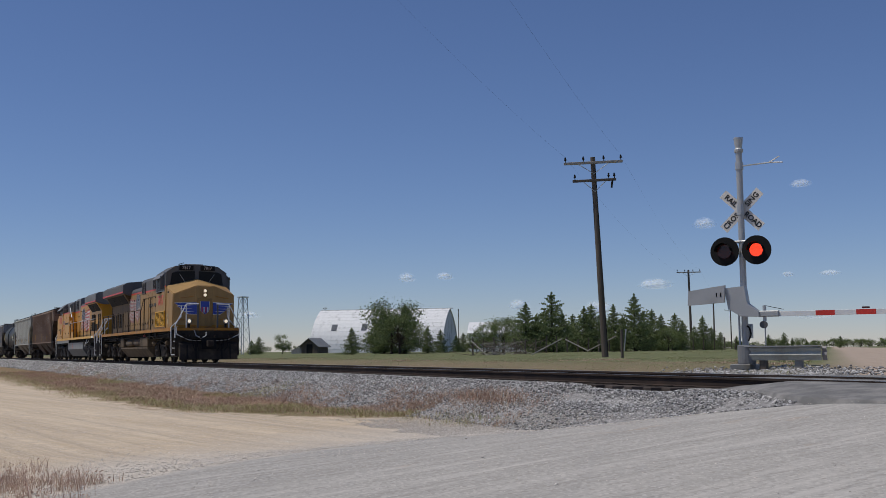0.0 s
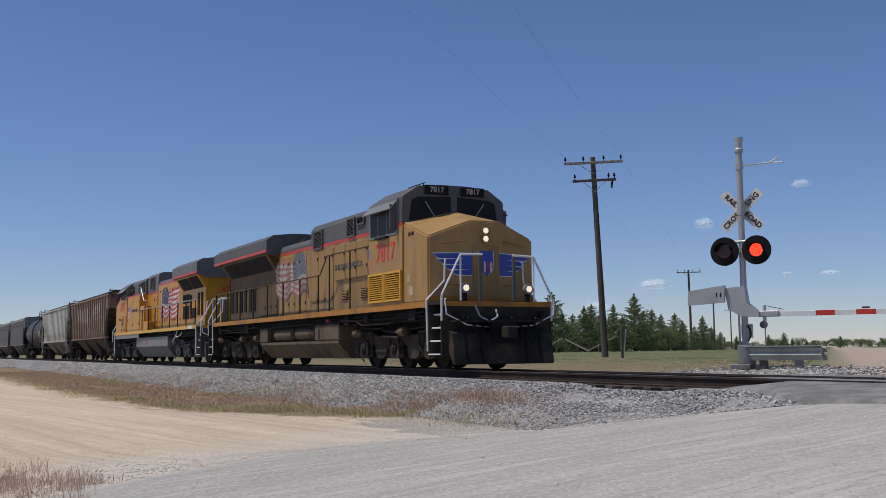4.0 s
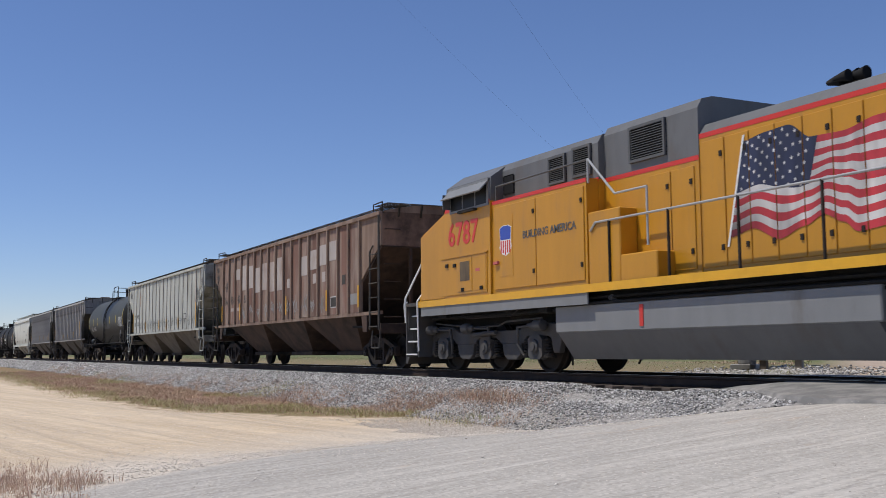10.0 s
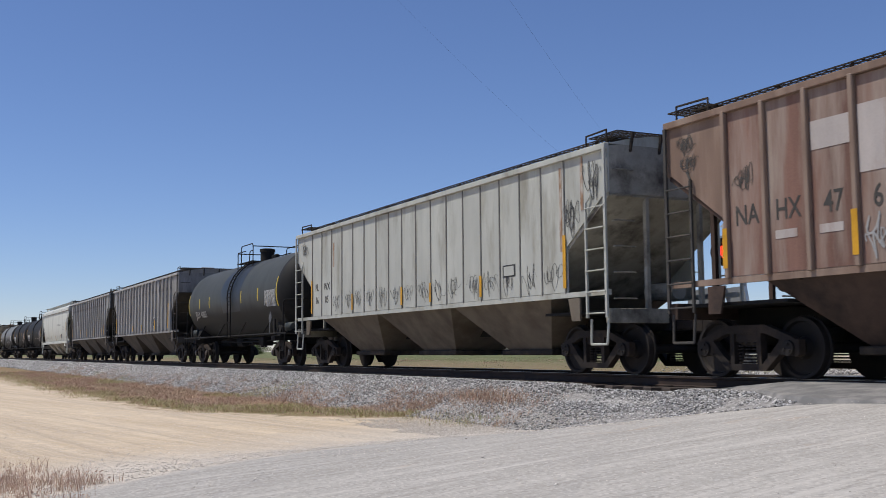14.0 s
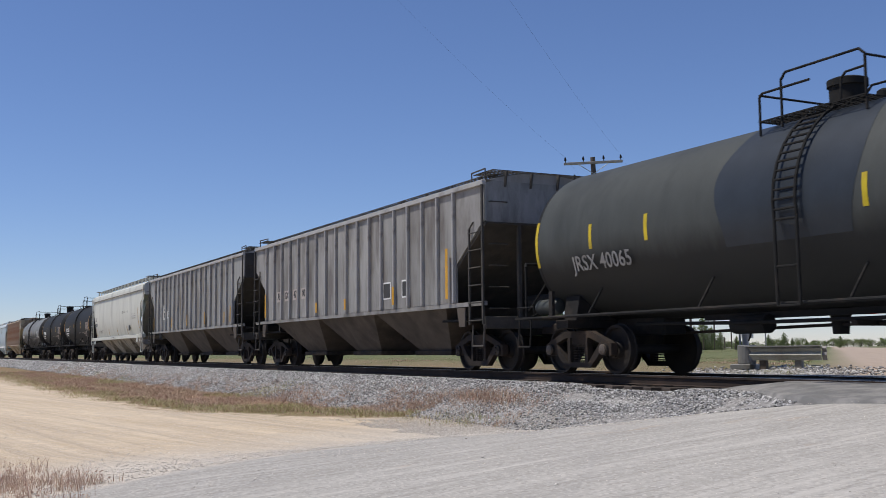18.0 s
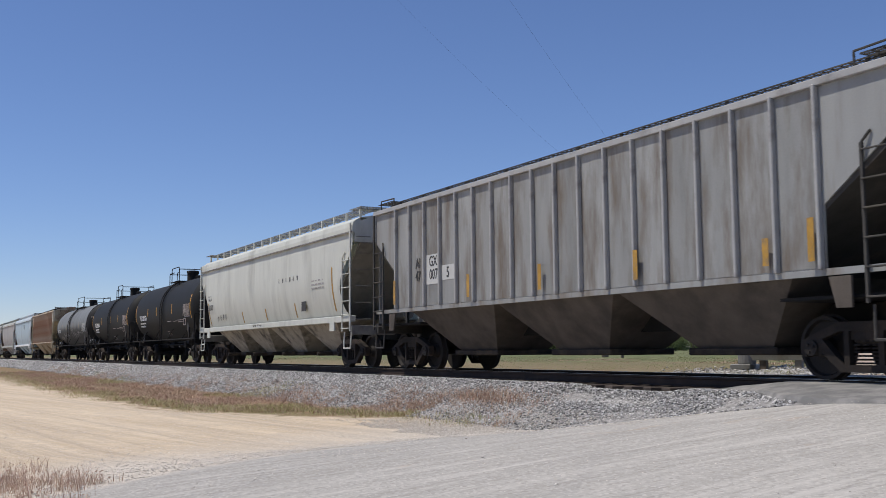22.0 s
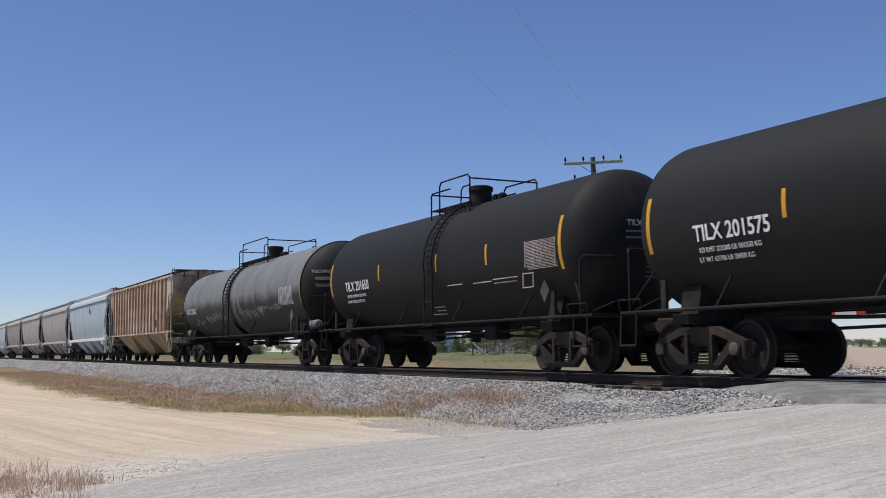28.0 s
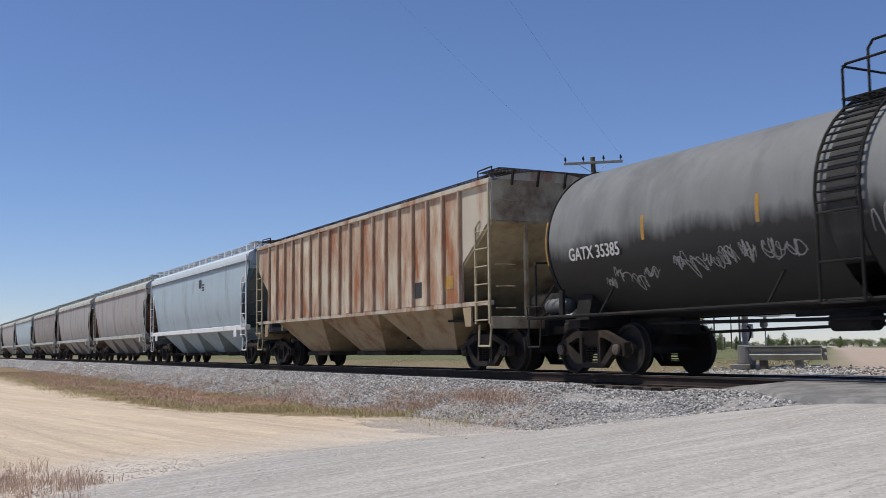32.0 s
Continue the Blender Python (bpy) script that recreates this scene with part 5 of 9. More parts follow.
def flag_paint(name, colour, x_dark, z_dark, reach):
    """Artwork paint with painted shading: folds as soft upright bands, darkest by the staff's foot."""
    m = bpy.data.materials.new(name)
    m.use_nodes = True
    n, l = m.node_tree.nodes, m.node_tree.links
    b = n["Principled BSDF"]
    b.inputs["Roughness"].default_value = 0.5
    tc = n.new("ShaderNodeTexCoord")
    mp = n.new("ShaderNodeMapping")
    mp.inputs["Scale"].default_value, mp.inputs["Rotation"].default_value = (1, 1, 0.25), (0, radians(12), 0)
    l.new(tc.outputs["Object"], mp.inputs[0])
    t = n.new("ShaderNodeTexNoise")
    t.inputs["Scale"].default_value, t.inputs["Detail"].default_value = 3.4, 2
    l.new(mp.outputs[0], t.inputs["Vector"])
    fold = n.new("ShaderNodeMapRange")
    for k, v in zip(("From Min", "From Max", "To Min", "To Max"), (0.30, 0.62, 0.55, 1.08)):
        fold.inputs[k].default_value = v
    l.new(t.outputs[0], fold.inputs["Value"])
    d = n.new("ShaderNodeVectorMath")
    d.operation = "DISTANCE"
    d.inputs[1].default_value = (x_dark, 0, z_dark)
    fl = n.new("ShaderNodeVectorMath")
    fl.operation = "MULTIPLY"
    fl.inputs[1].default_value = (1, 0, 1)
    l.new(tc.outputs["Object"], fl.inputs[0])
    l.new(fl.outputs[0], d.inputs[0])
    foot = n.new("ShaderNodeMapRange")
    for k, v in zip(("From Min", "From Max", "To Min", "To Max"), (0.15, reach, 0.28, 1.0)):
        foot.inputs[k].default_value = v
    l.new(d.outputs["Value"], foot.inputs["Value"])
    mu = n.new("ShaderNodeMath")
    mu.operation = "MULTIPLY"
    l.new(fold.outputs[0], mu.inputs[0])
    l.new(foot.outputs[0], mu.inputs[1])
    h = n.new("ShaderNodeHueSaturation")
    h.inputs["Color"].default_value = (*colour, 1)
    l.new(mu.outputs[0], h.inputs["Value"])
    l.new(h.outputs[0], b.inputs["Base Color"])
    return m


def keyed(keys, u):
    for (u0, v0), (u1, v1) in zip(keys, keys[1:]):
        if u <= u1:
            return lerp(v0, v1, step(u0, u1, u))
    return keys[-1][1]


TOP_WAVE = ((0, 0), (0.14, 0.06), (0.25, 0.08), (0.37, -0.18), (0.52, -0.20), (0.68, -0.10), (0.88, -0.07), (1, -0.06))
LOW_WAVE = ((0, 0), (0.13, 0.09), (0.27, -0.12), (0.40, 0.02), (0.49, 0.14), (0.58, 0.0), (0.64, -0.16), (0.81, -0.11), (0.91, -0.04), (1, 0.16))


def flag(car, x0, x1, z0, z1, y, side, lean=0.25, faded=0.0, seams=()):
    """A painted waving flag on the hood doors: folded stripes, a canton with rows of stars, a leaning staff; cut at the door joints."""
    tone = "faded" if faded > 0.5 else "fresh"
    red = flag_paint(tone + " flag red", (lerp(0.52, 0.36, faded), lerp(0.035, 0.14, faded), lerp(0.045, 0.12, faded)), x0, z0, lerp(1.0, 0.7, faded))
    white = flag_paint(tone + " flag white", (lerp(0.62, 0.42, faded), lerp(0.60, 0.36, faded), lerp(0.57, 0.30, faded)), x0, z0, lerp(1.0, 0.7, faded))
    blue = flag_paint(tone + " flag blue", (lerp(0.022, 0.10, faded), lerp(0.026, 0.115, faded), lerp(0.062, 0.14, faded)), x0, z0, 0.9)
    way_ = 1 if x1 > x0 else -1
    span = abs(x1 - x0)

    def staff(v):
        return x0 + way_ * lean * (0.5 - v)

    def point(x, v, lo=0.0, hi=1.0):
        u = min(max((x - staff(v)) * way_ / (span + (0.25 * v if v > 0.5 else 0.125)), lo), hi)
        z = lerp(z1, z0, v) + lerp(keyed(TOP_WAVE, u), keyed(LOW_WAVE, u), v) + 0.05 * math.sin(11 * u + 5 * v) * u * (1 - abs(2 * v - 1))
        return staff(v) + way_ * u * (span + (0.25 * v if v > 0.5 else 0.125)), z

    xs = [min(x0, x1) - 0.5 + 0.05 * i for i in range(int(span / 0.05) + 26)]
    xs = sorted({round(q, 3) for q in xs if all(abs(q - s_) > 0.02 for s_ in seams)} | {round(s_ + d, 3) for s_ in seams for d in (-0.011, 0.011)})

    def band(va, vb, lo, hi, m, name, off=0.0):
        bm = BM()
        for xa, xb in zip(xs, xs[1:]):
            if any(abs((xa + xb) / 2 - s_) < 0.009 for s_ in seams):
                continue
            q = [point(xa, va, lo, hi), point(xb, va, lo, hi), point(xb, vb, lo, hi), point(xa, vb, lo, hi)]
            if abs(q[0][0] - q[1][0]) + abs(q[2][0] - q[3][0]) < 1e-4:
                continue
            f = [bm.verts.new((a_, y + side * off, c_)) for a_, c_ in q]
            bk = [bm.verts.new((a_, y - side * 0.006, c_)) for a_, c_ in q]
            bm.faces.new(f)
            bm.faces.new((f[0], f[1], bk[1], bk[0]))
            bm.faces.new((f[2], f[3], bk[3], bk[2]))
        bmesh.ops.recalc_face_normals(bm, faces=bm.faces[:])
        return part(name, bm, m, car)

    for k in range(13):
        band(k / 13, (k + 1) / 13, 0.40 if k < 7 else 0.0, 1.0, red if k % 2 == 0 else white, "flag_stripe")
    canton = BM()
    for k in range(7):
        o = band(k / 13, (k + 1) / 13, 0.0, 0.40, blue, "canton_row", 0.001)
        canton.from_mesh(o.data)
        bpy.data.objects.remove(o)
    part("flag_canton", canton, blue, car)
    bm = BM()
    for r in range(9):
        for c in range(6 if r % 2 == 0 else 5):
            v = 7 / 13 * (r + 0.5) / 9
            xx, zz = point(staff(v) + way_ * 0.40 * span * (c + (0.5 if r % 2 == 0 else 1.0)) / 6, v)
            ring = [(xx + q * 0.036 * math.sin(a), zz + q * 0.036 * math.cos(a)) for a, q in ((i * math.pi / 5, 1 if i % 2 == 0 else 0.45) for i in range(10))]
            bm.faces.new([bm.verts.new((a_, y + side * 0.004, c_)) for a_, c_ in ring])
    part("star_pattern", bm, white, car)["kind"] = "stuff"
    (xa, za), (xb, zb) = (staff(-0.08), z1 + 0.10), (staff(1.12), z0 - 0.14)
    part("flag_staff", prism(BM(), [(xa - 0.02, za), (xa + 0.02, za), (xb + 0.02, zb), (xb - 0.02, zb)], *sorted((y - side * 0.004, y + side * 0.005)), "y"), M["white"] if faded < 0.5 else white, car)


def shield(car, x, z, w, h, y, side, pale=None):
    """A plain shield emblem: blue head, red and white upright stripes."""
    def outline(s0):
        return [(x - w / 2 * s0, z + h * 0.42 * s0), (x - w * 0.25 * s0, z + h * 0.5 * s0), (x + w * 0.25 * s0, z + h * 0.5 * s0), (x + w / 2 * s0, z + h * 0.42 * s0), (x + w * 0.44 * s0, z), (x + w / 2 * s0, z - h * 0.22 * s0),
                (x + w * 0.3 * s0, z - h * 0.42 * s0), (x, z - h * 0.5 * s0), (x - w * 0.3 * s0, z - h * 0.42 * s0), (x - w / 2 * s0, z - h * 0.22 * s0), (x - w * 0.44 * s0, z)]
    def slab(ol, k, m, nm):
        part(nm, prism(BM(), ol, *sorted((y, y + side * 0.004 * k)), "y"), m, car)
    slab(outline(1.0), 1, pale or M["white"], "emblem")
    top = [(x - w * 0.47, z + h * 0.40), (x - w * 0.24, z + h * 0.48), (x + w * 0.24, z + h * 0.48), (x + w * 0.47, z + h * 0.40), (x + w * 0.42, z + 0.02), (x - w * 0.42, z + 0.02)]
    slab(top, 1.6, M["blue"], "emblem_head")
    for i in range(5):
        xx = x + w * (-0.36 + 0.18 * i)
        slab([(xx - w * 0.05, z), (xx + w * 0.05, z), (xx + w * 0.05, z - h * (0.40 if i != 2 else 0.46)), (xx - w * 0.05, z - h * (0.40 if i != 2 else 0.46))], 1.6, M["red"], "emblem_stripe")


def louvre(car, x0, x1, z0, z1, y, side, material, n=12, frame=True, back=None, name="louvre_panel"):
    ys = sorted((y, y + side * 0.012))
    g = part(name, box(BM(), x0, x1, *ys, z0, z1), back or M["void"], car)
    bm = BM()
    for i in range(n):
        z = lerp(z0 + 0.02, z1 - 0.02, (i + 0.5) / n)
        h = (z1 - z0) / n * 0.32
        prism(bm, [(y + side * 0.014, z + h), (y + side * 0.05, z - h * 0.6), (y + side * 0.05, z - h), (y + side * 0.014, z + h * 0.3)], x0 + 0.03, x1 - 0.03)
    part("slat", bm, material, g)
    if frame:
        f = BM()
        yy = sorted((y, y + side * 0.055))
        for a in ((x0, x0 + 0.05, z0, z1), (x1 - 0.05, x1, z0, z1), (x0 + 0.05, x1 - 0.05, z0, z0 + 0.05), (x0 + 0.05, x1 - 0.05, z1 - 0.05, z1)):
            box(f, a[0], a[1], *yy, a[2], a[3])
        part("panel_frame", f, material, g)


def loco(name, label, p):
    car = tagged(empty(name), label, "locomotive", "diesel locomotives")
    Y, G = p["yellow"], p["grey"]
    FR = p["frame"]
    # deck, sill, underframe
    part("deck", box(BM(), -10.45, 10.45, -1.5, 1.5, 1.54, 1.62), FR, car)
    for s in (-1, 1):
        part("deck_edge", box(BM(), -9.72, 9.72, *sorted((s * 1.50, s * 1.512)), 1.49, 1.64), p["edge"], car)
        part("side_sill", box(BM(), -9.6, 9.6, *sorted((s * 1.05, s * 1.20)), 1.18, 1.535), M["black"], car)
    part("underframe", box(BM(), -10.3, 10.3, -0.8, 0.8, 1.02, 1.535), M["black"], car)
    pipes = BM()
    for z, yy in ((1.40, 1.30), (1.30, 1.36), (1.22, 1.27)):
        for s in (-1, 1):
            cyl(pipes, (-9.4, s * yy, z), (9.4, s * yy, z), 0.03, 6)
    part("pipe_run", pipes, M["black"], car)["kind"] = "stuff"
    for s in (-1, 1):
        for k, (x, w, z0, z1) in enumerate(((-9.0, 0.30, 1.20, 1.44), (-5.35, 0.42, 1.16, 1.46), (-4.55, 0.22, 1.26, 1.47), (4.35, 0.34, 1.18, 1.46), (5.75, 0.26, 1.24, 1.44), (8.65, 0.40, 1.20, 1.45))):
            part("valve_box", box(BM(), x - w / 2, x + w / 2, *sorted((s * 1.22, s * 1.42)), z0, z1, 0.02), M["black"], car)
        part("conduit", rod(BM(), [(-9.2, s * 1.44, 1.36), (-7.6, s * 1.44, 1.30), (-7.3, s * 1.42, 1.20), (-5.6, s * 1.42, 1.20), (-5.3, s * 1.44, 1.32), (-4.0, s * 1.44, 1.34)], 0.013, 6), M["rust"], car)
        part("conduit", rod(BM(), [(4.0, s * 1.44, 1.34), (5.2, s * 1.44, 1.28), (5.5, s * 1.42, 1.16), (7.4, s * 1.42, 1.16), (7.8, s * 1.44, 1.34), (9.3, s * 1.44, 1.38)], 0.013, 6), M["rust"], car)
    # nose: a wedge with a raised centre
    bm = BM()
    plan = [(8.30, -1.46, 3.66), (9.68, -1.46, 3.20), (9.88, -0.42, 3.60), (9.88, 0.42, 3.60), (9.68, 1.46, 3.20), (8.30, 1.46, 3.66)]
    lo = [bm.verts.new((x, y, 1.625)) for x, y, z in plan]
    hi = [bm.verts.new(q) for q in plan]
    for i in range(6):
        bm.faces.new((lo[i], lo[(i + 1) % 6], hi[(i + 1) % 6], hi[i]))
    bm.faces.new(lo)
    mid = bm.verts.new((8.30, 0, 4.02))
    for a in ((0, 1), (1, 2), (2, 3), (3, 4), (4, 5)):
        bm.faces.new((hi[a[0]], hi[a[1]], mid))
    bmesh.ops.recalc_face_normals(bm, faces=bm.faces[:])
    bmesh.ops.bevel(bm, geom=[e for e in bm.edges if e.calc_length() > 0.6], offset=0.035, segments=2, affect="EDGES")
    part("nose", bm, p.get("nose", Y), car)
    part("nose_edge", prism(BM(), [(9.70, -1.47), (9.90, -0.42), (9.90, 0.42), (9.70, 1.47), (9.66, 1.47), (9.66, -1.47)], 1.63, 1.76, "z"), p["edge"], car)
    part("nose_door", box(BM(), 9.87, 9.90, -0.36, 0.36, 1.70, 3.00, 0.01), Y, car)
    # wing emblem on the two front facets and a shield between
    for s in (-1, 1):
        a, b = Vector((9.68, s * 1.46)), Vector((9.88, s * 0.42))
        d = (b - a).normalized()
        nrm = Vector((d.y, -d.x)) * (1 if s < 0 else -1)
        if nrm.x < 0:
            nrm = -nrm

        def facet(u, z, off):
            q = a + d * u + nrm * off
            return (q.x, q.y, z)
        for k, (u0, z0, h) in enumerate(((0.10, 2.72, 0.10), (0.22, 2.58, 0.10), (0.36, 2.45, 0.09), (0.55, 2.32, 0.09))):
            for m_, g, off in ((M["white"], 0.022, 0.006), (M["blue"], 0.0, 0.011)):
                bm = BM()
                vs = [facet(u0 - g, z0 + h / 2 + g, off), (facet(1.10, z0 + h * 0.9 + g, off)), (facet(1.10, z0 - h * 0.6 - g, off)), (facet(u0 + 0.16, z0 - h / 2 - g, off))]
                back = [Vector(v) - Vector((nrm.x, nrm.y, 0)) * 0.004 for v in vs]
                f1 = [bm.verts.new(v) for v in vs]
                f2 = [bm.verts.new(v) for v in back]
                bm.faces.new(f1)
                bm.faces.new(f2)
                for i in range(4):
                    bm.faces.new((f1[i], f1[(i + 1) % 4], f2[(i + 1) % 4], f2[i]))
                bmesh.ops.recalc_face_normals(bm, faces=bm.faces[:])
                part("wing_emblem", bm, m_, car)
        # hand rails across the nose front
        part("grab_iron", rod(BM(), [facet(0.35, 3.02, 0.0), facet(0.35, 3.02, 0.08), facet(0.95, 3.10, 0.08), facet(0.95, 3.10, 0.0)], 0.014), p["edge"], car)
        part("grab_iron", rod(BM(), [facet(0.35, 2.02, 0.0), facet(0.35, 2.02, 0.08), facet(0.95, 2.02, 0.08), facet(0.95, 2.02, 0.0)], 0.014), p["edge"], car)
    for k, mm, off in ((1.0, M["white"], 0.005), (0.9, M["blue"], 0.010)):
        part("emblem", prism(BM(), [(-0.22 * k, 2.86), (0.22 * k, 2.86), (0.20 * k, 2.4), (0, 2.25), (-0.20 * k, 2.4)], 9.90, 9.90 + off), mm, car)
    for i in range(4):
        yy = -0.13 + 0.087 * i
        part("emblem_stripe", box(BM(), 9.901, 9.915, yy - 0.022, yy + 0.022, 2.34, 2.60), M["red"] if i % 2 == 0 else M["white"], car)
    # headlights
    for z in (3.36, 3.16):
        h = part("headlight", lathe(BM(), [(9.84, 0.125), (9.925, 0.12), (9.93, 0.105), (9.915, 0.072)], 20, "x"), Y, car, "twin headlight on the nose")
        h.matrix_basis = pose(0, 0, z)
        part("lens", lathe(BM(), [(9.90, 0.076), (9.918, 0.072), (9.928, 0.045), (9.931, 0.005)], 18, "x"), M["lamp_warm"] if p["lit"] else M["alu"], h, "lit lamp lens" if p["lit"] else "unlit lamp lens")
    for s in (-1, 1):
        h = part("ditch_light", lathe(BM(), [(10.28, 0.06), (10.34, 0.11), (10.46, 0.125), (10.48, 0.12), (10.47, 0.08)], 18, "x"), M["loco_grey_light"], car, "grey ditch light with a round lens", smooth=True)
        h.matrix_basis = pose(0, s * 0.86, 1.92)
        part("lens", cyl(BM(), (10.465, 0, 0), (10.482, 0, 0), 0.075, 18), M["lamp_warm"] if p["lit"] else M["alu"], h)
        part("lamp_bracket", box(BM(), 10.30, 10.42, s * 0.86 - 0.05, s * 0.86 + 0.05, 1.62, 1.80), M["black"], car)
    # cab
    xr = p["cab_rear"]
    lower = [(-1.50, 1.625), (1.50, 1.625), (1.50, 3.30), (1.49, 3.64), (-1.49, 3.64), (-1.50, 3.30)]
    part("cab_wall", prism(BM(), lower, xr, 8.32), p.get("nose", Y), car)
    zt = p["cab_top"]
    upper = [(-1.488, 3.64), (1.488, 3.64), (1.46, zt - 0.36), (1.02, zt - 0.06), (0.4, zt), (-0.4, zt), (-1.02, zt - 0.06), (-1.46, zt - 0.36)]
    bm = BM()
    prism(bm, upper, xr, 8.26)
    part("cab_roof", bm, G, car)
    for s in (-1, 1):
        part("red_line", box(BM(), xr + 0.02, 8.30, *sorted((s * 1.49, s * 1.497)), 3.60, 3.68), M["red"], car)
        # side windows
        xs = [xr + 0.10, xr + 0.62, xr + 1.20, xr + 1.78]
        z0, z1 = p.get("sill_z", 3.46), zt - 0.44
        wf = part("cab_window", box(BM(), xs[0] - 0.05, xs[-1] + 0.05, *sorted((s * 1.47, s * 1.515)), z0 - 0.05, z1 + 0.05), p["frame_light"], car, "sliding cab window with grey frame")
        for a, b in zip(xs, xs[1:]):
            part("pane", box(BM(), a + 0.03, b - 0.03, *sorted((s * 1.515, s * 1.522)), z0, z1), M["glass"], wf)
        part("sunshade", prism(BM(), [(s * 1.45, zt - 0.37), (s * 1.74, zt - 0.66), (s * 1.72, zt - 0.68), (s * 1.44, zt - 0.40)], xr + 0.05, 8.05), p["frame_light"], car)
        part("window_arm_rest", box(BM(), xr + 0.55, xr + 1.3, *sorted((s * 1.51, s * 1.60)), z0 - 0.10, z0 - 0.05), M["black"], car)
        part("mirror", box(BM(), 7.98, 8.02, *sorted((s * 1.52, s * 1.70)), z0 + 0.05, z1 - 0.1), M["loco_grey"], car)
        # windscreen halves and number boards
        ws = part("windscreen", prism(BM(), [tuple(q) for q in ((s * 0.10, 3.76), (s * 1.28, 3.74), (s * 1.20, zt - 0.42), (s * 1.02, zt - 0.34), (s * 0.10, zt - 0.30))], 8.255, 8.28), M["glass"], car)
        part("wiper", rod(BM(), [(8.30, s * 0.5, 3.76), (8.31, s * 0.85, zt - 0.45)], 0.012), M["alu"], ws)
        nb = part("number_board", box(BM(), 8.20, 8.33, *sorted((s * 0.18, s * 0.86)), zt - 0.26, zt - 0.03, 0.01), M["void"], car, "black number board with white digits")
        me = text_mesh(p["number"], 0.20, 0.004)
        me.materials.append(M["patch_pale"])
        o = new("lettering", me)
        o.parent, o.matrix_basis = nb, pose(8.335, s * 0.52, zt - 0.15, 90, 0, 90)
    part("roof_gear", box(BM(), xr + 0.3, xr + 1.5, -0.45, 0.45, zt - 0.01, zt + 0.09, 0.03), M["loco_grey"], car)
    an = BM()
    for i in range(5):
        cyl(an, (xr + 0.4 + i * 0.22, -0.5, zt), (xr + 0.4 + i * 0.22, -0.5, zt + 0.16), 0.015, 6)
    cyl(an, (xr + 0.35, -0.5, zt + 0.15), (xr + 1.4, -0.5, zt + 0.15), 0.012, 6)
    part("antenna", an, M["black"], car)
    # hood in stretches
    for x0, x1, hy, line, top in p["hood"]:
        part("hood", box(BM(), x0, x1, -hy, hy, 1.625, line), p.get("rear", Y) if x1 < -2.8 else Y, car)
        if top > line:
            r = 0.22
            pr = [(-hy + 0.004, line), (hy - 0.004, line), (hy - 0.004, top - r), (hy - 0.10, top - 0.06), (hy - r - 0.1, top), (-hy + r + 0.1, top), (-hy + 0.10, top - 0.06), (-hy + 0.004, top - r)]
            part("hood_top", prism(BM(), pr, x0, x1), G, car)
            for s in (-1, 1):
                part("red_line", box(BM(), x0, x1, *sorted((s * hy, s * (hy + 0.005))), line - 0.05, line + 0.03), M["red"], car)
    # hood doors, each a raised panel with latches
    for x0, x1, hy, z0, z1, n in p["doors"]:
        w = (x1 - x0) / n
        d0 = None
        for i in range(n):
            for s in (-1, 1):
                m = pose(x0 + w * (i + 0.5), 0, 0) if s < 0 else pose(x0 + w * (i + 0.5), 0, 0, 0, 0, 180)
                if d0 is None:
                    bm = box(BM(), -w / 2 + 0.012, w / 2 - 0.012, -hy - 0.022, -hy, z0, z1, 0.008)
                    d0 = part("hood_door", bm, p.get("rear", Y) if x1 < -2.8 else Y, car)
                    d0.matrix_basis = m
                    lt = BM()
                    for z in (z0 + 0.25, z1 - 0.3):
                        box(lt, w / 2 - 0.11, w / 2 - 0.05, -hy - 0.04, -hy - 0.02, z, z + 0.09)
                    part("latch", lt, M["rust"], d0)["kind"] = "stuff"
                else:
                    again(d0, car, m)
    # radiator wings
    x0, x1, zb, ztp = p["wing"]
    sec = [(-1.5, zb + 0.06), (-1.5, ztp), (-1.25, ztp + 0.17), (-0.5, ztp + 0.25), (0.5, ztp + 0.25), (1.25, ztp + 0.17), (1.5, ztp), (1.5, zb + 0.06), (1.03, zb - 0.10), (-1.03, zb - 0.10)]
    part("radiator_housing", prism(BM(), sec, x0, x1), G, car)
    bx = x0 + p.get("inset", 0.75)
    for s in (-1, 1):
        part("red_line", box(BM(), x0, x1, *sorted((s * 1.5, s * 1.506)), zb + 0.06, zb + 0.15), M["red"], car)
        part("intake_flare", prism(BM(), [(s * 1.40, zb + 0.03), (s * 1.02, zb - 0.55), (s * 0.98, zb - 0.55), (s * 0.98, zb + 0.03)], bx, x1 - 0.25), p.get("rear", Y), car)
        n = p["screens"]
        for i in range(n):
            a = lerp(bx + 0.25, x1 - 0.45, i / n)
            b = lerp(bx + 0.25, x1 - 0.45, (i + 1) / n) - 0.12
            e = Vector((s * 0.38, 0.58)).normalized()
            q = [(s * 1.375, zb - 0.02), (s * 1.06, zb - 0.50)]
            off = Vector((s * e.y, -e.x * s)) * 0.012
            part("intake_screen", prism(BM(), [(q[0][0] + off.x, q[0][1] + off.y), (q[1][0] + off.x, q[1][1] + off.y), q[1], q[0]], a, b), M["void"], car)
        for a, b, z0, z1 in p["slots"]:
            part("vent_slot", box(BM(), a, b, *sorted((s * p["slot_y"], s * (p["slot_y"] + 0.028))), z0, z1), M["void"], car)
        for a, b, z0, z1, y in p["dark"]:
            louvre(car, a, b, z0, z1, s * y, s, M["loco_grey"], 14, True)
        for a, b, z0, z1, y, n in p["grilles"]:
            louvre(car, a, b, z0, z1, s * y, s, p["grille_mat"] if n > 6 else Y, n, n > 6)
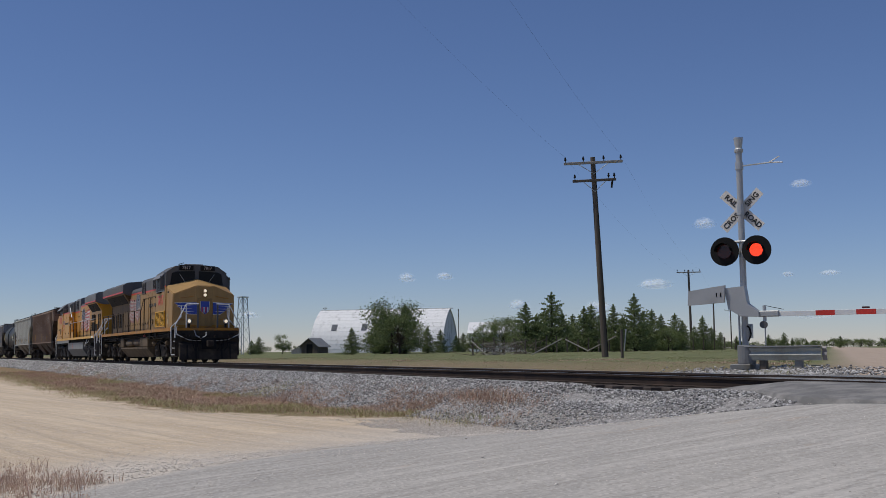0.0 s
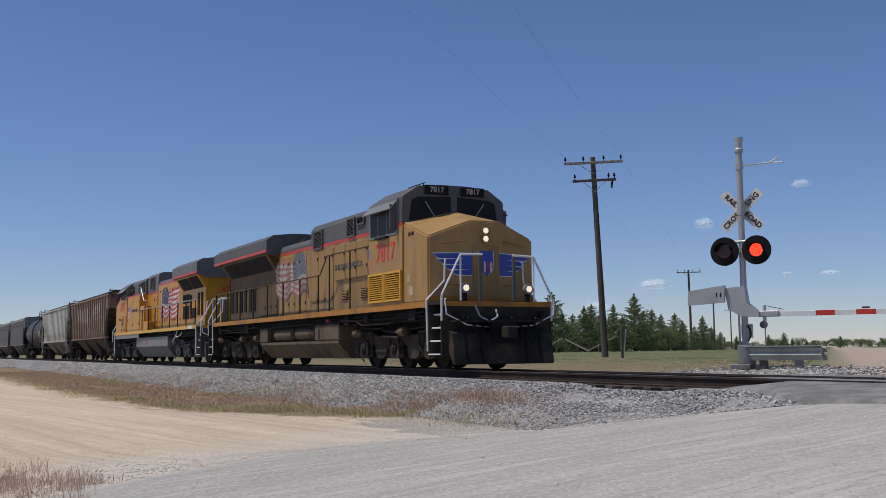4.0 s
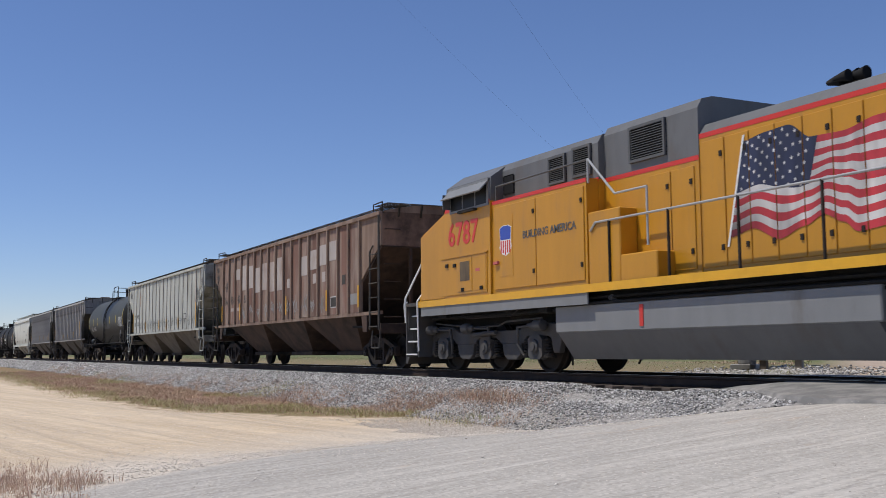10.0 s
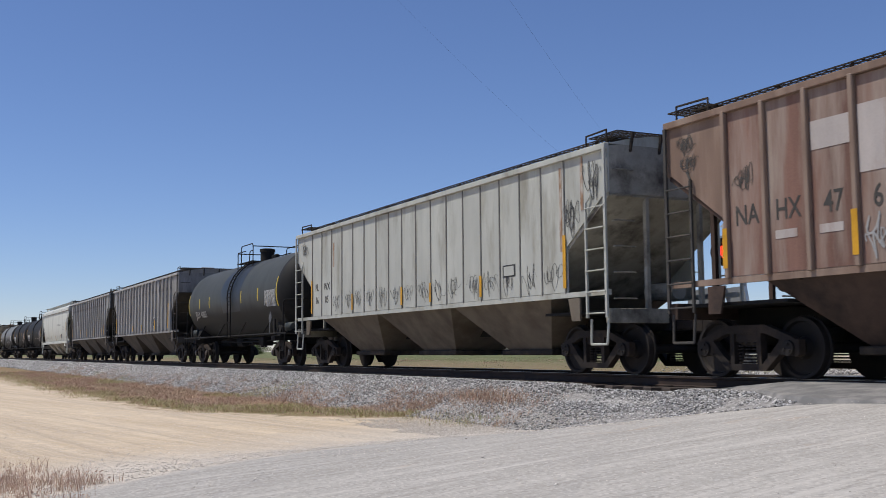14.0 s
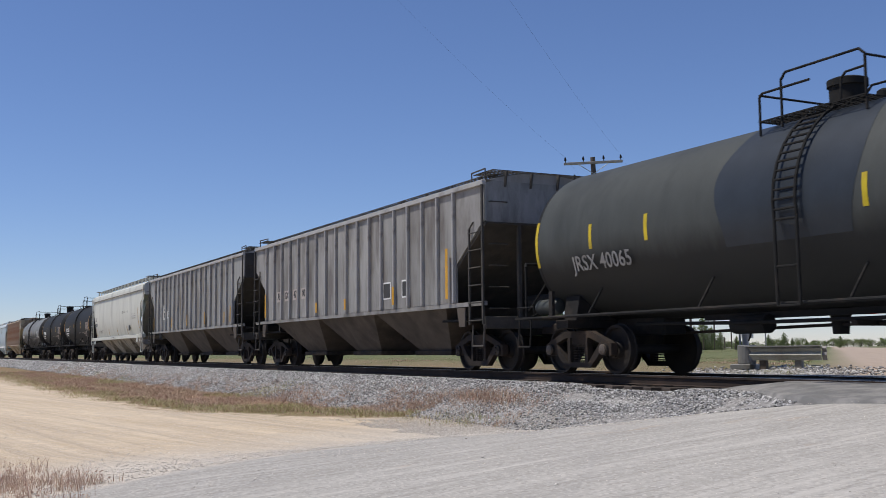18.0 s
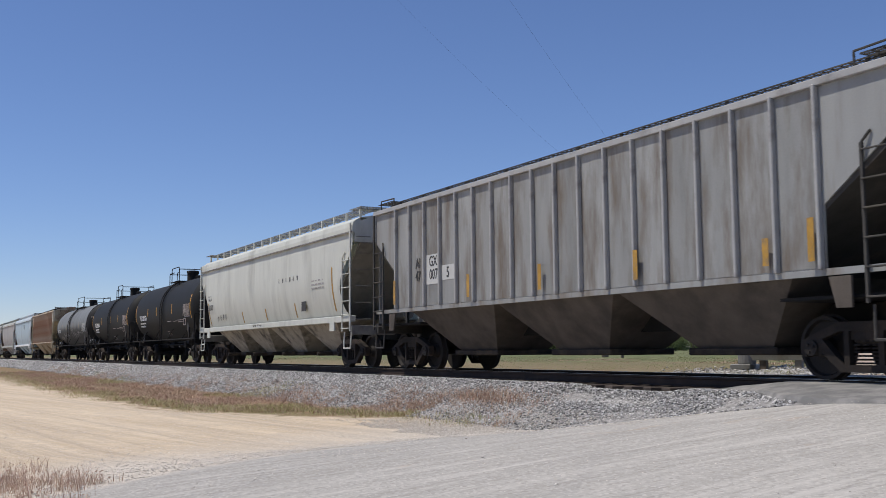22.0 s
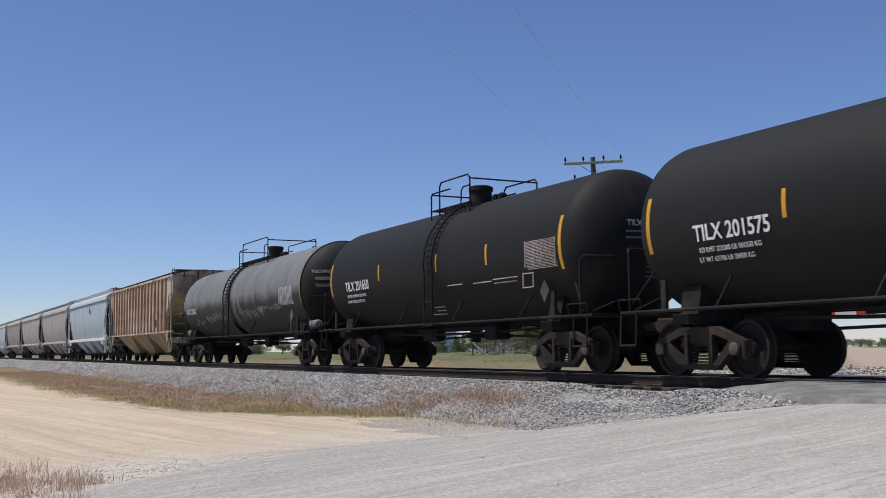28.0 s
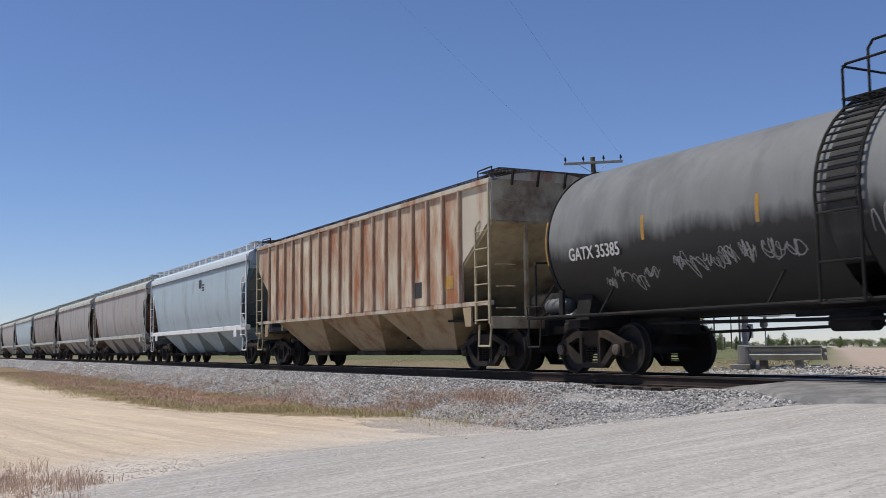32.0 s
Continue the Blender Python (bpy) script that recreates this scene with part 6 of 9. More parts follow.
    part("rear_light", box(BM(), x0 - 0.02, x0 + 0.10, -0.12, 0.12, ztp - 0.05, ztp + 0.22, 0.02), M["black"], car)
    for z in (0.02, 0.15):
        part("lens", cyl(BM(), (x0 - 0.03, 0, ztp + z), (x0 - 0.02, 0, ztp + z), 0.05, 14), M["alu"], car)
    part("rear_wall", box(BM(), bx - 0.01, bx + 0.02, -1.05, 1.05, 1.625, zb), p.get("rear", Y), car)
    part("roof_stack", box(BM(), x1 + 0.3, x1 + 1.1, -0.5, 0.5, p["hood"][-2][4] - 0.02, p["hood"][-2][4] + 0.16, 0.03), M["black"], car)
    part("roof_hatch", box(BM(), x1 + 2.0, x1 + 2.8, -0.35, 0.35, p["hood"][-2][4] - 0.02, p["hood"][-2][4] + 0.10, 0.03), M["black"], car)
    # railings
    for s in (-1, 1):
        path = [(x, s * 1.46, z) for x, z in p["rail"]]
        r = part("handrail", rod(BM(), path, 0.021, 8), p["rail_mat"], car)
        for x, z in p["posts"]:
            part("stanchion", cyl(BM(), (x, s * 1.46, 1.56), (x, s * 1.46, z), 0.024, 8), M["rust"], r)
    # steps, pilots and end rails at all corners
    for e in (-1, 1):
        for s in (-1, 1):
            sw = BM()
            for k in range(4):
                z = 0.36 + 0.31 * k
                yo = 1.52 - 0.05 * k
                box(sw, e * 10.08 - 0.30, e * 10.08 + 0.30, *sorted((s * (yo - 0.25), s * yo)), z, z + 0.035)
            steps = part("step_treads", sw, M["white"], car, "white-edged steps")
            pl = BM()
            for k in (-1, 1):
                x = e * 10.08 + k * 0.33
                prism(pl, [(s * 1.50, 0.32), (s * 1.50, 1.54), (s * 0.95, 1.54), (s * 1.15, 0.32)], x - 0.02, x + 0.02)
            box(pl, e * 10.08 - 0.31, e * 10.08 + 0.31, *sorted((s * 1.0, s * 1.03)), 0.35, 1.54)
            part("step_well", pl, FR, car)
            ro = rod(BM(), [(e * 9.72, s * 1.50, 0.45), (e * 9.72, s * 1.53, 1.65), (e * 9.82, s * 1.10, 2.12), (e * 9.82, s * 1.08, 2.62), (e * 9.74, s * 1.02, 2.66)], 0.024, 8)
            part("corner_rail", ro, M["white"], car)
            ro = rod(BM(), [(e * 10.44, s * 1.50, 1.15), (e * 10.46, s * 1.50, 1.75), (e * 10.46, s * 1.0, 2.70), (e * 10.46, s * 0.42, 2.72)], 0.026, 8)
            rod(ro, [(e * 10.46, s * 1.0, 2.70), (e * 10.46, s * 1.0, 1.62)], 0.024, 6)
            part("end_rail", ro, M["white"], car)
            part("end_gate", box(BM(), e * 10.44 - 0.02, e * 10.44 + 0.02, *sorted((s * 0.42, s * 0.50)), 1.62, 2.72), M["loco_grey"], car)
            part("uncoupling_lever", rod(BM(), [(e * 10.50, s * 0.2, 1.0), (e * 10.60, s * 0.9, 1.05), (e * 10.60, s * 1.45, 1.30), (e * 10.58, s * 1.48, 1.62), (e * 10.50, s * 1.42, 1.66)], 0.016), M["white"], car)
        part("deck_edge", box(BM(), *sorted((e * 10.46, e * 10.475)), -1.47, 1.47, 1.49, 1.61), p["edge"], car)
        part("end_plate", box(BM(), *sorted((e * 10.36, e * 10.46)), -1.46, 1.46, 0.95, 1.60), FR, car)
        part("mu_hose", rod(BM(), [(e * 10.47, -0.62, 1.50), (e * 10.62, -0.58, 1.25), (e * 10.66, -0.35, 1.12), (e * 10.64, -0.12, 1.25), (e * 10.48, -0.08, 1.42)], 0.022, 8), M["alu"], car, "pale looped hose")
        for y in (-1.15, 1.15):
            part("mu_socket", cyl(BM(), (e * 10.46, y, 1.32), (e * 10.56, y, 1.32), 0.07, 12), M["black"], car)
        for y in (-0.98, -0.86, 0.32, 0.98):
            part("air_cock", cyl(BM(), (e * 10.46, y, 1.24), (e * 10.60, y, 1.20), 0.028, 8), M["rust"], car)
        part("pilot", prism(BM(), [(e * 10.40, 1.0), (e * 10.66, 0.85), (e * 10.78, 0.16), (e * 10.70, 0.14), (e * 10.34, 0.60)], -1.34, 1.34, "y"), FR, car)
        part("pilot_notch", box(BM(), *sorted((e * 10.60, e * 10.735)), -0.34, 0.34, 0.62, 1.12), M["void"], car)
        for y in (-1.0, -0.6, 0.6, 1.0):
            part("pilot_rib", prism(BM(), [(e * 10.64, 0.84), (e * 10.70, 0.84), (e * 10.80, 0.18), (e * 10.74, 0.18)], y - 0.03, y + 0.03, "y"), M["black"], car)
        part("pilot_step", box(BM(), *sorted((e * 10.46, e * 10.72)), -1.3, 1.3, 1.12, 1.16), FR, car)
        coupler(car, e * 10.34, e)
        for y in (-0.75, -0.55, 0.5, 0.7, 0.9):
            part("air_hose", rod(BM(), [(e * 10.46, y, 1.15), (e * 10.68, y, 1.02), (e * 10.74, y * 0.95, 0.72), (e * 10.70, y * 0.8, 0.55)], 0.026, 6), M["black"], car)
        loco_truck(car, e * 7.07, p["flip"], FR)
    return car


# ---- the train ----
JOINTS = [-47.7, -69.84, -92.05, -110.2, -128.3, -143.1, -161.05, -179.05, -197.4, -211.9, -226.75, -244.75, -263.05, -280.4,
          -298.8, -317.2, -335.6, -354.0, -372.4, -390.8]
TRAIN = []


def couple(car, i, turn=0):
    TRAIN.append((car, (JOINTS[i] + JOINTS[i + 1]) / 2, turn))
    return car


L1 = loco("diesel_locomotive", "weathered yellow and grey diesel locomotive, headlights lit, flag on side", dict(
    yellow=M["yellow"], grey=M["loco_grey"], frame=M["frame_brown"], edge=M["edge"], frame_light=M["loco_grey_light"], number="7817", lit=True, flip=1, nose=M["yellow_nose"],
    rear=M["yellow_grime_shade"], cab_rear=6.22, cab_top=4.70, rail_mat=M["yellow_grime_shade"], grille_mat=M["grille"],
    hood=[(0.65, 6.22, 1.12, 3.72, 4.47), (-2.85, 0.65, 1.02, 3.80, 4.14), (-8.95, -2.85, 1.02, 3.78, 3.78)],
    doors=[(-2.75, 0.55, 1.02, 1.75, 3.66, 6), (0.75, 2.65, 1.12, 1.75, 3.58, 3), (-4.9, -2.95, 1.02, 1.75, 3.1, 3), (2.75, 6.15, 1.12, 2.55, 3.58, 4)],
    wing=(-9.66, -2.80, 3.84, 4.33), screens=3, slot_y=1.02,
    slots=[(-8.75 + i * 0.60, -8.75 + i * 0.60 + (0.24 if i % 2 else 0.34), 1.98, 2.88 - 0.06 * (i % 3)) for i in range(6)],
    dark=[(0.95, 1.72, 3.62, 4.22, 1.118), (3.76, 4.36, 3.74, 4.30, 1.118), (4.50, 5.05, 4.02, 4.28, 1.118)],
    grilles=[(6.24, 7.22, 1.72, 2.48, 1.50, 13), (7.28, 8.30, 1.72, 2.48, 1.50, 13), (3.35, 3.80, 1.95, 2.22, 1.12, 5), (4.75, 5.25, 1.95, 2.22, 1.12, 5)],
    rail=[(-9.62, 2.74), (2.35, 2.74), (2.95, 3.28), (6.20, 3.28)],
    posts=[(-9.4 + i * 1.66, 2.74) for i in range(8)] + [(3.15, 3.28), (4.75, 3.28)]))
couple(L1, 0)
part("fuel_tank", prism(BM(), [(-1.36, 0.785), (1.36, 0.785), (1.36, 0.70), (0.95, 0.26), (-0.95, 0.26), (-1.36, 0.70)], -3.82, 3.62), M["tank_brown"], L1)
part("tank_upper", box(BM(), -3.88, 3.6, -0.75, 0.75, 0.78, 1.30), M["tank_brown"], L1)
for s in (-1, 1):
    part("tank_box", box(BM(), -3.90, -3.02, *sorted((s * 0.76, s * 1.38)), 0.79, 1.28, 0.03), M["tank_brown"], L1)
    part("tank_box", box(BM(), 1.68, 3.66, *sorted((s * 0.76, s * 1.38)), 0.79, 1.26, 0.03), M["tank_brown"], L1)
    for a, b in ((-2.45, -0.72), (-0.30, 1.50)):
        bm = lathe(BM(), [(a, 0.03), (a + 0.03, 0.15), (a + 0.09, 0.19), (b - 0.09, 0.19), (b - 0.03, 0.15), (b, 0.03)], 18, "x")
        o = part("air_reservoir", bm, M["tank_brown"], L1, smooth=True)
        o.matrix_basis = pose(0, s * 1.16, 1.02)
    part("sight_glass", box(BM(), 2.05, 2.12, *sorted((s * 1.38, s * 1.395)), 0.85, 1.15), M["rust"], L1)
    part("fuel_filler", cyl(BM(), (2.75, s * 1.25, 1.26), (2.75, s * 1.38, 1.40), 0.06, 10), M["pink"], L1, "faded pink filler cap")
    letters("7817", 0.66, M["red"], L1, 7.28, s * 1.506, 2.98, s, 0.012, 0.92)
    letters("BUILDING AMERICA", 0.235, M["loco_grey"], L1, 3.85, s * 1.148, 2.93, s, 0.004, 1.0)
    shield(L1, 5.55, 2.96, 0.50, 0.70, s * 1.146, s, M["patch_pale"])
    flag(L1, 0.05 if s < 0 else -2.9, -2.95 if s < 0 else 0.10, 2.32, 3.62, s * 1.052, s, 0.30, 0.95, [-2.75 + 0.55 * i for i in range(7)])
    part("small_plate", box(BM(), 8.52, 8.68, *sorted((s * 1.46, s * 1.472)), 2.14, 2.34), M["h_rusty_end"], L1)
    part("small_plate", box(BM(), 8.62, 8.85, *sorted((s * 1.46, s * 1.470)), 1.82, 2.05), M["h_rusty_end"], L1)
    part("nose_vent", box(BM(), 8.62, 8.72, *sorted((s * 1.46, s * 1.475)), 3.30, 3.38), M["void"], L1)
    part("nose_vent", box(BM(), 8.80, 8.90, *sorted((s * 1.46, s * 1.475)), 3.30, 3.38), M["void"], L1)

L2 = loco("diesel_locomotive", "clean bright yellow diesel locomotive, unlit, large flag on side", dict(
    yellow=M["yellow_clean"], grey=M["loco_grey_clean"], frame=M["frame_grey"], edge=M["edge_bright"], frame_light=M["loco_grey_light"], number="6787", lit=False, flip=-1,
    inset=0.22, sill_z=3.60, cab_rear=6.20, cab_top=4.52, rail_mat=M["alu"], grille_mat=M["yellow_clean"],
    hood=[(2.72, 6.20, 1.45, 3.60, 3.60), (2.70, 6.20, 1.18, 3.60, 4.50), (0.10, 2.70, 1.05, 3.58, 4.62), (-4.90, 0.10, 1.03, 3.92, 4.17), (-9.42, -4.90, 1.05, 3.75, 3.75)],
    doors=[(-4.85, 0.05, 1.03, 1.75, 3.80, 9), (0.2, 1.4, 1.05, 1.75, 3.45, 2), (2.78, 6.1, 1.45, 1.72, 3.46, 2)],
    wing=(-9.64, -5.02, 3.80, 4.33), screens=2, slot_y=1.05,
    slots=[(-9.05, -8.75, 2.1, 3.1), (-8.45, -8.15, 2.1, 3.1), (-7.85, -7.15, 2.0, 2.45), (-7.0, -6.75, 2.0, 3.05), (-6.55, -6.05, 2.0, 2.6), (-6.55, -6.05, 2.72, 3.12), (-5.9, -5.4, 2.0, 2.6), (-5.9, -5.4, 2.72, 3.12)],
    dark=[(0.9, 1.9, 3.75, 4.40, 1.045), (2.9, 3.5, 3.72, 4.30, 1.175), (3.75, 4.35, 3.70, 4.26, 1.175)],
    grilles=[],
    rail=[(-9.55, 2.74), (2.45, 2.74), (2.6, 2.60)],
    posts=[(-9.3 + i * 1.62, 2.74) for i in range(8)]))
couple(L2, 1, 180)
part("fuel_tank", prism(BM(), [(-1.345, 0.78), (1.345, 0.78), (0.98, 0.28), (-0.98, 0.28)], -3.56, 3.90), M["loco_grey_clean"], L2)
part("tank_side", box(BM(), -3.62, 3.96, -1.36, 1.36, 0.781, 1.28, 0.02), M["loco_grey_light"], L2)
for s in (-1, 1):
    part("sight_glass", box(BM(), 1.25, 1.35, *sorted((s * 1.36, s * 1.375)), 0.85, 1.22), M["red"], L2)
    part("fuel_filler", cyl(BM(), (2.2, s * 1.22, 1.28), (2.2, s * 1.34, 1.40), 0.06, 10), M["loco_grey"], L2)
    letters("6787", 0.72, M["red"], L2, 7.42, s * 1.506, 3.04, s, 0.012, 0.98)
    letters("BUILDING AMERICA", 0.215, M["loco_grey"], L2, 3.98, s * 1.478, 2.76, s, 0.004, 0.98)
    shield(L2, 5.60, 2.72, 0.48, 0.64, s * 1.476, s)
    flag(L2, -0.75 if s > 0 else -4.4, -4.35 if s > 0 else -0.8, 2.18, 3.64, s * 1.062, s, 0.34, 0.05, [-4.85 + 4.9 / 9 * i for i in range(10)])
    part("red_line", box(BM(), 2.72, 6.20, *sorted((s * 1.45, s * 1.457)), 3.53, 3.605), M["red"], L2)
    part("cab_skirt", box(BM(), 6.33, 8.45, *sorted((s * 1.50, s * 1.518)), 1.70, 2.54, 0.006), M["yellow_clean"], L2)
    part("rear_cab_window", box(BM(), 5.70, 6.12, *sorted((s * 1.175, s * 1.20)), 3.74, 4.16, 0.03), M["void"], L2, "dark rear side window of the cab")
    part("skirt_ledge", box(BM(), 6.30, 8.47, *sorted((s * 1.50, s * 1.535)), 2.54, 2.58), M["yellow_clean"], L2)
    part("mesh_door", box(BM(), 6.98, 7.64, *sorted((s * 1.518, s * 1.53)), 1.76, 2.50, 0.006), M["yellow_clean"], L2)
    part("mesh_window", box(BM(), 7.08, 7.52, *sorted((s * 1.53, s * 1.534)), 1.99, 2.42), M["tank_brown"], L2, "brown wire mesh")
    part("skirt_panel", box(BM(), 6.36, 6.92, *sorted((s * 1.518, s * 1.526)), 1.76, 2.48, 0.006), M["yellow_clean"], L2)
    for dx, dz in ((6.55, 1.80), (7.40, 1.80), (7.78, 2.36), (8.15, 2.38)):
        part("latch", box(BM(), dx - 0.06, dx + 0.06, *sorted((s * 1.52, s * 1.545)), dz - 0.04, dz + 0.04), M["void"], L2)
    for dx, dz in ((6.72, 2.2), (5.95, 2.28)):
        part("warning_label", box(BM(), dx - 0.09, dx + 0.09, *sorted((s * 1.475, s * 1.530)), dz - 0.03, dz + 0.03), M["pink"], L2)
    part("hood_hatch", box(BM(), 5.32, 5.90, *sorted((s * 1.472, s * 1.478)), 1.98, 3.25), M["yellow_clean"], L2)
    part("step_block", box(BM(), 1.75, 2.70, *sorted((s * 1.05, s * 1.44)), 1.625, 2.95, 0.02), M["yellow_clean"], L2)
    part("step_block", box(BM(), 0.75, 1.75, *sorted((s * 1.05, s * 1.44)), 1.625, 2.10, 0.02), M["yellow_clean"], L2)
    part("handrail", rod(BM(), [(2.7, s * 1.42, 3.5), (2.7, s * 1.42, 3.95), (1.9, s * 1.42, 3.20), (1.0, s * 1.42, 3.20), (1.0, s * 1.42, 2.2)], 0.022, 8), M["alu"], L2)
    part("handrail", rod(BM(), [(6.1, s * 1.40, 3.46), (6.1, s * 1.40, 3.92), (2.7, s * 1.40, 3.95)], 0.02, 8), M["loco_grey"], L2)
    part("label_plate", box(BM(), -8.95, -8.25, *sorted((s * 1.512, s * 1.518)), 1.50, 1.63), M["white"], L2)
    part("under_panel", box(BM(), 2.7, 9.6, *sorted((s * 1.46, s * 1.49)), 1.28, 1.49), M["loco_grey_light"], L2)
    part("deck_light", box(BM(), -6.9, -6.75, *sorted((s * 1.05, s * 1.075)), 2.75, 2.95, 0.01), M["galv"], L2)
    part("hose", rod(BM(), [(-5.75, s * 1.40, 1.46), (-5.75, s * 1.45, 1.28), (-5.60, s * 1.46, 1.20), (-5.3, s * 1.46, 1.06), (-5.1, s * 1.44, 0.98)], 0.024, 8), M["white"], L2, "white braided hose")
    part("hose", rod(BM(), [(-5.62, s * 1.46, 1.24), (-6.1, s * 1.46, 1.17), (-6.6, s * 1.45, 1.26), (-6.75, s * 1.42, 1.40)], 0.020, 8), M["white"], L2, "white braided hose")

part("exhaust_stack", prism(BM(), [(-3.95, 4.14), (-3.25, 4.14), (-3.32, 4.42), (-3.95, 4.42)], -0.45, 0.45, "y"), M["galv"], L2, "pale exhaust stack with a dark rim")
part("stack_rim", box(BM(), -4.0, -3.22, -0.5, 0.5, 4.42, 4.62, 0.02), M["loco_grey"], L2)
for dx, dy, r_ in ((0, 0.10, 0.10), (0.22, 0.0, 0.12), (0.44, 0.10, 0.10), (0.22, 0.22, 0.09)):
    part("air_horn", lathe(BM(), [(-2.78 + dx - 0.02, r_), (-2.78 + dx + 0.10, r_ * 0.75), (-2.78 + dx + 0.26, r_ * 0.35)], 14, "x"), M["black"], L2, smooth=True).matrix_basis = pose(0, dy + 0.35, 4.30 + r_ * 0.5)
part("horn_bracket", box(BM(), -2.7, -2.4, 0.32, 0.50, 4.15, 4.26), M["black"], L2)

me = text_mesh("6787", 0.34, 0.008)
me.materials.append(M["red"])
o = new("lettering", me)
o.parent, o.matrix_basis = L2, pose(-9.445, 0, 3.2, 90, 0, -90)
RND = random.Random(7)
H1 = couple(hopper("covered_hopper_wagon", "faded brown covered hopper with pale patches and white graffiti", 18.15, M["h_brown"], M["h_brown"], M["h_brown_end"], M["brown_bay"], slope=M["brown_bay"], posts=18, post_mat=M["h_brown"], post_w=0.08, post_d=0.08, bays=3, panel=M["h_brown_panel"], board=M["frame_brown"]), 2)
px = [lerp(-6.87, 6.87, i / 17) for i in range(18)]
# bay: upper and lower edge of its pale painted-out panel
PALE = {2: (3.55, 3.15), 3: (3.62, 2.72), 4: (3.55, 2.75), 5: (3.42, 2.55), 6: (3.52, 2.60), 7: (3.50, 2.50), 8: (3.58, 2.50), 11: (3.42, 2.82), 12: (3.54, 2.95), 13: (3.62, 3.02), 14: (3.66, 3.10)}
for i in range(17):
    a, b = px[i] + 0.05, px[i + 1] - 0.05
    if i in PALE:
        patch(H1, a, b, PALE[i][1], PALE[i][0], M["patch_pale"])
    if i in (9, 12, 13):
        patch(H1, a + 0.22, b - 0.22, 2.52, 2.82, M["patch_pale"])
    if i in (1, 2):
        patch(H1, a + 0.1, b - 0.2, 2.0, 2.12, M["patch_pale"])
    if i == 14:
        patch(H1, a + 0.1, b - 0.08, 1.72, 2.05, M["patch_white"])
        patch(H1, a + 0.13, b - 0.11, 1.75, 2.02, M["soot"], -1.511, "data_plate")
    if i == 15:
        patch(H1, a + 0.2, b - 0.25, 2.35, 2.62, M["soot"], -1.506, "data_plate")
    if i == 16:
        patch(H1, a + 0.02, b - 0.05, 1.75, 2.05, M["h_grey"])
    if i in (3, 4, 5, 6, 7, 8, 9, 10, 11, 12, 13):
        g = BM()
        scribble(g, RND, a + 0.02, b - 0.02, 1.60, 2.2, -1.512, 2, 0.032)
        part("graffiti", g, M["spray_white"], H1, "unreadable spray-painted scrawl")["kind"] = "stuff"
for x in (-6.87, -4.45, 0.80, 4.45, 6.87):
    patch(H1, x - 0.05, x + 0.05, 1.65, 2.25, M["marker"], -1.583, "reflective_band")

for ch, x, z in (("NA", -6.47, 2.40), ("HX", -5.66, 2.40), ("47", -4.85, 2.40), ("61", -4.04, 2.38)):
    letters(ch, 0.42, M["soot"], H1, x, -1.506, z, -1, 0.004, 0.80)
for x0, x1, z0, z1 in ((-8.0, -7.4, 3.5, 3.85), (-8.0, -7.45, 3.2, 3.5), (-6.75, -6.3, 2.75, 3.15)):
    g = BM()
    scribble(g, RND, x0, x1, z0, z1, -1.508, 4, 0.016)
    part("graffiti", g, M["soot"], H1, "unreadable spray-painted scrawl")["kind"] = "stuff"
H2 = couple(hopper("covered_hopper_wagon", "pale grey covered hopper with black graffiti along the sill", 18.1, M["h_pale"], M["h_pale"], M["h_pale_end"], M["h_pale_under"], posts=18, post_mat=M["h_seam"], post_w=0.035, post_d=0.03, panel=M["h_pale_panel"], board=M["rust"], ladder=M["h_pale"]), 3)
px = [lerp(-6.87, 6.87, i / 17) for i in range(18)]
for i in range(2, 17):
    g = BM()
    scribble(g, RND, px[i] + 0.05, px[i + 1] - 0.05, 1.60, 2.15, -1.508, 3, 0.012)
    part("graffiti", g, M["spray_dark"], H2, "unreadable spray-painted scrawl")["kind"] = "stuff"
for x, z0, z1 in ((7.05, 2.55, 3.3), (7.75, 3.1, 3.9), (-7.5, 3.3, 3.9)):
    g = BM()
    scribble(g, RND, x - 0.3, x + 0.3, z0, z1, -1.508, 4, 0.018)
    part("graffiti", g, M["spray_dark"], H2)["kind"] = "stuff"
for x in (-6.87, -3.64, -0.40, 1.21, 3.64, 6.87):
    patch(H2, x - 0.05, x + 0.05, 1.60, 2.05 if abs(x) < 6 else 2.6, M["marker"], -1.533, "reflective_band")
patch(H2, 4.55, 5.05, 1.95, 2.2, M["spray_dark"], -1.506, "data_plate")
patch(H2, 4.60, 5.00, 1.98, 2.17, M["h_pale"], -1.511, "data_plate")

for ch, x, z in (("PL", -6.47, 2.36), ("WX", -5.66, 2.36), ("16", -6.47, 1.98), ("05", -5.66, 1.98)):
    letters(ch, 0.30, M["soot"], H2, x, -1.506, z, -1, 0.003, 0.9)
for x, z0, z1 in ((7.45, 3.0, 4.0), (-5.1, 2.9, 3.6), (6.75, 2.3, 3.9)):
    patch(H2, x - 0.05, x + 0.04, z0, z1, M["rust_wash"], -1.505 if abs(x) > 7 else -1.506, "rust_streak")
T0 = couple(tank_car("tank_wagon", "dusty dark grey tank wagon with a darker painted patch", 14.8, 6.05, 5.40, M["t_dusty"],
    [(6.0, 1.0, 0.09), (3.9, 0.45, 0.09), (1.83, 0.45, 0.09), (-2.7, 0.45, 0.09), (-4.3, 0.45, 0.09), (-6.1, 0.9, 0.09)], band=M["marker_yellow"]), 4)
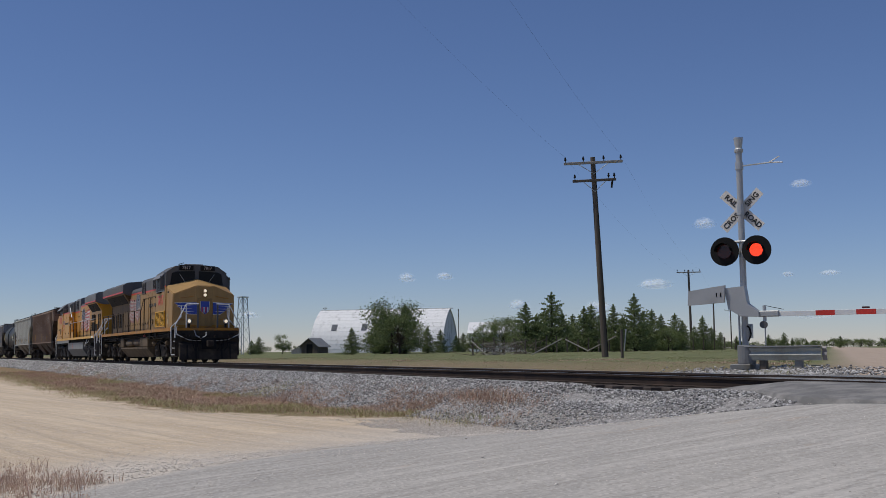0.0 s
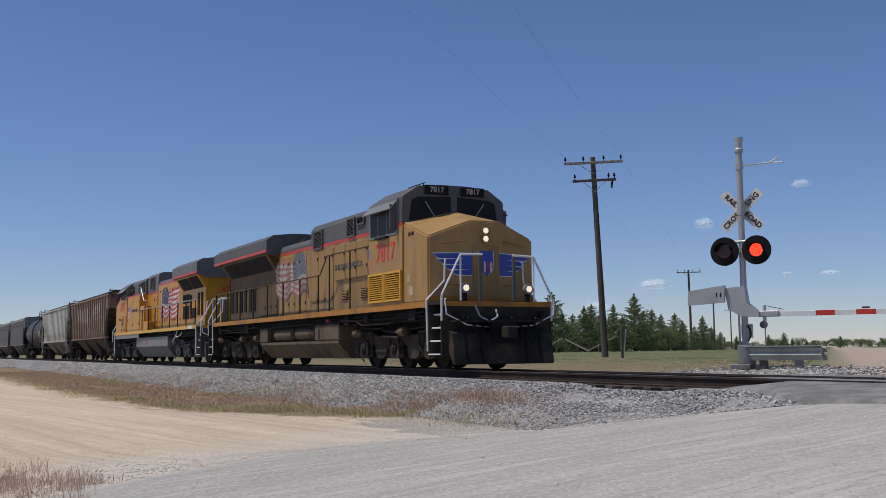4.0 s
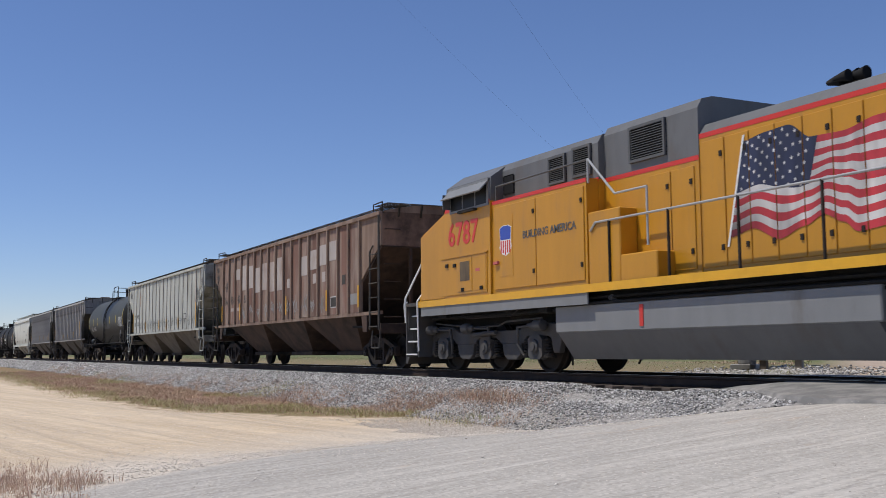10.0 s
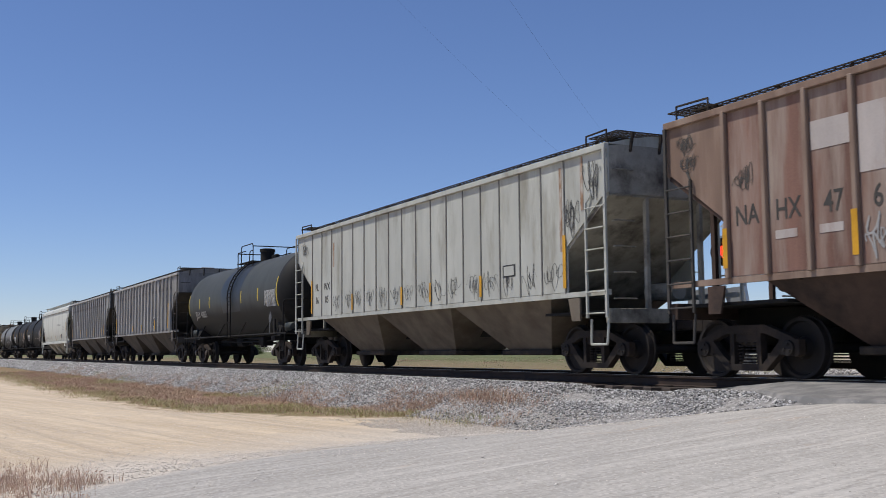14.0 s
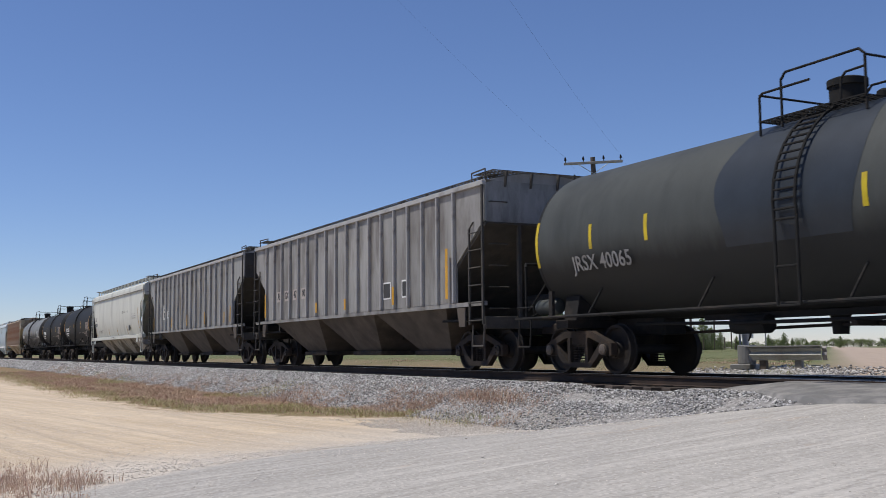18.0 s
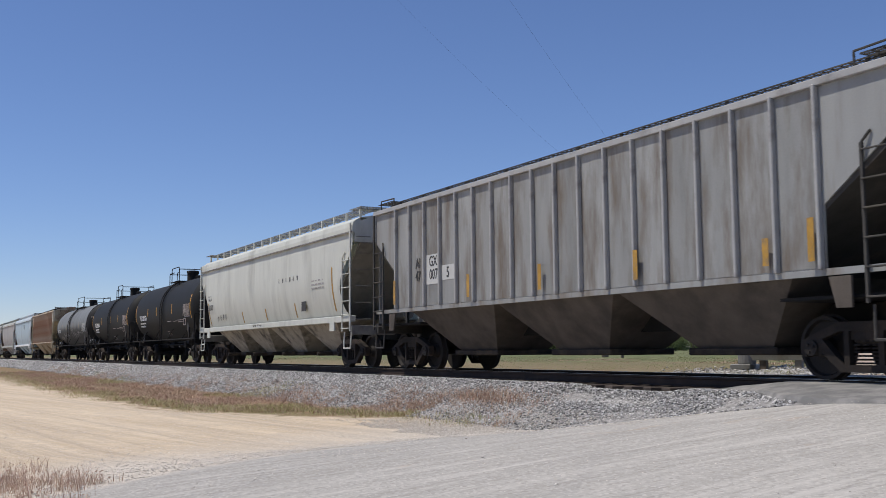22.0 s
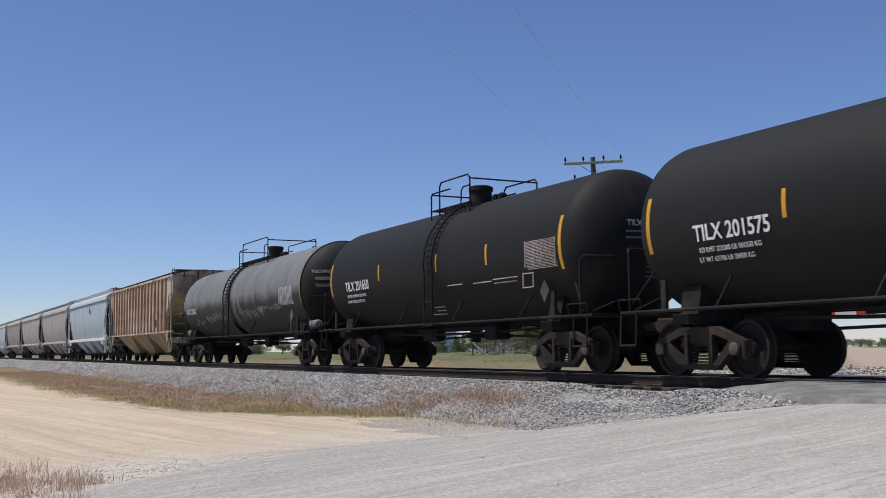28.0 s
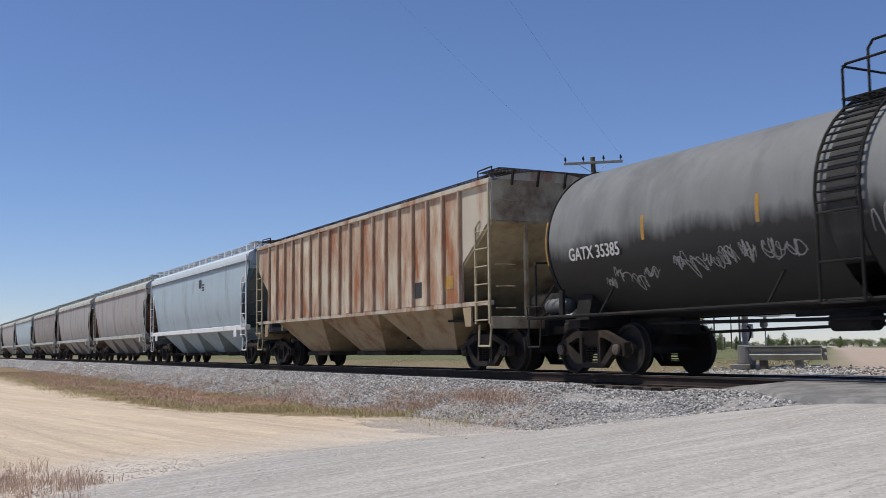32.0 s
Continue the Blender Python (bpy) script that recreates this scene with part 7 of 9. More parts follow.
H4 = couple(hopper("covered_hopper_wagon", "sooty grey covered hopper with light outside posts", 17.95, M["h_grey"], M["h_grey"], M["h_grey_end"], M["dull_brown"], slope=M["soot"], posts=18, post_mat=M["h_grey_post"], post_w=0.062, post_d=0.09, trim=M["h_grey_post"], panel=M["h_grey_panel"], board=M["soot"]), 5)
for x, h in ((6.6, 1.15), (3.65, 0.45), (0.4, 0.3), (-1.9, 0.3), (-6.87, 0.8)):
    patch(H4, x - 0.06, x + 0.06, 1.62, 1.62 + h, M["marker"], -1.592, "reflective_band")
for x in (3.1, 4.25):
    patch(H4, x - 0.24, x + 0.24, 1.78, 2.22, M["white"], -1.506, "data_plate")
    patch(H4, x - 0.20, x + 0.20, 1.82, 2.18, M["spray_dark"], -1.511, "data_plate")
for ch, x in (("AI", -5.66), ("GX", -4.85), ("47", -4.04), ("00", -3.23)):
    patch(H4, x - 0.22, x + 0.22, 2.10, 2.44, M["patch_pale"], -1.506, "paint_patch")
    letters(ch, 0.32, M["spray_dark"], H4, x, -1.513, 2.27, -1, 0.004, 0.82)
H5 = couple(hopper("covered_hopper_wagon", "blue-grey covered hopper with rust stains and stencilled marks", 18.0, M["h_grey2"], M["h_grey2"], M["soot"], M["dull_brown"], slope=M["soot"], posts=18, post_mat=M["h_grey_post"], post_w=0.062, post_d=0.09, trim=M["h_grey_post"], panel=M["h_grey2_panel"], board=M["soot"]), 6)
for x, h in ((6.75, 0.6), (5.9, 0.4), (2.9, 0.5), (-0.1, 0.5), (-3.0, 0.5), (-6.87, 0.6)):
    patch(H5, x - 0.06, x + 0.06, 1.62, 1.62 + h, M["marker_dull"], -1.592, "reflective_band")
for x, z0, z1 in ((-4.85, 2.02, 2.72), (-4.04, 2.08, 2.42)):
    patch(H5, x - 0.38, x + 0.38, z0, z1, M["patch_white"], -1.506, "paint_patch")
for ch, x in (("AI", -5.66), ("GX", -4.85)):
    letters(ch, 0.34, M["spray_dark"], H5, x, -1.513, 2.55, -1, 0.004, 0.85)
for ch, x in (("47", -5.66), ("007", -4.83), ("5", -4.10)):
    letters(ch, 0.34, M["spray_dark"], H5, x, -1.513, 2.24, -1, 0.004, 0.85)
H6 = couple(curved_hopper("covered_hopper_wagon", "off-white covered hopper with smooth bowed sides", 18.35, M["h_white"], M["h_white"], M["h_white_end"], M["h_white_under"], M["h_white"], M["loco_grey_light"]), 7)
letters("TILX", 0.30, M["loco_grey"], H6, -6.95, -1.512, 2.62, -1, 0.004, 0.85)
letters("516532", 0.30, M["loco_grey"], H6, -6.85, -1.507, 2.25, -1, 0.004, 0.85)
for x, h in ((6.75, 1.15), (3.3, 0.45), (0.2, 0.4), (-2.6, 0.4), (-7.2, 0.9)):
    bowed_band(H6, x, 1.55 if h < 1 else 1.62, 1.55 + h if h < 1 else 1.75 + h, 0.09, M["marker_dull"])
patch(H6, 4.05, 4.45, 1.72, 2.02, M["spray_dark"], -1.478, "data_plate")
for i in range(6):
    patch(H6, 1.9 + i * 0.36, 1.94 + i * 0.36 + 0.05 * (i % 2), 2.72, 2.86, M["loco_grey"], -1.519, "stencil_mark")
for k in range(3):
    for a, b in ((5.0, 5.28), (5.34, 5.52), (5.62, 5.84), (5.92, 6.06)):
        patch(H6, a, b - 0.05 * (k == 2), 2.36 + k * 0.11, 2.40 + k * 0.11, M["h_taupe"], -1.508, "stencil_mark")
TB = [(6.0, 1.05, 0.10), (2.44, 0.45, 0.08), (-0.87, 0.42, 0.08), (-2.95, 0.42, 0.08), (-6.0, 0.95, 0.09)]
TB2 = [(6.0, 1.05, 0.10), (3.16, 0.45, 0.08), (0.77, 0.42, 0.08), (-2.56, 0.42, 0.08), (-6.0, 0.95, 0.09)]
for i, num in ((8, "201575"), (9, "201650")):
    t = couple(tank_car("tank_wagon", "glossy black tank wagon with yellow reflective bands and white marks", JOINTS[i] - JOINTS[i + 1], 6.05, 5.35, M["t_black"], TB if i == 8 else TB2, reservoir=False), i)
    letters("TILX " + num, 0.36, M["white"], t, -4.05, -1.486, 2.24, -1, 0.006, 0.86, 8)
    letters("LD LMT 223300 LB 101250 KG", 0.115, M["white"], t, -4.1, -1.462, 1.98, -1, 0, 0.9, 18)
    letters("LT WT 62700 LB 28450 KG", 0.115, M["white"], t, -4.2, -1.43, 1.83, -1, 0, 0.9, 22)
    head_letters(t, "TILX " + num, 0.165, 0.0, 2.84, 6.05, M["patch_white"])
    for k_ in range(2):
        head_bar(t, -0.48, -0.08, 2.68 - 0.12 * k_, 6.05, M["loco_grey_light"])
        head_bar(t, 0.0, 0.42 - 0.1 * k_, 2.68 - 0.12 * k_, 6.05, M["loco_grey_light"])
    for k_ in range(4):
        head_bar(t, -0.02, 0.40 - 0.08 * (k_ % 2), 2.10 - 0.09 * k_, 6.05, M["loco_grey"])

    def plate_(car, x0, x1, z0, z1, m):
        bm = BM()
        n = 20
        rp = random.Random(int(x0 * 100))
        for i_ in range(n):
            z = lerp(z1, z0, (i_ + 0.5) / n)
            a = math.asin((z - 2.5) / 1.5)
            x = x0 + rp.uniform(0, 0.03)
            while x < x1:
                e_ = min(x + rp.uniform(0.05, 0.26), x1)
                box(bm, x, e_, -1.497 * math.cos(a) - 0.004, -1.497 * math.cos(a) + 0.01, z - 0.008, z + 0.006)
                x = e_ + rp.uniform(0.012, 0.045)
        for x in (x0, lerp(x0, x1, 0.30), lerp(x0, x1, 0.55), x1):
            box(bm, x - 0.006, x + 0.006, -1.500, -1.47, z0 + 0.05, z1)
        part("data_stencil", bm, m, car, "white stencilled data table")["kind"] = "stuff"
    plate_(t, 4.75, 5.85, 2.05, 2.62, M["patch_pale"])
    for x0, x1, z in ((1.2, 1.9, 1.95), (2.4, 3.2, 1.93), (3.3, 4.3, 1.96), (3.3, 4.2, 1.88), (0.0, 0.5, 1.5), (0.0, 0.45, 1.42), (-0.4, 0.3, 1.34)):
        a = math.asin((z - 2.5) / 1.5)
        sm = BM()
        x = x0
        while x < x1:
            e_ = min(x + RND.uniform(0.06, 0.2), x1)
            box(sm, x, e_, -1.496 * math.cos(a) - 0.004, -1.49 * math.cos(a) + 0.02, z - 0.014, z + 0.010)
            x = e_ + 0.03
        part("stencil_mark", sm, M["patch_pale"], t)
    dm = BM()
    prism(dm, [(5.18, 1.60), (5.34, 1.38), (5.50, 1.60), (5.34, 1.82)], -1.42, -1.40, "y")
    part("placard_holder", dm, M["soot"], t)
    for a, b, c, d in ((4.55, 4.95, 1.98, 2.0), (4.55, 4.95, 1.70, 1.72), (4.55, 4.57, 1.7, 2.0), (4.93, 4.95, 1.7, 2.0)):
        part("stencil_frame", box(BM(), a, b, -1.425, -1.405, c, d), M["patch_pale"], t)
plate_(T0, 4.75, 5.85, 2.02, 2.58, M["patch_white"])
letters("JRSX 40065", 0.40, M["h_grey"], T0, -4.0, -1.47, 2.02, -1, 0.003, 0.92, 16)
# darker repainted band round the first tank
bm = BM()
va = []
for i in range(20):
    a = lerp(-0.35, 1.35, i / 19)
    va.append((bm.verts.new((-0.95 - 0.1 * math.sin(a * 5), -1.494 * math.cos(a), 2.5 + 1.494 * math.sin(a))), bm.verts.new((1.65 + 0.12 * math.sin(a * 3), -1.494 * math.cos(a), 2.5 + 1.494 * math.sin(a)))))
for p_, q_ in zip(va, va[1:]):
    bm.faces.new((p_[0], p_[1], q_[1], q_[0]))
bmesh.ops.solidify(bm, geom=bm.faces[:], thickness=0.003)
part("repaint_patch", bm, M["t_patch"], T0, "dark blue-grey repainted patch", smooth=True)

T3 = couple(tank_car("tank_wagon", "long dusty grey tank wagon with a black belly and white graffiti", 18.0, 7.75, 7.05, M["t_black_low"],
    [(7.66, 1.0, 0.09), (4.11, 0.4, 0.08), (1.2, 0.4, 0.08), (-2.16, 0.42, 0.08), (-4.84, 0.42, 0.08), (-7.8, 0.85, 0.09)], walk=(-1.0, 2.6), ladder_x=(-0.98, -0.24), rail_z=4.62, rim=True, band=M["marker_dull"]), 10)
st = BM()
va = []
for i in range(25):
    a = lerp(-math.pi / 2, math.pi / 2, i / 24)
    va.append([bm_v for bm_v in (st.verts.new((-0.86, -1.507 * math.cos(a), 2.5 + 1.507 * math.sin(a))), st.verts.new((-0.36, -1.507 * math.cos(a), 2.5 + 1.507 * math.sin(a))))])
for p_, q_ in zip(va, va[1:]):
    st.faces.new((p_[0], p_[1], q_[1], q_[0]))
bmesh.ops.solidify(st, geom=st.faces[:], thickness=0.004)
part("spill_band", st, M["t_belly"], T3, "dark spill band under the ladder", smooth=True)
head_letters(T3, "GATX 35385", 0.17, -0.20, 3.05, 7.75, M["patch_pale"])
for k_, w_ in enumerate(("TECHNICAL", "INEDIBLE", "TALLOW")):
    head_letters(T3, w_, 0.135, -0.88, 2.96 - 0.22 * k_, 7.75, M["patch_pale"])
for k_ in range(4):
    head_bar(T3, -0.48, 0.2 - 0.1 * (k_ % 2), 2.84 - 0.11 * k_, 7.75, M["t_two"])
head_letters(T0, "JRSX 40065", 0.18, 0.06, 2.98, 6.05, M["patch_pale"])
for k_ in range(4):
    head_bar(T0, -0.2, 0.4 - 0.1 * (k_ % 2), 2.82 - 0.11 * k_, 6.05, M["t_two"])
for car_, x_ in ((T0, 5.20), (T3, 6.75)):
    part("placard_holder", prism(BM(), [(x_ - 0.16, 1.62), (x_, 1.40), (x_ + 0.16, 1.62), (x_, 1.84)], -1.44, -1.42, "y"), M["loco_grey"], car_)
    part("placard_stake", box(BM(), x_ - 0.03, x_ + 0.03, -1.455, -1.44, 1.08, 1.45), M["loco_grey"], car_)
letters("GATX 35385", 0.33, M["patch_white"], T3, -6.25, -1.500, 2.20, -1, 0.004, 0.86, 8)
plate_(T3, 5.6, 6.9, 2.0, 2.6, M["patch_white"])
for a, b, z0, z1, n in ((-6.2, -4.6, 1.5, 1.90, 6), (-4.4, -1.3, 1.60, 2.15, 9), (-0.1, 0.9, 1.55, 2.75, 7), (0.9, 3.4, 1.55, 2.15, 9), (2.8, 5.6, 1.78, 2.15, 7)):
    g = BM()
    k_ = max(2, int((b - a) / 0.40))
    for j_ in range(k_):
        scribble(g, RND, lerp(a, b, j_ / k_) - 0.06, lerp(a, b, (j_ + 1.0) / k_) + 0.06, z0 + RND.uniform(0, 0.10), z1 - RND.uniform(0, 0.12), -1.5, 2, 0.024)
    for v in g.verts:
        ring_y = -math.sqrt(max(0.01, 1.494 ** 2 - (v.co.z - 2.5) ** 2))
        v.co.y = ring_y - 0.005
    part("graffiti", g, M["spray_white"], T3, "unreadable spray-painted scrawl")["kind"] = "stuff"
HR = couple(hopper("covered_hopper_wagon", "cream covered hopper streaked with rust all over", 18.3, M["h_rusty"], M["h_rusty"], M["h_rusty_end"], M["h_rusty_under"], posts=18, post_mat=M["h_rusty"], post_w=0.07, post_d=0.09, panel=M["h_rusty_panel"], board=M["rust"], ladder=M["h_rusty_end"]), 11)
for x in (6.3,):
    patch(HR, x - 0.2, x + 0.2, 1.85, 2.15, M["marker_dull"], -1.506, "reflective_band")
patch(HR, 4.45, 4.85, 1.72, 2.1, M["spray_dark"], -1.506, "data_plate")
for a, b, z0, z1, y in ((-6.0, -4.6, 1.68, 1.98, -1.435), (-0.9, 0.2, 1.34, 1.43, -1.562)):
    g = BM()
    for j_ in range(4):
        scribble(g, RND, lerp(a, b, j_ / 4), lerp(a, b, (j_ + 1) / 4), z0, z1, y, 2, 0.016)
    part("graffiti", g, M["soot"], H6, "unreadable spray-painted scrawl")["kind"] = "stuff"
HB = couple(curved_hopper("covered_hopper_wagon", "pale blue-grey covered hopper with bowed sides", 17.35, M["h_blue"], M["h_blue_light"], M["h_blue_end"], M["h_blue"], M["white"], M["galv"]), 12)
for k, (dx, dz) in enumerate(((0, 0), (0.5, 0.1), (0.5, -0.12), (0.5, -0.02))):
    patch(HB, 1.2 + dx, 1.6 + dx, 3.15 + dz, 3.2 + dz if k else 3.5, M["spray_dark"], -1.52, "stencil_mark")
tones = ["h_taupe", "h_taupe", "h_dusk", "h_blue", "h_taupe", "h_dusk"]
for i in range(13, 19):
    k = tones[i - 13]
    c = couple(curved_hopper("covered_hopper_wagon", "dusty taupe covered hopper with bowed sides" if k != "h_blue" else "pale blue-grey covered hopper with bowed sides", 18.4, M[k], M["h_pale"], M["h_brown_end"], M[k], M["h_pale"], M["galv"]), i)
    patch(c, 2.2, 3.2, 2.9, 2.95, M["patch_pale"], -1.52, "stencil_mark")
    patch(c, 2.2, 2.3, 2.5, 3.4, M["patch_pale"], -1.52, "stencil_mark")


# ---- grass and weeds ----
def blade_material(name, cols):
    m = bpy.data.materials.new(name)
    m.use_nodes = True
    n, l = m.node_tree.nodes, m.node_tree.links
    b = n["Principled BSDF"]
    b.inputs["Roughness"].default_value = 0.8
    b.inputs["Specular IOR Level"].default_value = 0.2
    g = n.new("ShaderNodeNewGeometry")
    r = n.new("ShaderNodeValToRGB")
    r.color_ramp.elements[0].color, r.color_ramp.elements[1].color = (*cols[0], 1), (*cols[-1], 1)
    for i, c in enumerate(cols[1:-1]):
        e = r.color_ramp.elements.new((i + 1) / (len(cols) - 1))
        e.color = (*c, 1)
    l.new(g.outputs["Random Per Island"], r.inputs[0])
    l.new(r.outputs[0], b.inputs["Base Color"])
    return m


M["blade_dry"] = blade_material("dry reddish grass", [(0.34, 0.20, 0.15), (0.44, 0.30, 0.22), (0.56, 0.46, 0.34), (0.38, 0.25, 0.185), (0.34, 0.175, 0.13)])
M["blade_green"] = blade_material("green and straw grass", [(0.25, 0.26, 0.095), (0.34, 0.33, 0.13), (0.53, 0.46, 0.27), (0.28, 0.285, 0.11)])
M["blade_far"] = blade_material("prairie grass", [(0.20, 0.235, 0.10), (0.27, 0.28, 0.13), (0.36, 0.31, 0.19), (0.22, 0.25, 0.11), (0.34, 0.24, 0.16)])
M["blade_weed"] = blade_material("dry brown weed stems", [(0.30, 0.18, 0.14), (0.50, 0.36, 0.27), (0.68, 0.54, 0.42), (0.36, 0.22, 0.17)])


def blades(name, places, material, seed=1, width=0.010, spread=0.35):
    """Grass as narrow bent blades: places of (x, y, z, height)."""
    r = np.random.RandomState(seed)
    p = np.array(places)
    n = len(p)
    a = r.uniform(0, 2 * np.pi, n)
    d = np.stack([np.cos(a), np.sin(a)], 1)
    lean = r.uniform(0.1, 1.0, n)[:, None] * spread * p[:, 3:4]
    w = width * r.uniform(0.6, 1.4, n)[:, None]
    v = np.zeros((n, 5, 3))
    side = np.stack([-d[:, 1], d[:, 0]], 1) * w
    for i, (h, ww, le) in enumerate(((0, 1, 0), (0, -1, 0), (0.55, 0.8, 0.35), (0.55, -0.8, 0.35), (1.0, 0, 1.0))):
        v[:, i, :2] = p[:, :2] + side * ww + d * lean * le
        v[:, i, 2] = p[:, 2] + p[:, 3] * h
    f = (np.array([(0, 1, 3), (0, 3, 2), (2, 3, 4)])[None] + (np.arange(n) * 5)[:, None, None]).reshape(-1, 3)
    me = bpy.data.meshes.new(name)
    me.vertices.add(n * 5)
    me.vertices.foreach_set("co", v.ravel())
    me.loops.add(f.size)
    me.loops.foreach_set("vertex_index", f.ravel())
    me.polygons.add(len(f))
    me.polygons.foreach_set("loop_start", np.arange(0, f.size, 3))
    me.polygons.foreach_set("loop_total", np.full(len(f), 3))
    me.update()
    me.materials.append(material)
    return new(name, me)


rg = random.Random(11)
dry, green = [], []
while len(dry) + len(green) < 150000:
    u = rg.random()
    x = -15.6 - 68 * u ** 1.5
    lo = lerp(-7.2, -4.3, step(-24.5, -19.0, x)) - 1.0 * step(-27, -36, x) + 0.9 * noise.noise((x * 0.8, 0, 3)) + 0.55 * noise.noise((x * 2.6, 0, 13))
    y = rg.uniform(lo - 0.25, -1.95)
    c = noise.noise((x * 0.45, y * 0.8, 2)) + 0.6 * noise.noise((x * 1.7, y * 2.6, 8))
    edge_d = min(y - lo, 1.2)
    keep = min(1.0, max(0.03, 0.10 + edge_d * 1.0)) * (1.0 if c > -0.15 else 0.3) * (1.0 if y < -2.75 else 0.55 if y < -2.3 else 0.2)
    if x > -19.3 + 0.8 * noise.noise((y * 1.5, 5, 0)):
        keep *= 0.09
    if rg.random() > keep:
        continue
    tuft = noise.noise((x * 5.0, y * 6.0, 21))
    if tuft < -0.12 and rg.random() < 0.65:
        continue
    h = rg.uniform(0.02, 0.13) * (1.0 + 0.6 * c) * (1.0 + 0.9 * tuft) * lerp(0.75, 1.0, u) * min(1.0, 0.45 + edge_d)
    at = (x, y, (shoulder(x, y) if y > -3.4 else land(x, y)) - 0.01, h)
    g = noise.noise((x * 0.22 + 9, y * 0.4, 5)) + (0.55 if -25 < x < -19.0 and y < -3.6 else 0) + (0.5 if -37 < x < -27 and y < -6.6 else -0.1)
    low = (y - lo) / (-2.2 - lo)
    (green if (g > 0.24 or low < 0.16 + 0.35 * c) and rg.random() < 0.62 else dry).append(at)
for _ in range(2600):
    x, y = -18.0 + rg.gauss(0, 0.9), -2.35 + rg.gauss(0, 0.17)
    dry.append((x, y, max(land(x, y), bed(y)) - 0.01, rg.uniform(0.04, 0.15)))
tagged(blades("dry_grass", dry, M["blade_dry"], 1, 0.0036, 1.6), "dry reddish-brown grass along the verge", "grass", kind="stuff")
tagged(blades("green_grass", green, M["blade_green"], 2, 0.0036, 1.5), "green and straw grass patches along the verge", "grass", kind="stuff")
weeds = []
for _ in range(330):
    cx, cy = rg.uniform(-13.8, -7.6), rg.uniform(-12.9, -10.9)
    edge_y = lerp(-11.42, -11.0, step(-13.2, -9.6, cx)) - 0.5 * step(-9.4, -8.2, cx)
    if cy > edge_y + rg.uniform(-0.7, 0.25):
        continue
    tall = rg.uniform(0.08, 0.23)
    for _ in range(rg.randint(24, 46)):
        x, y = cx + rg.gauss(0, 0.07), cy + rg.gauss(0, 0.07)
        weeds.append((x, y, land(x, y) - 0.01, tall * rg.uniform(0.3, 1.0)))
tagged(blades("dry_weeds", weeds, M["blade_weed"], 3, 0.0026, 1.2), "dry brown weeds at the lane's edge", "weeds", kind="stuff")
heads = []
for x, y, z, h in weeds[::2]:
    heads.append((x, y, z + h * 0.9, rg.uniform(0.004, 0.009)))
tagged(scatter("weed_heads", heads, M["blade_weed"], seed=8, grain=True), "small dry seed heads on the weeds", "weeds", kind="stuff")
far, bare = [], []
while len(far) < 75000:
    d = 17 + 95 * rg.random() ** 1.5
    a = YAW + math.radians(rg.uniform(-25, 24))
    x, y = EYE.x - d * math.cos(a), EYE.y + d * math.sin(a)
    if y < 2.9:
        continue
    ac = (x + 17.2) * 0.736 + (y - 6.6) * 0.677
    if -0.8 < ac < 10.5:
        continue
    lush = noise.noise((x * 0.16, y * 0.30, 14)) + 0.5 * noise.noise((x * 0.7, y * 1.1, 15))
    if lush < -0.1 and rg.random() < 0.6:
        continue
    (bare if noise.noise((x * 0.2 + 5, y * 0.35, 30)) > 0.12 and y < 14 else far).append((x, y, land(x, y) - 0.02, rg.uniform(0.015, 0.05) + 0.10 * max(0.0, lush) * rg.random()))
tagged(blades("prairie_grass", far, M["blade_far"], 4, 0.008, 1.9), "short green and straw prairie grass beyond the track", "grass", kind="stuff")
tagged(blades("dry_grass", bare, M["blade_dry"], 9, 0.008, 1.9), "dry reddish grass patches beyond the track", "grass", kind="stuff")


# ---- trees ----
M["cedar"] = blade_material("dark green needles", [(0.11, 0.15, 0.06), (0.16, 0.205, 0.08), (0.24, 0.27, 0.115), (0.13, 0.17, 0.07)])
M["leaf"] = blade_material("light green leaves", [(0.14, 0.19, 0.07), (0.19, 0.24, 0.095), (0.25, 0.29, 0.13), (0.16, 0.21, 0.08)])
M["bark"] = mat("grey-brown bark", (0.075, 0.06, 0.048), 0.95, vary=0.3, bump=0.6, bscale=18)


def foliage(name, pts, material, seed):
    """A crown of small leaf clumps, each two crossed blades with its own tilt: (x, y, z, size)."""
    r = np.random.RandomState(seed)
    p = np.array(pts)
    n = len(p)
    v = np.zeros((n, 6, 3))
    for k in range(2):
        a = r.normal(0, 1, (n, 3))
        a /= np.linalg.norm(a, axis=1)[:, None]
        b = np.cross(a, r.normal(0, 1, (n, 3)))
        b /= np.linalg.norm(b, axis=1)[:, None]
        s = p[:, 3:4]
        v[:, 3 * k] = p[:, :3] + a * s
        v[:, 3 * k + 1] = p[:, :3] - a * s * 0.6 + b * s * 0.55
        v[:, 3 * k + 2] = p[:, :3] - a * s * 0.6 - b * s * 0.55
    f = (np.array([(0, 1, 2), (3, 4, 5)])[None] + (np.arange(n) * 6)[:, None, None]).reshape(-1, 3)
    me = bpy.data.meshes.new(name)
    me.vertices.add(n * 6)
    me.vertices.foreach_set("co", v.ravel())
    me.loops.add(f.size)
    me.loops.foreach_set("vertex_index", f.ravel())
    me.polygons.add(len(f))
    me.polygons.foreach_set("loop_start", np.arange(0, f.size, 3))
    me.polygons.foreach_set("loop_total", np.full(len(f), 3))
    me.update()
    me.materials.append(material)
    return new(name, me)


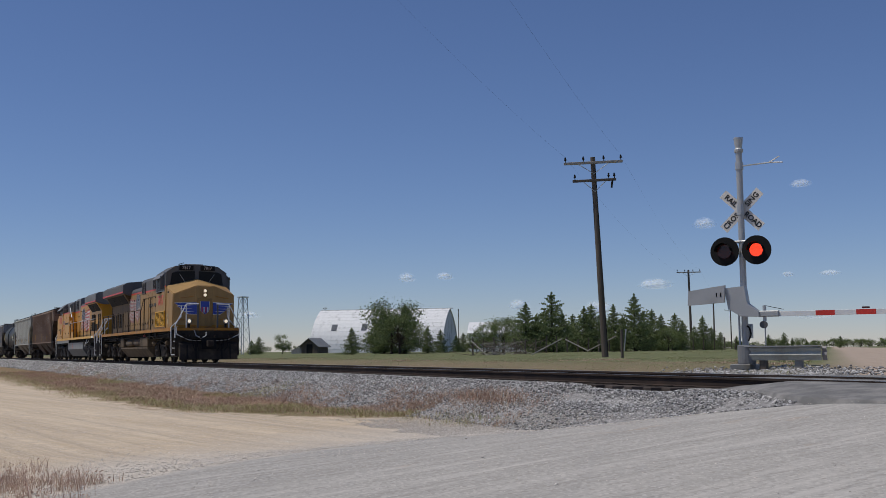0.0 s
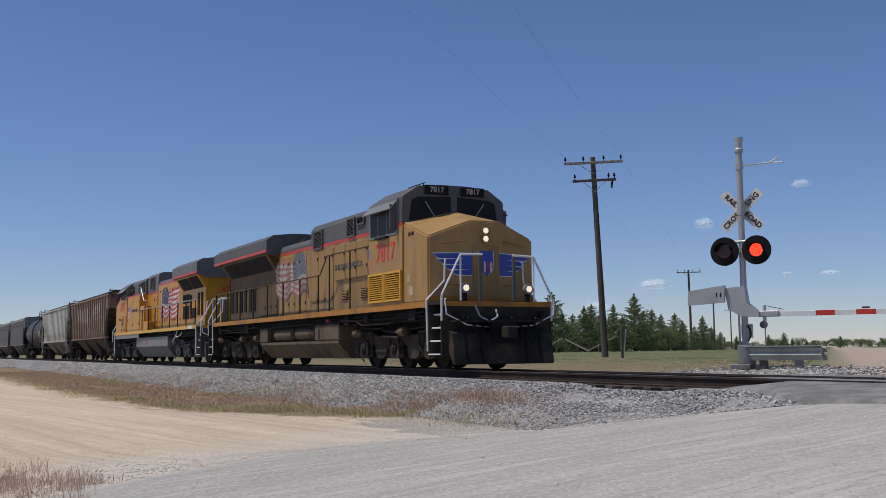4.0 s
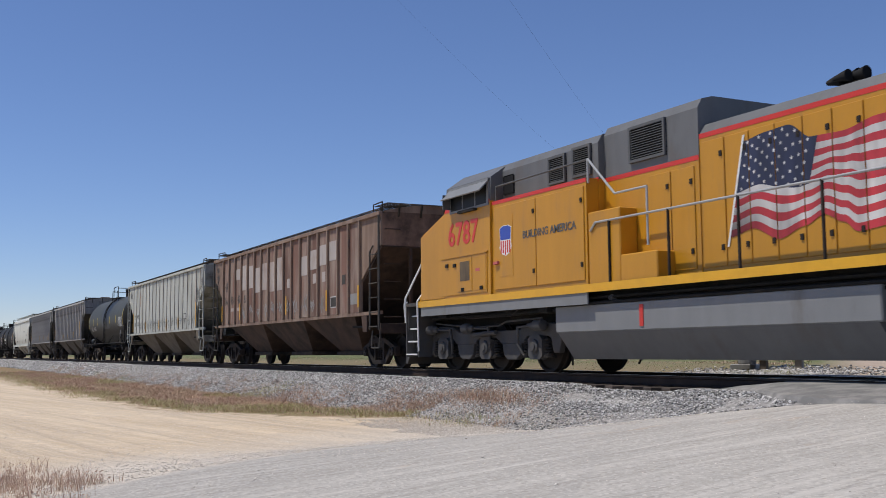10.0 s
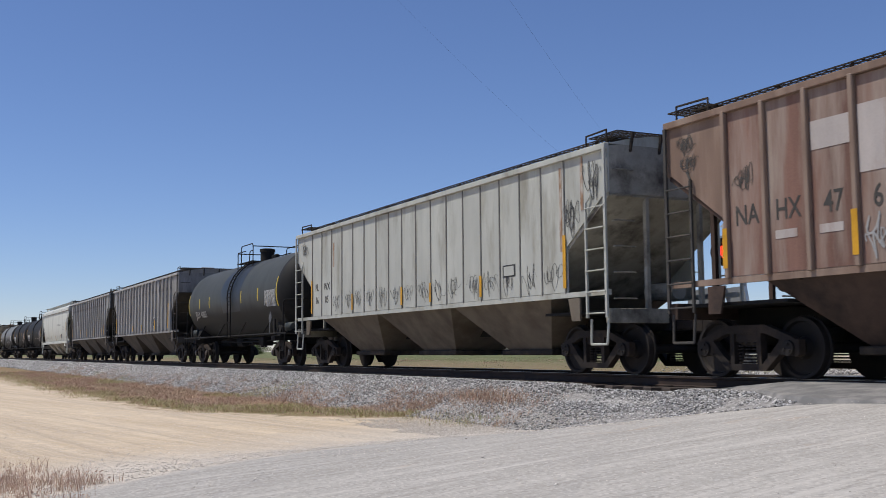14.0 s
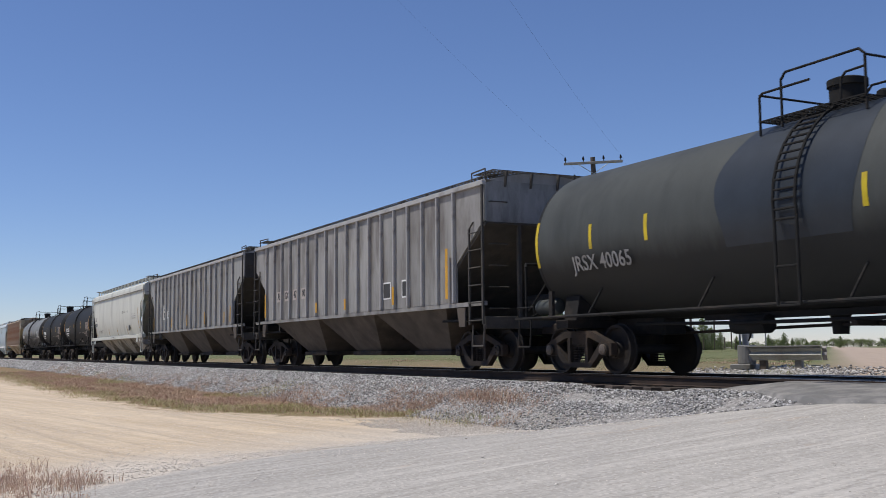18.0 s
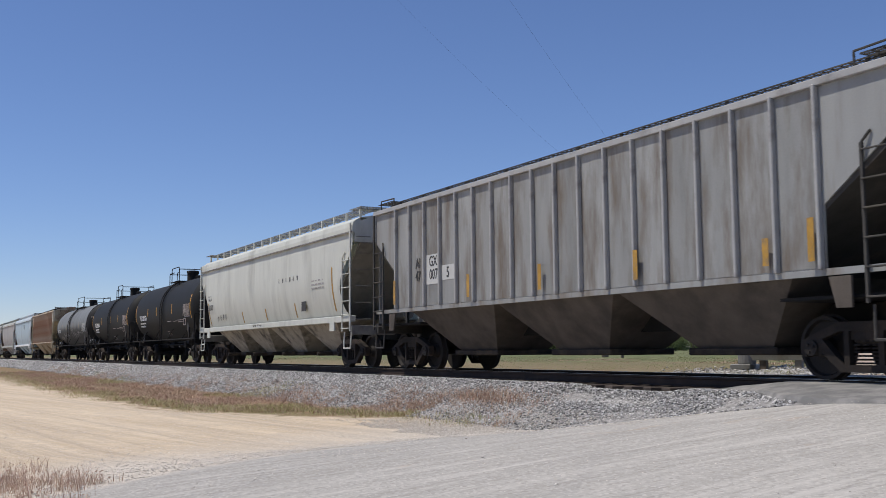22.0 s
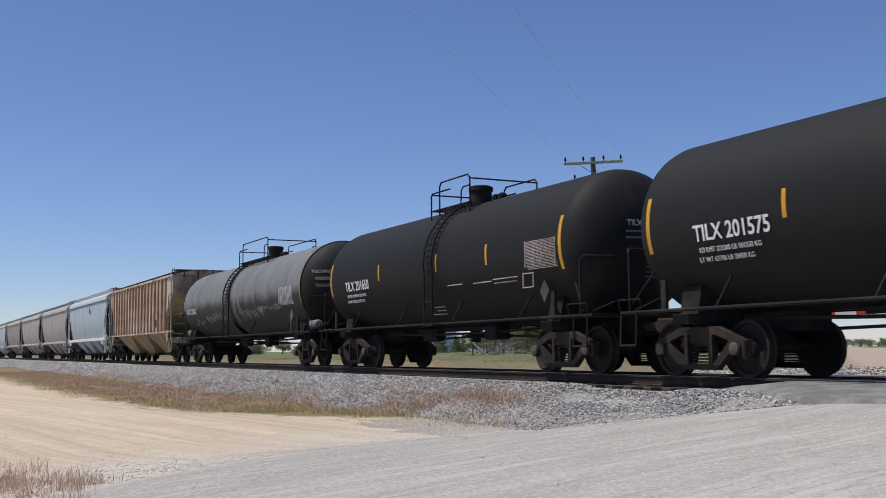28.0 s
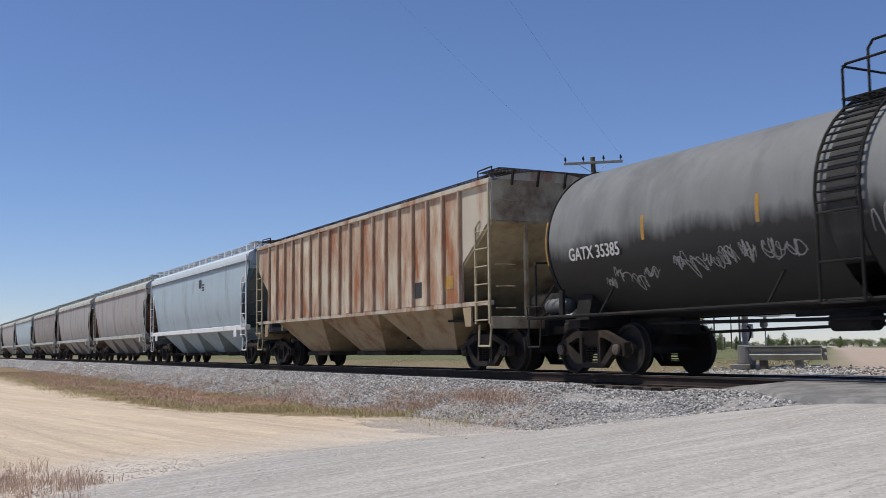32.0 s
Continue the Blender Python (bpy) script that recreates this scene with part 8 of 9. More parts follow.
def cedar(seed, h, w, label):
    """A cedar: short trunk, whorls of upturned limbs, needles in uneven sprays to the ground."""
    r = random.Random(seed)
    tree = tagged(empty("cedar_tree"), label, "tree", "cedars beyond the track")
    tb = cyl(BM(), (0, 0, -0.1), (0, 0, h * 0.97), 0.03 * h, 8, 0.008)
    pts = []
    bulge = [r.uniform(0.6, 1.25) for _ in range(9)]
    for i in range(88):
        t = (i + r.random()) / 88
        z = h * 0.97 * t
        a = i * 2.4 + r.uniform(-0.5, 0.5)
        reach = w / 2 * (1 - t) ** 0.70 * r.uniform(0.50, 1.0) * bulge[int(a * 1.4) % 9] + 0.05
        tip = (math.cos(a) * reach, math.sin(a) * reach, z + reach * r.uniform(0.10, 0.40))
        cyl(tb, (0, 0, z * 0.97), tip, 0.009 * h * (1 - t) + 0.005, 4, 0.004)
        wide = 0.12 * w / 2 * (1 - t) + 0.045
        for _ in range(int(98 * (1 - t) + 20)):
            q = r.random() ** 0.55 * 1.04
            pts.append((tip[0] * q + r.gauss(0, wide), tip[1] * q + r.gauss(0, wide), z + (tip[2] - z) * q + r.gauss(0, 0.022 * h) * (1.1 - t), r.uniform(0.035, 0.085) * h / 4))
    for _ in range(60):
        t = r.random()
        pts.append((r.gauss(0, 0.03), r.gauss(0, 0.03), h * (0.92 + 0.10 * t), r.uniform(0.04, 0.08) * h / 4))
    part("trunk", tb, M["bark"], tree)
    c = foliage("crown", pts, M["cedar"], seed)
    c.parent = tree
    return tree


def broadleaf(seed, h, w, label, material=None):
    r = random.Random(seed)
    tree = tagged(empty("broadleaf_tree"), label, "tree", "broadleaf trees beyond the track")
    tb = cyl(BM(), (0, 0, -0.1), (0, 0, h * 0.45), 0.03 * h, 8, 0.018 * h)
    pts = []
    for i in range(30):
        a, t = i * 2.4 + r.uniform(-0.3, 0.3), r.uniform(0.25, 0.95)
        tip = Vector((math.cos(a) * w / 2 * r.uniform(0.4, 0.95) * (1.1 - abs(t - 0.55)), math.sin(a) * w / 2 * r.uniform(0.4, 0.95) * (1.1 - abs(t - 0.55)), h * t))
        cyl(tb, (0, 0, h * 0.28 * (0.5 + t)), tip, 0.012 * h, 5, 0.005)
        for _ in range(150):
            o = Vector((r.gauss(0, 1), r.gauss(0, 1), r.gauss(0, 0.8))) * w * 0.078
            pts.append((*(tip + o), r.uniform(0.045, 0.10) * h / 4))
    part("trunk", tb, M["bark"], tree)
    c = foliage("crown", pts, material or M["leaf"], seed)
    c.parent = tree
    return tree


def place(px, depth):
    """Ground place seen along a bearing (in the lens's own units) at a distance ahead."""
    a = math.atan((px - 784) / 1850.0)
    r = depth / math.cos(a)
    return EYE.x - r * math.cos(YAW + a), EYE.y + r * math.sin(YAW + a)


def put(ob, x, y, turn=0.0, size=1.0, sink=0.05):
    ob.matrix_basis = pose(x, y, land(x, y) - sink, 0, 0, turn) @ Matrix.Scale(size, 4)
    return ob


CED = "dark green bushy cedar tree on the grass"
cedars = [cedar(20 + i, 5.0, w, CED) for i, w in enumerate((4.6, 5.9, 4.1, 5.2))]
leafy = [broadleaf(40 + i, 3.6, w, "light green leafy young tree on the grass") for i, w in enumerate((4.2, 3.4))]
bushes = [broadleaf(50 + i, 3.4, w, "distant dark green tree on the horizon", M["cedar"]) for i, w in enumerate((4.6, 3.8, 5.4))]
used = set()


def grow(kind, i, x, y, size, turn):
    kinds = {"c": cedars, "l": leafy, "b": bushes}[kind]
    src = kinds[i % len(kinds)]
    if id(src) not in used:
        used.add(id(src))
        return put(src, x, y, turn, size)
    z = land(x, y) - 0.05
    return copy_thing_at(src, x, y, z, turn, size)


def copy_thing_at(src, x, y, z, turn, size):
    keep = src.matrix_basis.copy()
    src.matrix_basis = Matrix.Identity(4)
    o = copy_thing(src, Matrix.Identity(4))
    src.matrix_basis = keep
    o.matrix_basis = pose(x, y, z, 0, 0, turn) @ Matrix.Scale(size, 4)
    return o


# kind, variant, x, y, size
rt = random.Random(31)
for px, d, k, sz in ((692, 104, "b", 1.45), (706, 101, "b", 1.1), (678, 106, "c", 0.92), (716, 105, "c", 0.98), (662, 110, "c", 0.7), (622, 100, "c", 0.52), (500, 122, "l", 0.62), (445, 130, "c", 0.36), (458, 132, "c", 0.45),
                     (755, 108, "c", 0.55), (778, 112, "c", 0.5), (860, 100, "l", 0.80), (888, 98, "l", 0.92), (835, 108, "l", 0.55), (912, 96, "l", 0.72), (929, 92, "c", 0.88), (948, 97, "c", 0.70),
                     (975, 92, "c", 1.05), (962, 98, "c", 0.8), (993, 96, "c", 0.75), (1012, 100, "c", 0.72), (1032, 95, "c", 0.82), (1045, 97, "c", 0.88), (1062, 99, "c", 0.70), (1084, 95, "c", 0.85), (1100, 99, "c", 0.68),
                     (1121, 94, "c", 1.02), (1136, 98, "c", 0.75), (1152, 101, "c", 0.80), (1168, 103, "c", 0.72), (1180, 99, "l", 0.62), (1192, 104, "c", 0.74), (1205, 108, "c", 0.62), (1226, 118, "c", 0.55), (1241, 120, "c", 0.78), (1256, 124, "c", 0.55), (1272, 130, "c", 0.45),
                     (1300, 150, "c", 0.40), (806, 118, "c", 0.4), (818, 120, "c", 0.45)):
    x, y = place(px, d)
    grow(k, rt.randint(0, 3), x, y, sz, rt.uniform(0, 360))
for i in range(60):
    px = 1180 + i * 7.3 + rt.uniform(-9, 9)
    d = rt.uniform(300, 480)
    if noise.noise((px * 0.021, 3.0, 0)) < -0.3:
        continue
    x, y = place(px, d)
    o = grow("b" if rt.random() < 0.8 else "c", rt.randint(0, 3), x, y, rt.uniform(0.45, 1.15), rt.uniform(0, 360))
    o["label"] = "distant dark green tree on the horizon"
for i in range(16):
    px = 425 + i * 27 + rt.uniform(-9, 9)
    x, y = place(px, rt.uniform(420, 520))
    o = grow("b", rt.randint(0, 3), x, y, rt.uniform(0.6, 1.2), rt.uniform(0, 360))
    o["label"] = "distant dark green tree on the horizon"


# ---- far-side buildings and poles ----
def gothic_barn(cx, cy, turn, length, width, height):
    barn = tagged(empty("arched_barn", pose(cx, cy, land(cx, cy) - 0.1, 0, 0, turn)), "white arched-roof barn with a grey end wall", "barn")
    arc = []
    n = 12
    for i in range(n + 1):
        # pointed arch: two arcs that meet at the ridge
        R_ = width * 0.95
        th = math.acos((R_ - width / 2) / R_) * i / n
        y = -(R_ * math.cos(th) - (R_ - width / 2))
        z = height * math.sin(th) / math.sin(math.acos((R_ - width / 2) / R_))
        arc.append((y, z))
    ring = arc + [(-y, z) for y, z in arc[-2::-1]]
    # roof in courses of overlapping shingles
    for k in range(len(ring) - 1):
        (y0, z0), (y1, z1) = ring[k], ring[k + 1]
        nx, nz = (z1 - z0), -(y1 - y0)
        q = math.hypot(nx, nz)
        ox, oz = -nx / q * 0.02, -nz / q * 0.02
        bm = prism(BM(), [(y0 + ox, z0 + oz), (y1 + ox * 0.3, z1 + oz * 0.3), (y1, z1), (y0, z0)], -length / 2, length / 2)
        part("roof_course", bm, M["barn_white"], barn)
    inner = [(y * 0.985, z * 0.985) for y, z in ring]
    for s in (-1, 1):
        part("end_wall", prism(BM(), inner, *sorted((s * (length / 2 - 0.25), s * (length / 2 - 0.15)))), M["barn_end"], barn)
        d = part("barn_door", box(BM(), *sorted((s * (length / 2 - 0.15), s * (length / 2 - 0.09))), -1.3, 1.3, 0, 2.9), M["barn_end"], barn)
        part("door_seam", box(BM(), *sorted((s * (length / 2 - 0.09), s * (length / 2 - 0.07))), -0.03, 0.03, 0, 2.9), M["void"], d)
        part("loft_door", box(BM(), *sorted((s * (length / 2 - 0.15), s * (length / 2 - 0.09))), -0.6, 0.6, 3.6, 4.6), M["barn_end"], barn)
    part("ridge_cap", box(BM(), -length / 2, length / 2 + 0.4, -0.12, 0.12, height - 0.06, height + 0.06), M["barn_white"], barn)
    for x in (-length * 0.33, -length * 0.10, length * 0.27):
        (ya, za), (y, z), (yb, zb) = arc[5], arc[6], arc[7]
        tilt = math.asin((yb - ya) / math.hypot(yb - ya, zb - za))
        w = part("skylight", box(BM(), x - 0.40, x + 0.40, -0.07, 0.05, -0.55, 0.55), M["barn_grey"], barn)
        w.matrix_basis = pose(0, y, z, -math.degrees(tilt), 0, 0)
    part("lightning_rod", cyl(BM(), (length / 2 + 1.0, 1.0, 0), (length / 2 + 1.0, 1.0, height * 0.98), 0.06, 6), M["wood"], barn)
    return barn


gothic_barn(-141.9, 50.5, 49.0, 20.0, 9.5, 6.45)

# a second white roof behind the trees
x, y = -147.2, 73.0
hut = tagged(empty("white_shed", pose(x, y, land(x, y) - 0.1, 0, 0, 55)), "white-roofed low shed behind the trees", "shed")
part("wall", box(BM(), -4.5, 4.5, -2.6, 2.6, 0, 3.2), M["barn_white"], hut)
part("roof", prism(BM(), [(-3.0, 3.1), (0, 4.9), (3.0, 3.1), (3.0, 3.0), (-3.0, 3.0)], -4.8, 4.8), M["barn_white"], hut)

# small dark shed with a grey roof
x, y = -132.4, 36.1
sh = tagged(empty("small_shed", pose(x, y, land(x, y) - 0.05, 0, 0, -52)), "small dark wooden shed with a grey gable roof", "shed")
part("wall", prism(BM(), [(-1.25, 0), (1.25, 0), (1.25, 1.1), (0, 1.9), (-1.25, 1.1)], -1.3, 1.3), M["wood"], sh)
for s in (-1, 1):
    part("roof_slope", prism(BM(), [(s * 1.6, 0.85), (0, 2.0), (0, 2.08), (s * 1.6, 0.93)], -1.6, 1.6), M["loco_grey_light"], sh)
part("doorway", box(BM(), 1.3, 1.33, -0.45, 0.45, 0, 1.25), M["void"], sh)
part("lean_to", prism(BM(), [(-2.9, 0), (-1.25, 0), (-1.25, 0.9), (-2.9, 0.55)], -1.2, 1.2), M["loco_grey_light"], sh)

# lattice tower
x, y = -146.6, 30.4
tw = tagged(empty("lattice_tower", pose(x, y, land(x, y) - 0.05, 0, 0, 20)), "pale steel lattice tower with a top platform", "tower")
H_ = 8.2
for a in (-1, 1):
    for b in (-1, 1):
        part("leg", cyl(BM(), (a * 0.80, b * 0.80, 0), (a * 0.42, b * 0.42, H_), 0.06, 6), M["galv"], tw)
for i in range(6):
    z = H_ * i / 6
    w0, w1 = lerp(0.80, 0.42, i / 6), lerp(0.80, 0.42, (i + 1) / 6)
    for a, b, c, d in ((-1, -1, 1, -1), (1, -1, 1, 1), (1, 1, -1, 1), (-1, 1, -1, -1)):
        part("brace", cyl(BM(), (a * w0, b * w0, z), (c * w1, d * w1, z + H_ / 6), 0.035, 5), M["galv"], tw)
part("platform", box(BM(), -0.6, 0.6, -0.6, 0.6, H_, H_ + 0.12), M["galv"], tw)
x, y = -169.4, 51.6
wm = tagged(empty("windmill", pose(x, y, land(x, y), 0, 0, 20)), "small distant farm windmill on a thin mast", "windmill")
part("mast", cyl(BM(), (0, 0, 0), (0, 0, 7.2), 0.08, 6), M["wood"], wm)
for k in range(8):
    a = k * math.pi / 4
    part("vane", prism(BM(), [(0.1 * math.cos(a), 7.2 + 0.1 * math.sin(a)), (0.6 * math.cos(a - 0.18), 7.2 + 0.6 * math.sin(a - 0.18)), (0.6 * math.cos(a + 0.18), 7.2 + 0.6 * math.sin(a + 0.18))], -0.12, -0.10, "y"), M["wood"], wm)


def utility_pole(x, y, h, turn, lean=0.0, arms=2, label="weathered brown wooden utility pole with two crossarms"):
    p = tagged(empty("utility_pole", pose(x, y, land(x, y) - 0.1) @ pose(0, 0, 0, 0, 0, turn) @ pose(0, 0, 0, 0, lean, 0)), label, "utility pole", "utility poles")
    part("pole", cyl(BM(), (0, 0, -0.4), (0, 0, h), 0.165, 14, 0.115), M["wood"], p)
    ends = []
    for k in range(arms):
        z, w = (h - 0.28, 1.42) if k == 0 else (h - 1.15, 1.05)
        arm = part("crossarm", box(BM(), -w, w, -0.17, -0.06, z - 0.06, z + 0.06, 0.01), M["wood_grey"] if k == 0 else M["wood"], p)
        for s in (-1, 1):
            part("brace", cyl(BM(), (s * w * 0.52, -0.17, z - 0.06), (0, -0.13, z - 0.55), 0.018, 5), M["galv"], p)
        for dx in (-w + 0.08, -w * 0.33, w * 0.36, w - 0.08) if k == 0 else (-w + 0.12, w - 0.35, w - 0.08):
            ins = lathe(BM(), [(0, 0.02), (0.08, 0.02), (0.10, 0.055), (0.16, 0.06), (0.19, 0.035), (0.24, 0.045), (0.27, 0.02)], 10, "z")
            io = part("insulator", ins, M["black"], arm)
            io.matrix_basis = pose(dx, -0.115, z + 0.06)
            ends.append(Vector((dx, -0.115, z + 0.32)))
    if arms > 1:
        part("cutout_switch", cyl(BM(), (0.80, -0.15, h - 1.55), (0.86, -0.18, h - 1.18), 0.05, 8), M["black"], p)
        part("ground_wire", cyl(BM(), (0.12, -0.14, 0.2), (0.09, -0.1, h - 0.5), 0.012, 5), M["black"], p)
    bpy.context.view_layer.update()
    return [p.matrix_basis @ e for e in ends]


e1 = utility_pole(-41.0, 17.2, 9.75, 62, -2.3)
e2 = utility_pole(-97.0, 70.2, 9.6, 62, -0.8, 1, "brown wooden utility pole with one crossarm")
e3 = utility_pole(-142.8, 114.4, 9.6, 62, 0, 1, "brown wooden utility pole with one crossarm")
e4 = utility_pole(-191.2, 162.6, 9.6, 62, 0, 1, "brown wooden utility pole with one crossarm")
e0 = [e + Vector((50.5, -47.0, 0.6)) for e in e1]


def wire(a, b, sag):
    bm = BM()
    pts = []
    for i in range(25):
        t = i / 24
        q = a.lerp(b, t)
        pts.append((q.x, q.y, q.z - sag * 4 * t * (1 - t)))
    rod(bm, pts, 0.002, 4)
    o = obj("overhead_wire", bm, M["black"])
    return tagged(o, "thin dark overhead wire between utility poles", "wire", "overhead wires")


wire(e1[0], e0[0], 0.9)
wire(e1[3], e0[3], 0.9)
for k in (0, 3):
    wire(e1[k], e2[k], 0.9)
    wire(e2[k], e3[k], 0.9)

# ---- fence and fallen timber ----
rf = random.Random(17)
for i in range(26):
    px_, d = 835 + i * 18.5, lerp(74, 112, i / 25)
    x, y = place(px_, d)
    f = tagged(obj("fence_post", cyl(BM(), (0, 0, -0.2), (rf.uniform(-0.06, 0.06), 0, rf.uniform(1.05, 1.35)), 0.06, 7, 0.05), M["wood"]), "weathered wooden fence post in the grass", "fence post", "fence posts")
    f.matrix_basis = pose(x, y, land(x, y))
x, y = -37.4, 15.5
f = tagged(obj("fence_post", cyl(BM(), (0, 0, -0.2), (0, 0, 1.25), 0.07, 8, 0.06), M["wood"]), "dark stout wooden fence post by the track", "fence post", "fence posts")
f.matrix_basis = pose(x, y, land(x, y))
f = tagged(obj("steel_stake", rod(BM(), [(0, 0, 0.4), (0.10, 0.05, 1.35)], 0.03), M["alu"]), "pale metal stake leaning on a post", "stake")
f.matrix_basis = pose(x - 0.05, y + 0.15, land(x, y) - 0.1)
for (pa, da, za), (pb, db, zb) in (((938, 62, 0.05), (993, 63, 0.98)), ((998, 63, 0.92), (1038, 62, 0.22)), ((1036, 62, 0.20), (1088, 61, 1.05)), ((833, 70, 0.95), (860, 68, 0.0)), ((846, 72, 0.45), (880, 71, 0.1)), ((868, 73, 0.1), (905, 72, 0.75))):
    (xa, ya), (xb, yb) = place(pa, da), place(pb, db)
    o = obj("fallen_pole", cyl(BM(), (xa, ya, land(xa, ya) + za), (xb, yb, land(xb, yb) + zb), 0.036, 7, 0.026), M["wood_grey"])
    tagged(o, "silvered wooden pole leaning by the fence", "pole", "fallen fence poles")
# heap of dead branches
for j in range(3):
    x, y = place(862 + j * 26, 71)
    bm = BM()
    for _ in range(60):
        a = Vector((rf.gauss(0, 0.7), rf.gauss(0, 0.6), rf.uniform(0, 0.9)))
        b = a + Vector((rf.gauss(0, 0.6), rf.gauss(0, 0.6), rf.gauss(0, 0.35)))
        b.z = max(b.z, 0.02)
        cyl(bm, a, b, rf.uniform(0.012, 0.035), 5, 0.008)
    o = obj("brush_pile", bm, M["wood_grey"] if j == 1 else M["wood"])
    o.matrix_basis = pose(x, y, land(x, y) - 0.02)
    tagged(o, "heap of dead grey-brown branches in the grass", "brush pile", "brush piles")


# ---- crossing signal ----
U = Vector((0.86, 0.51, 0)).normalized()      # along the gate arm
SX, SY = -18.6, 5.0
SZ = land(SX, SY)
TURN = math.degrees(math.atan2(U.y, U.x))
sig = tagged(empty("crossing_signal", pose(SX, SY, SZ, 0, 0, TURN)), "silver crossing signal mast with flashing red lamps and lowered gate arm", "crossing signal")
# local: x along the arm, -y towards the near road
part("base", box(BM(), -0.30, 0.30, -0.28, 0.28, -0.05, 0.12, 0.02), M["loco_grey_light"], sig)
part("mast", cyl(BM(), (0, 0, 0.1), (0, 0, 5.15), 0.075, 18), M["alu"], sig)
part("base_collar", cyl(BM(), (0, 0, 0.10), (0, 0, 0.55), 0.16, 18, 0.11), M["loco_grey_light"], sig)
bell = lathe(BM(), [(5.12, 0.10), (5.18, 0.11), (5.22, 0.075), (5.30, 0.09), (5.44, 0.11), (5.47, 0.11), (5.48, 0.05)], 18, "z")
part("bell", bell, M["galv"], sig, "grey bell housing on the mast top")
for dz, dx in ((0.0, 1.02), (0.05, 0.98)):
    part("top_arm", rod(BM(), [(0.06, -0.02, 4.78), (0.70, -0.02, 4.80), (dx, -0.02 - dz * 3, 4.80 + (0.10 if dz else -0.02))], 0.016, 6), M["white"], sig)
part("arm_clamp", cyl(BM(), (0, 0, 4.70), (0, 0, 4.88), 0.095, 14), M["galv"], sig)
for s, word in ((1, "CROSSING"), (-1, "RAILROAD")):
    bl = part("crossbuck_blade", box(BM(), -0.62, 0.62, -0.010 + (0.012 if s < 0 else 0), 0.0 + (0.012 if s < 0 else 0), -0.115, 0.115, 0.0), M["cross_white"], sig, "white crossbuck blade with black letters")
    bl.matrix_basis = pose(0, 0.10 - (0.012 if s > 0 else 0), 3.74, 0, -s * 44, 0)
    half = len(word) // 2
    for k, w_ in enumerate((word[:half], word[half:])):
        me = text_mesh(w_, 0.175, 0.004, 0.002)
        me.materials.append(M["void"])
        o = new("lettering", me)
        o.parent, o.matrix_basis = bl, pose(-0.35 + 0.70 * k, -0.013 + (0.012 if s < 0 else 0), 0, 90, 0, 0)
part("crossbuck_clamp", cyl(BM(), (0, 0, 3.62), (0, 0, 3.86), 0.09, 14), M["galv"], sig)
part("lamp_bar", cyl(BM(), (-0.40, -0.05, 2.98), (0.40, -0.05, 2.98), 0.035, 10), M["alu"], sig)
LAMPS = []
for s in (-1, 1):
    lx = s * 0.375
    disc = part("lamp_background", cyl(BM(), (lx, -0.16, 2.76), (lx, -0.13, 2.76), 0.34, 32), M["lamp_black"], sig, "round black lamp background")
    hd = lathe(BM(), [(-0.02, 0.16), (0.18, 0.15), (0.24, 0.08)], 20, "y")
    ho = part("lamp_housing", hd, M["lamp_black"], sig)
    ho.matrix_basis = pose(lx, -0.13, 2.76)
    vis = BM()
    ring = []
    for i in range(15):
        a = radians(0 + 180 * i / 14)
        ring.append([vis.verts.new((lx + 0.185 * math.cos(a), y_, 2.76 + 0.185 * math.sin(a))) for y_ in (-0.16, -0.36)])
    for p_, q_ in zip(ring, ring[1:]):
        vis.faces.new((p_[0], p_[1], q_[1], q_[0]))
    bmesh.ops.solidify(vis, geom=vis.faces[:], thickness=0.006)
    part("visor", vis, M["lamp_black"], sig, "black lamp visor")
    part("lamp_hanger", cyl(BM(), (lx, -0.05, 2.98), (lx, -0.10, 2.86), 0.03, 8), M["alu"], sig)
    # the light unit turns its lit face out, and away
    lens = part("light_unit", cyl(BM(), (0, 0.0, 0), (0, 0.006, 0), 0.165, 28), M["lens_dark"], sig, "red signal light unit")
    face = BM()
    for i in range(5):
        rr = 0.034 * i
        for j in range(max(1, int(6.5 * i))):
            a = 2 * math.pi * j / max(1, int(6.5 * i))
            cyl(face, (rr * math.cos(a), -0.008, rr * math.sin(a)), (rr * math.cos(a), -0.001, rr * math.sin(a)), 0.0175, 8)
    part("light_cluster", face, M["lamp_red"], lens, "glowing red light dots")
    lens.matrix_basis = pose(lx, -0.175, 2.76)
    LAMPS.append((lens, lx, s))
# gate mechanism, counterweight, arm
part("mechanism", prism(BM(), [(-0.36, 1.88), (0.10, 1.92), (0.16, 1.52), (0.42, 1.32), (0.42, 1.20), (0.0, 1.22), (-0.28, 1.40)], -0.34, -0.08, "y"), M["alu"], sig, "silver gate mechanism case")
part("counterweight", prism(BM(), [(-1.22, 1.50), (-0.34, 1.55), (-0.32, 1.95), (-1.20, 1.84)], -0.42, -0.34, "y"), M["alu"], sig, "silver counterweight plate")
for dx in (-0.52, -0.42):
    part("slot", box(BM(), dx - 0.015, dx + 0.015, -0.425, -0.42, 1.68, 1.78), M["void"], sig)
part("arm_adapter", box(BM(), 0.40, 0.86, -0.27, -0.15, 1.20, 1.34, 0.02), M["alu"], sig)
part("pivot_post", cyl(BM(), (0.52, -0.20, 1.10), (0.52, -0.20, 1.46), 0.04, 10), M["galv"], sig)
part("pulley", cyl(BM(), (0.50, -0.27, 1.02), (0.50, -0.20, 1.02), 0.085, 16), M["loco_grey"], sig)
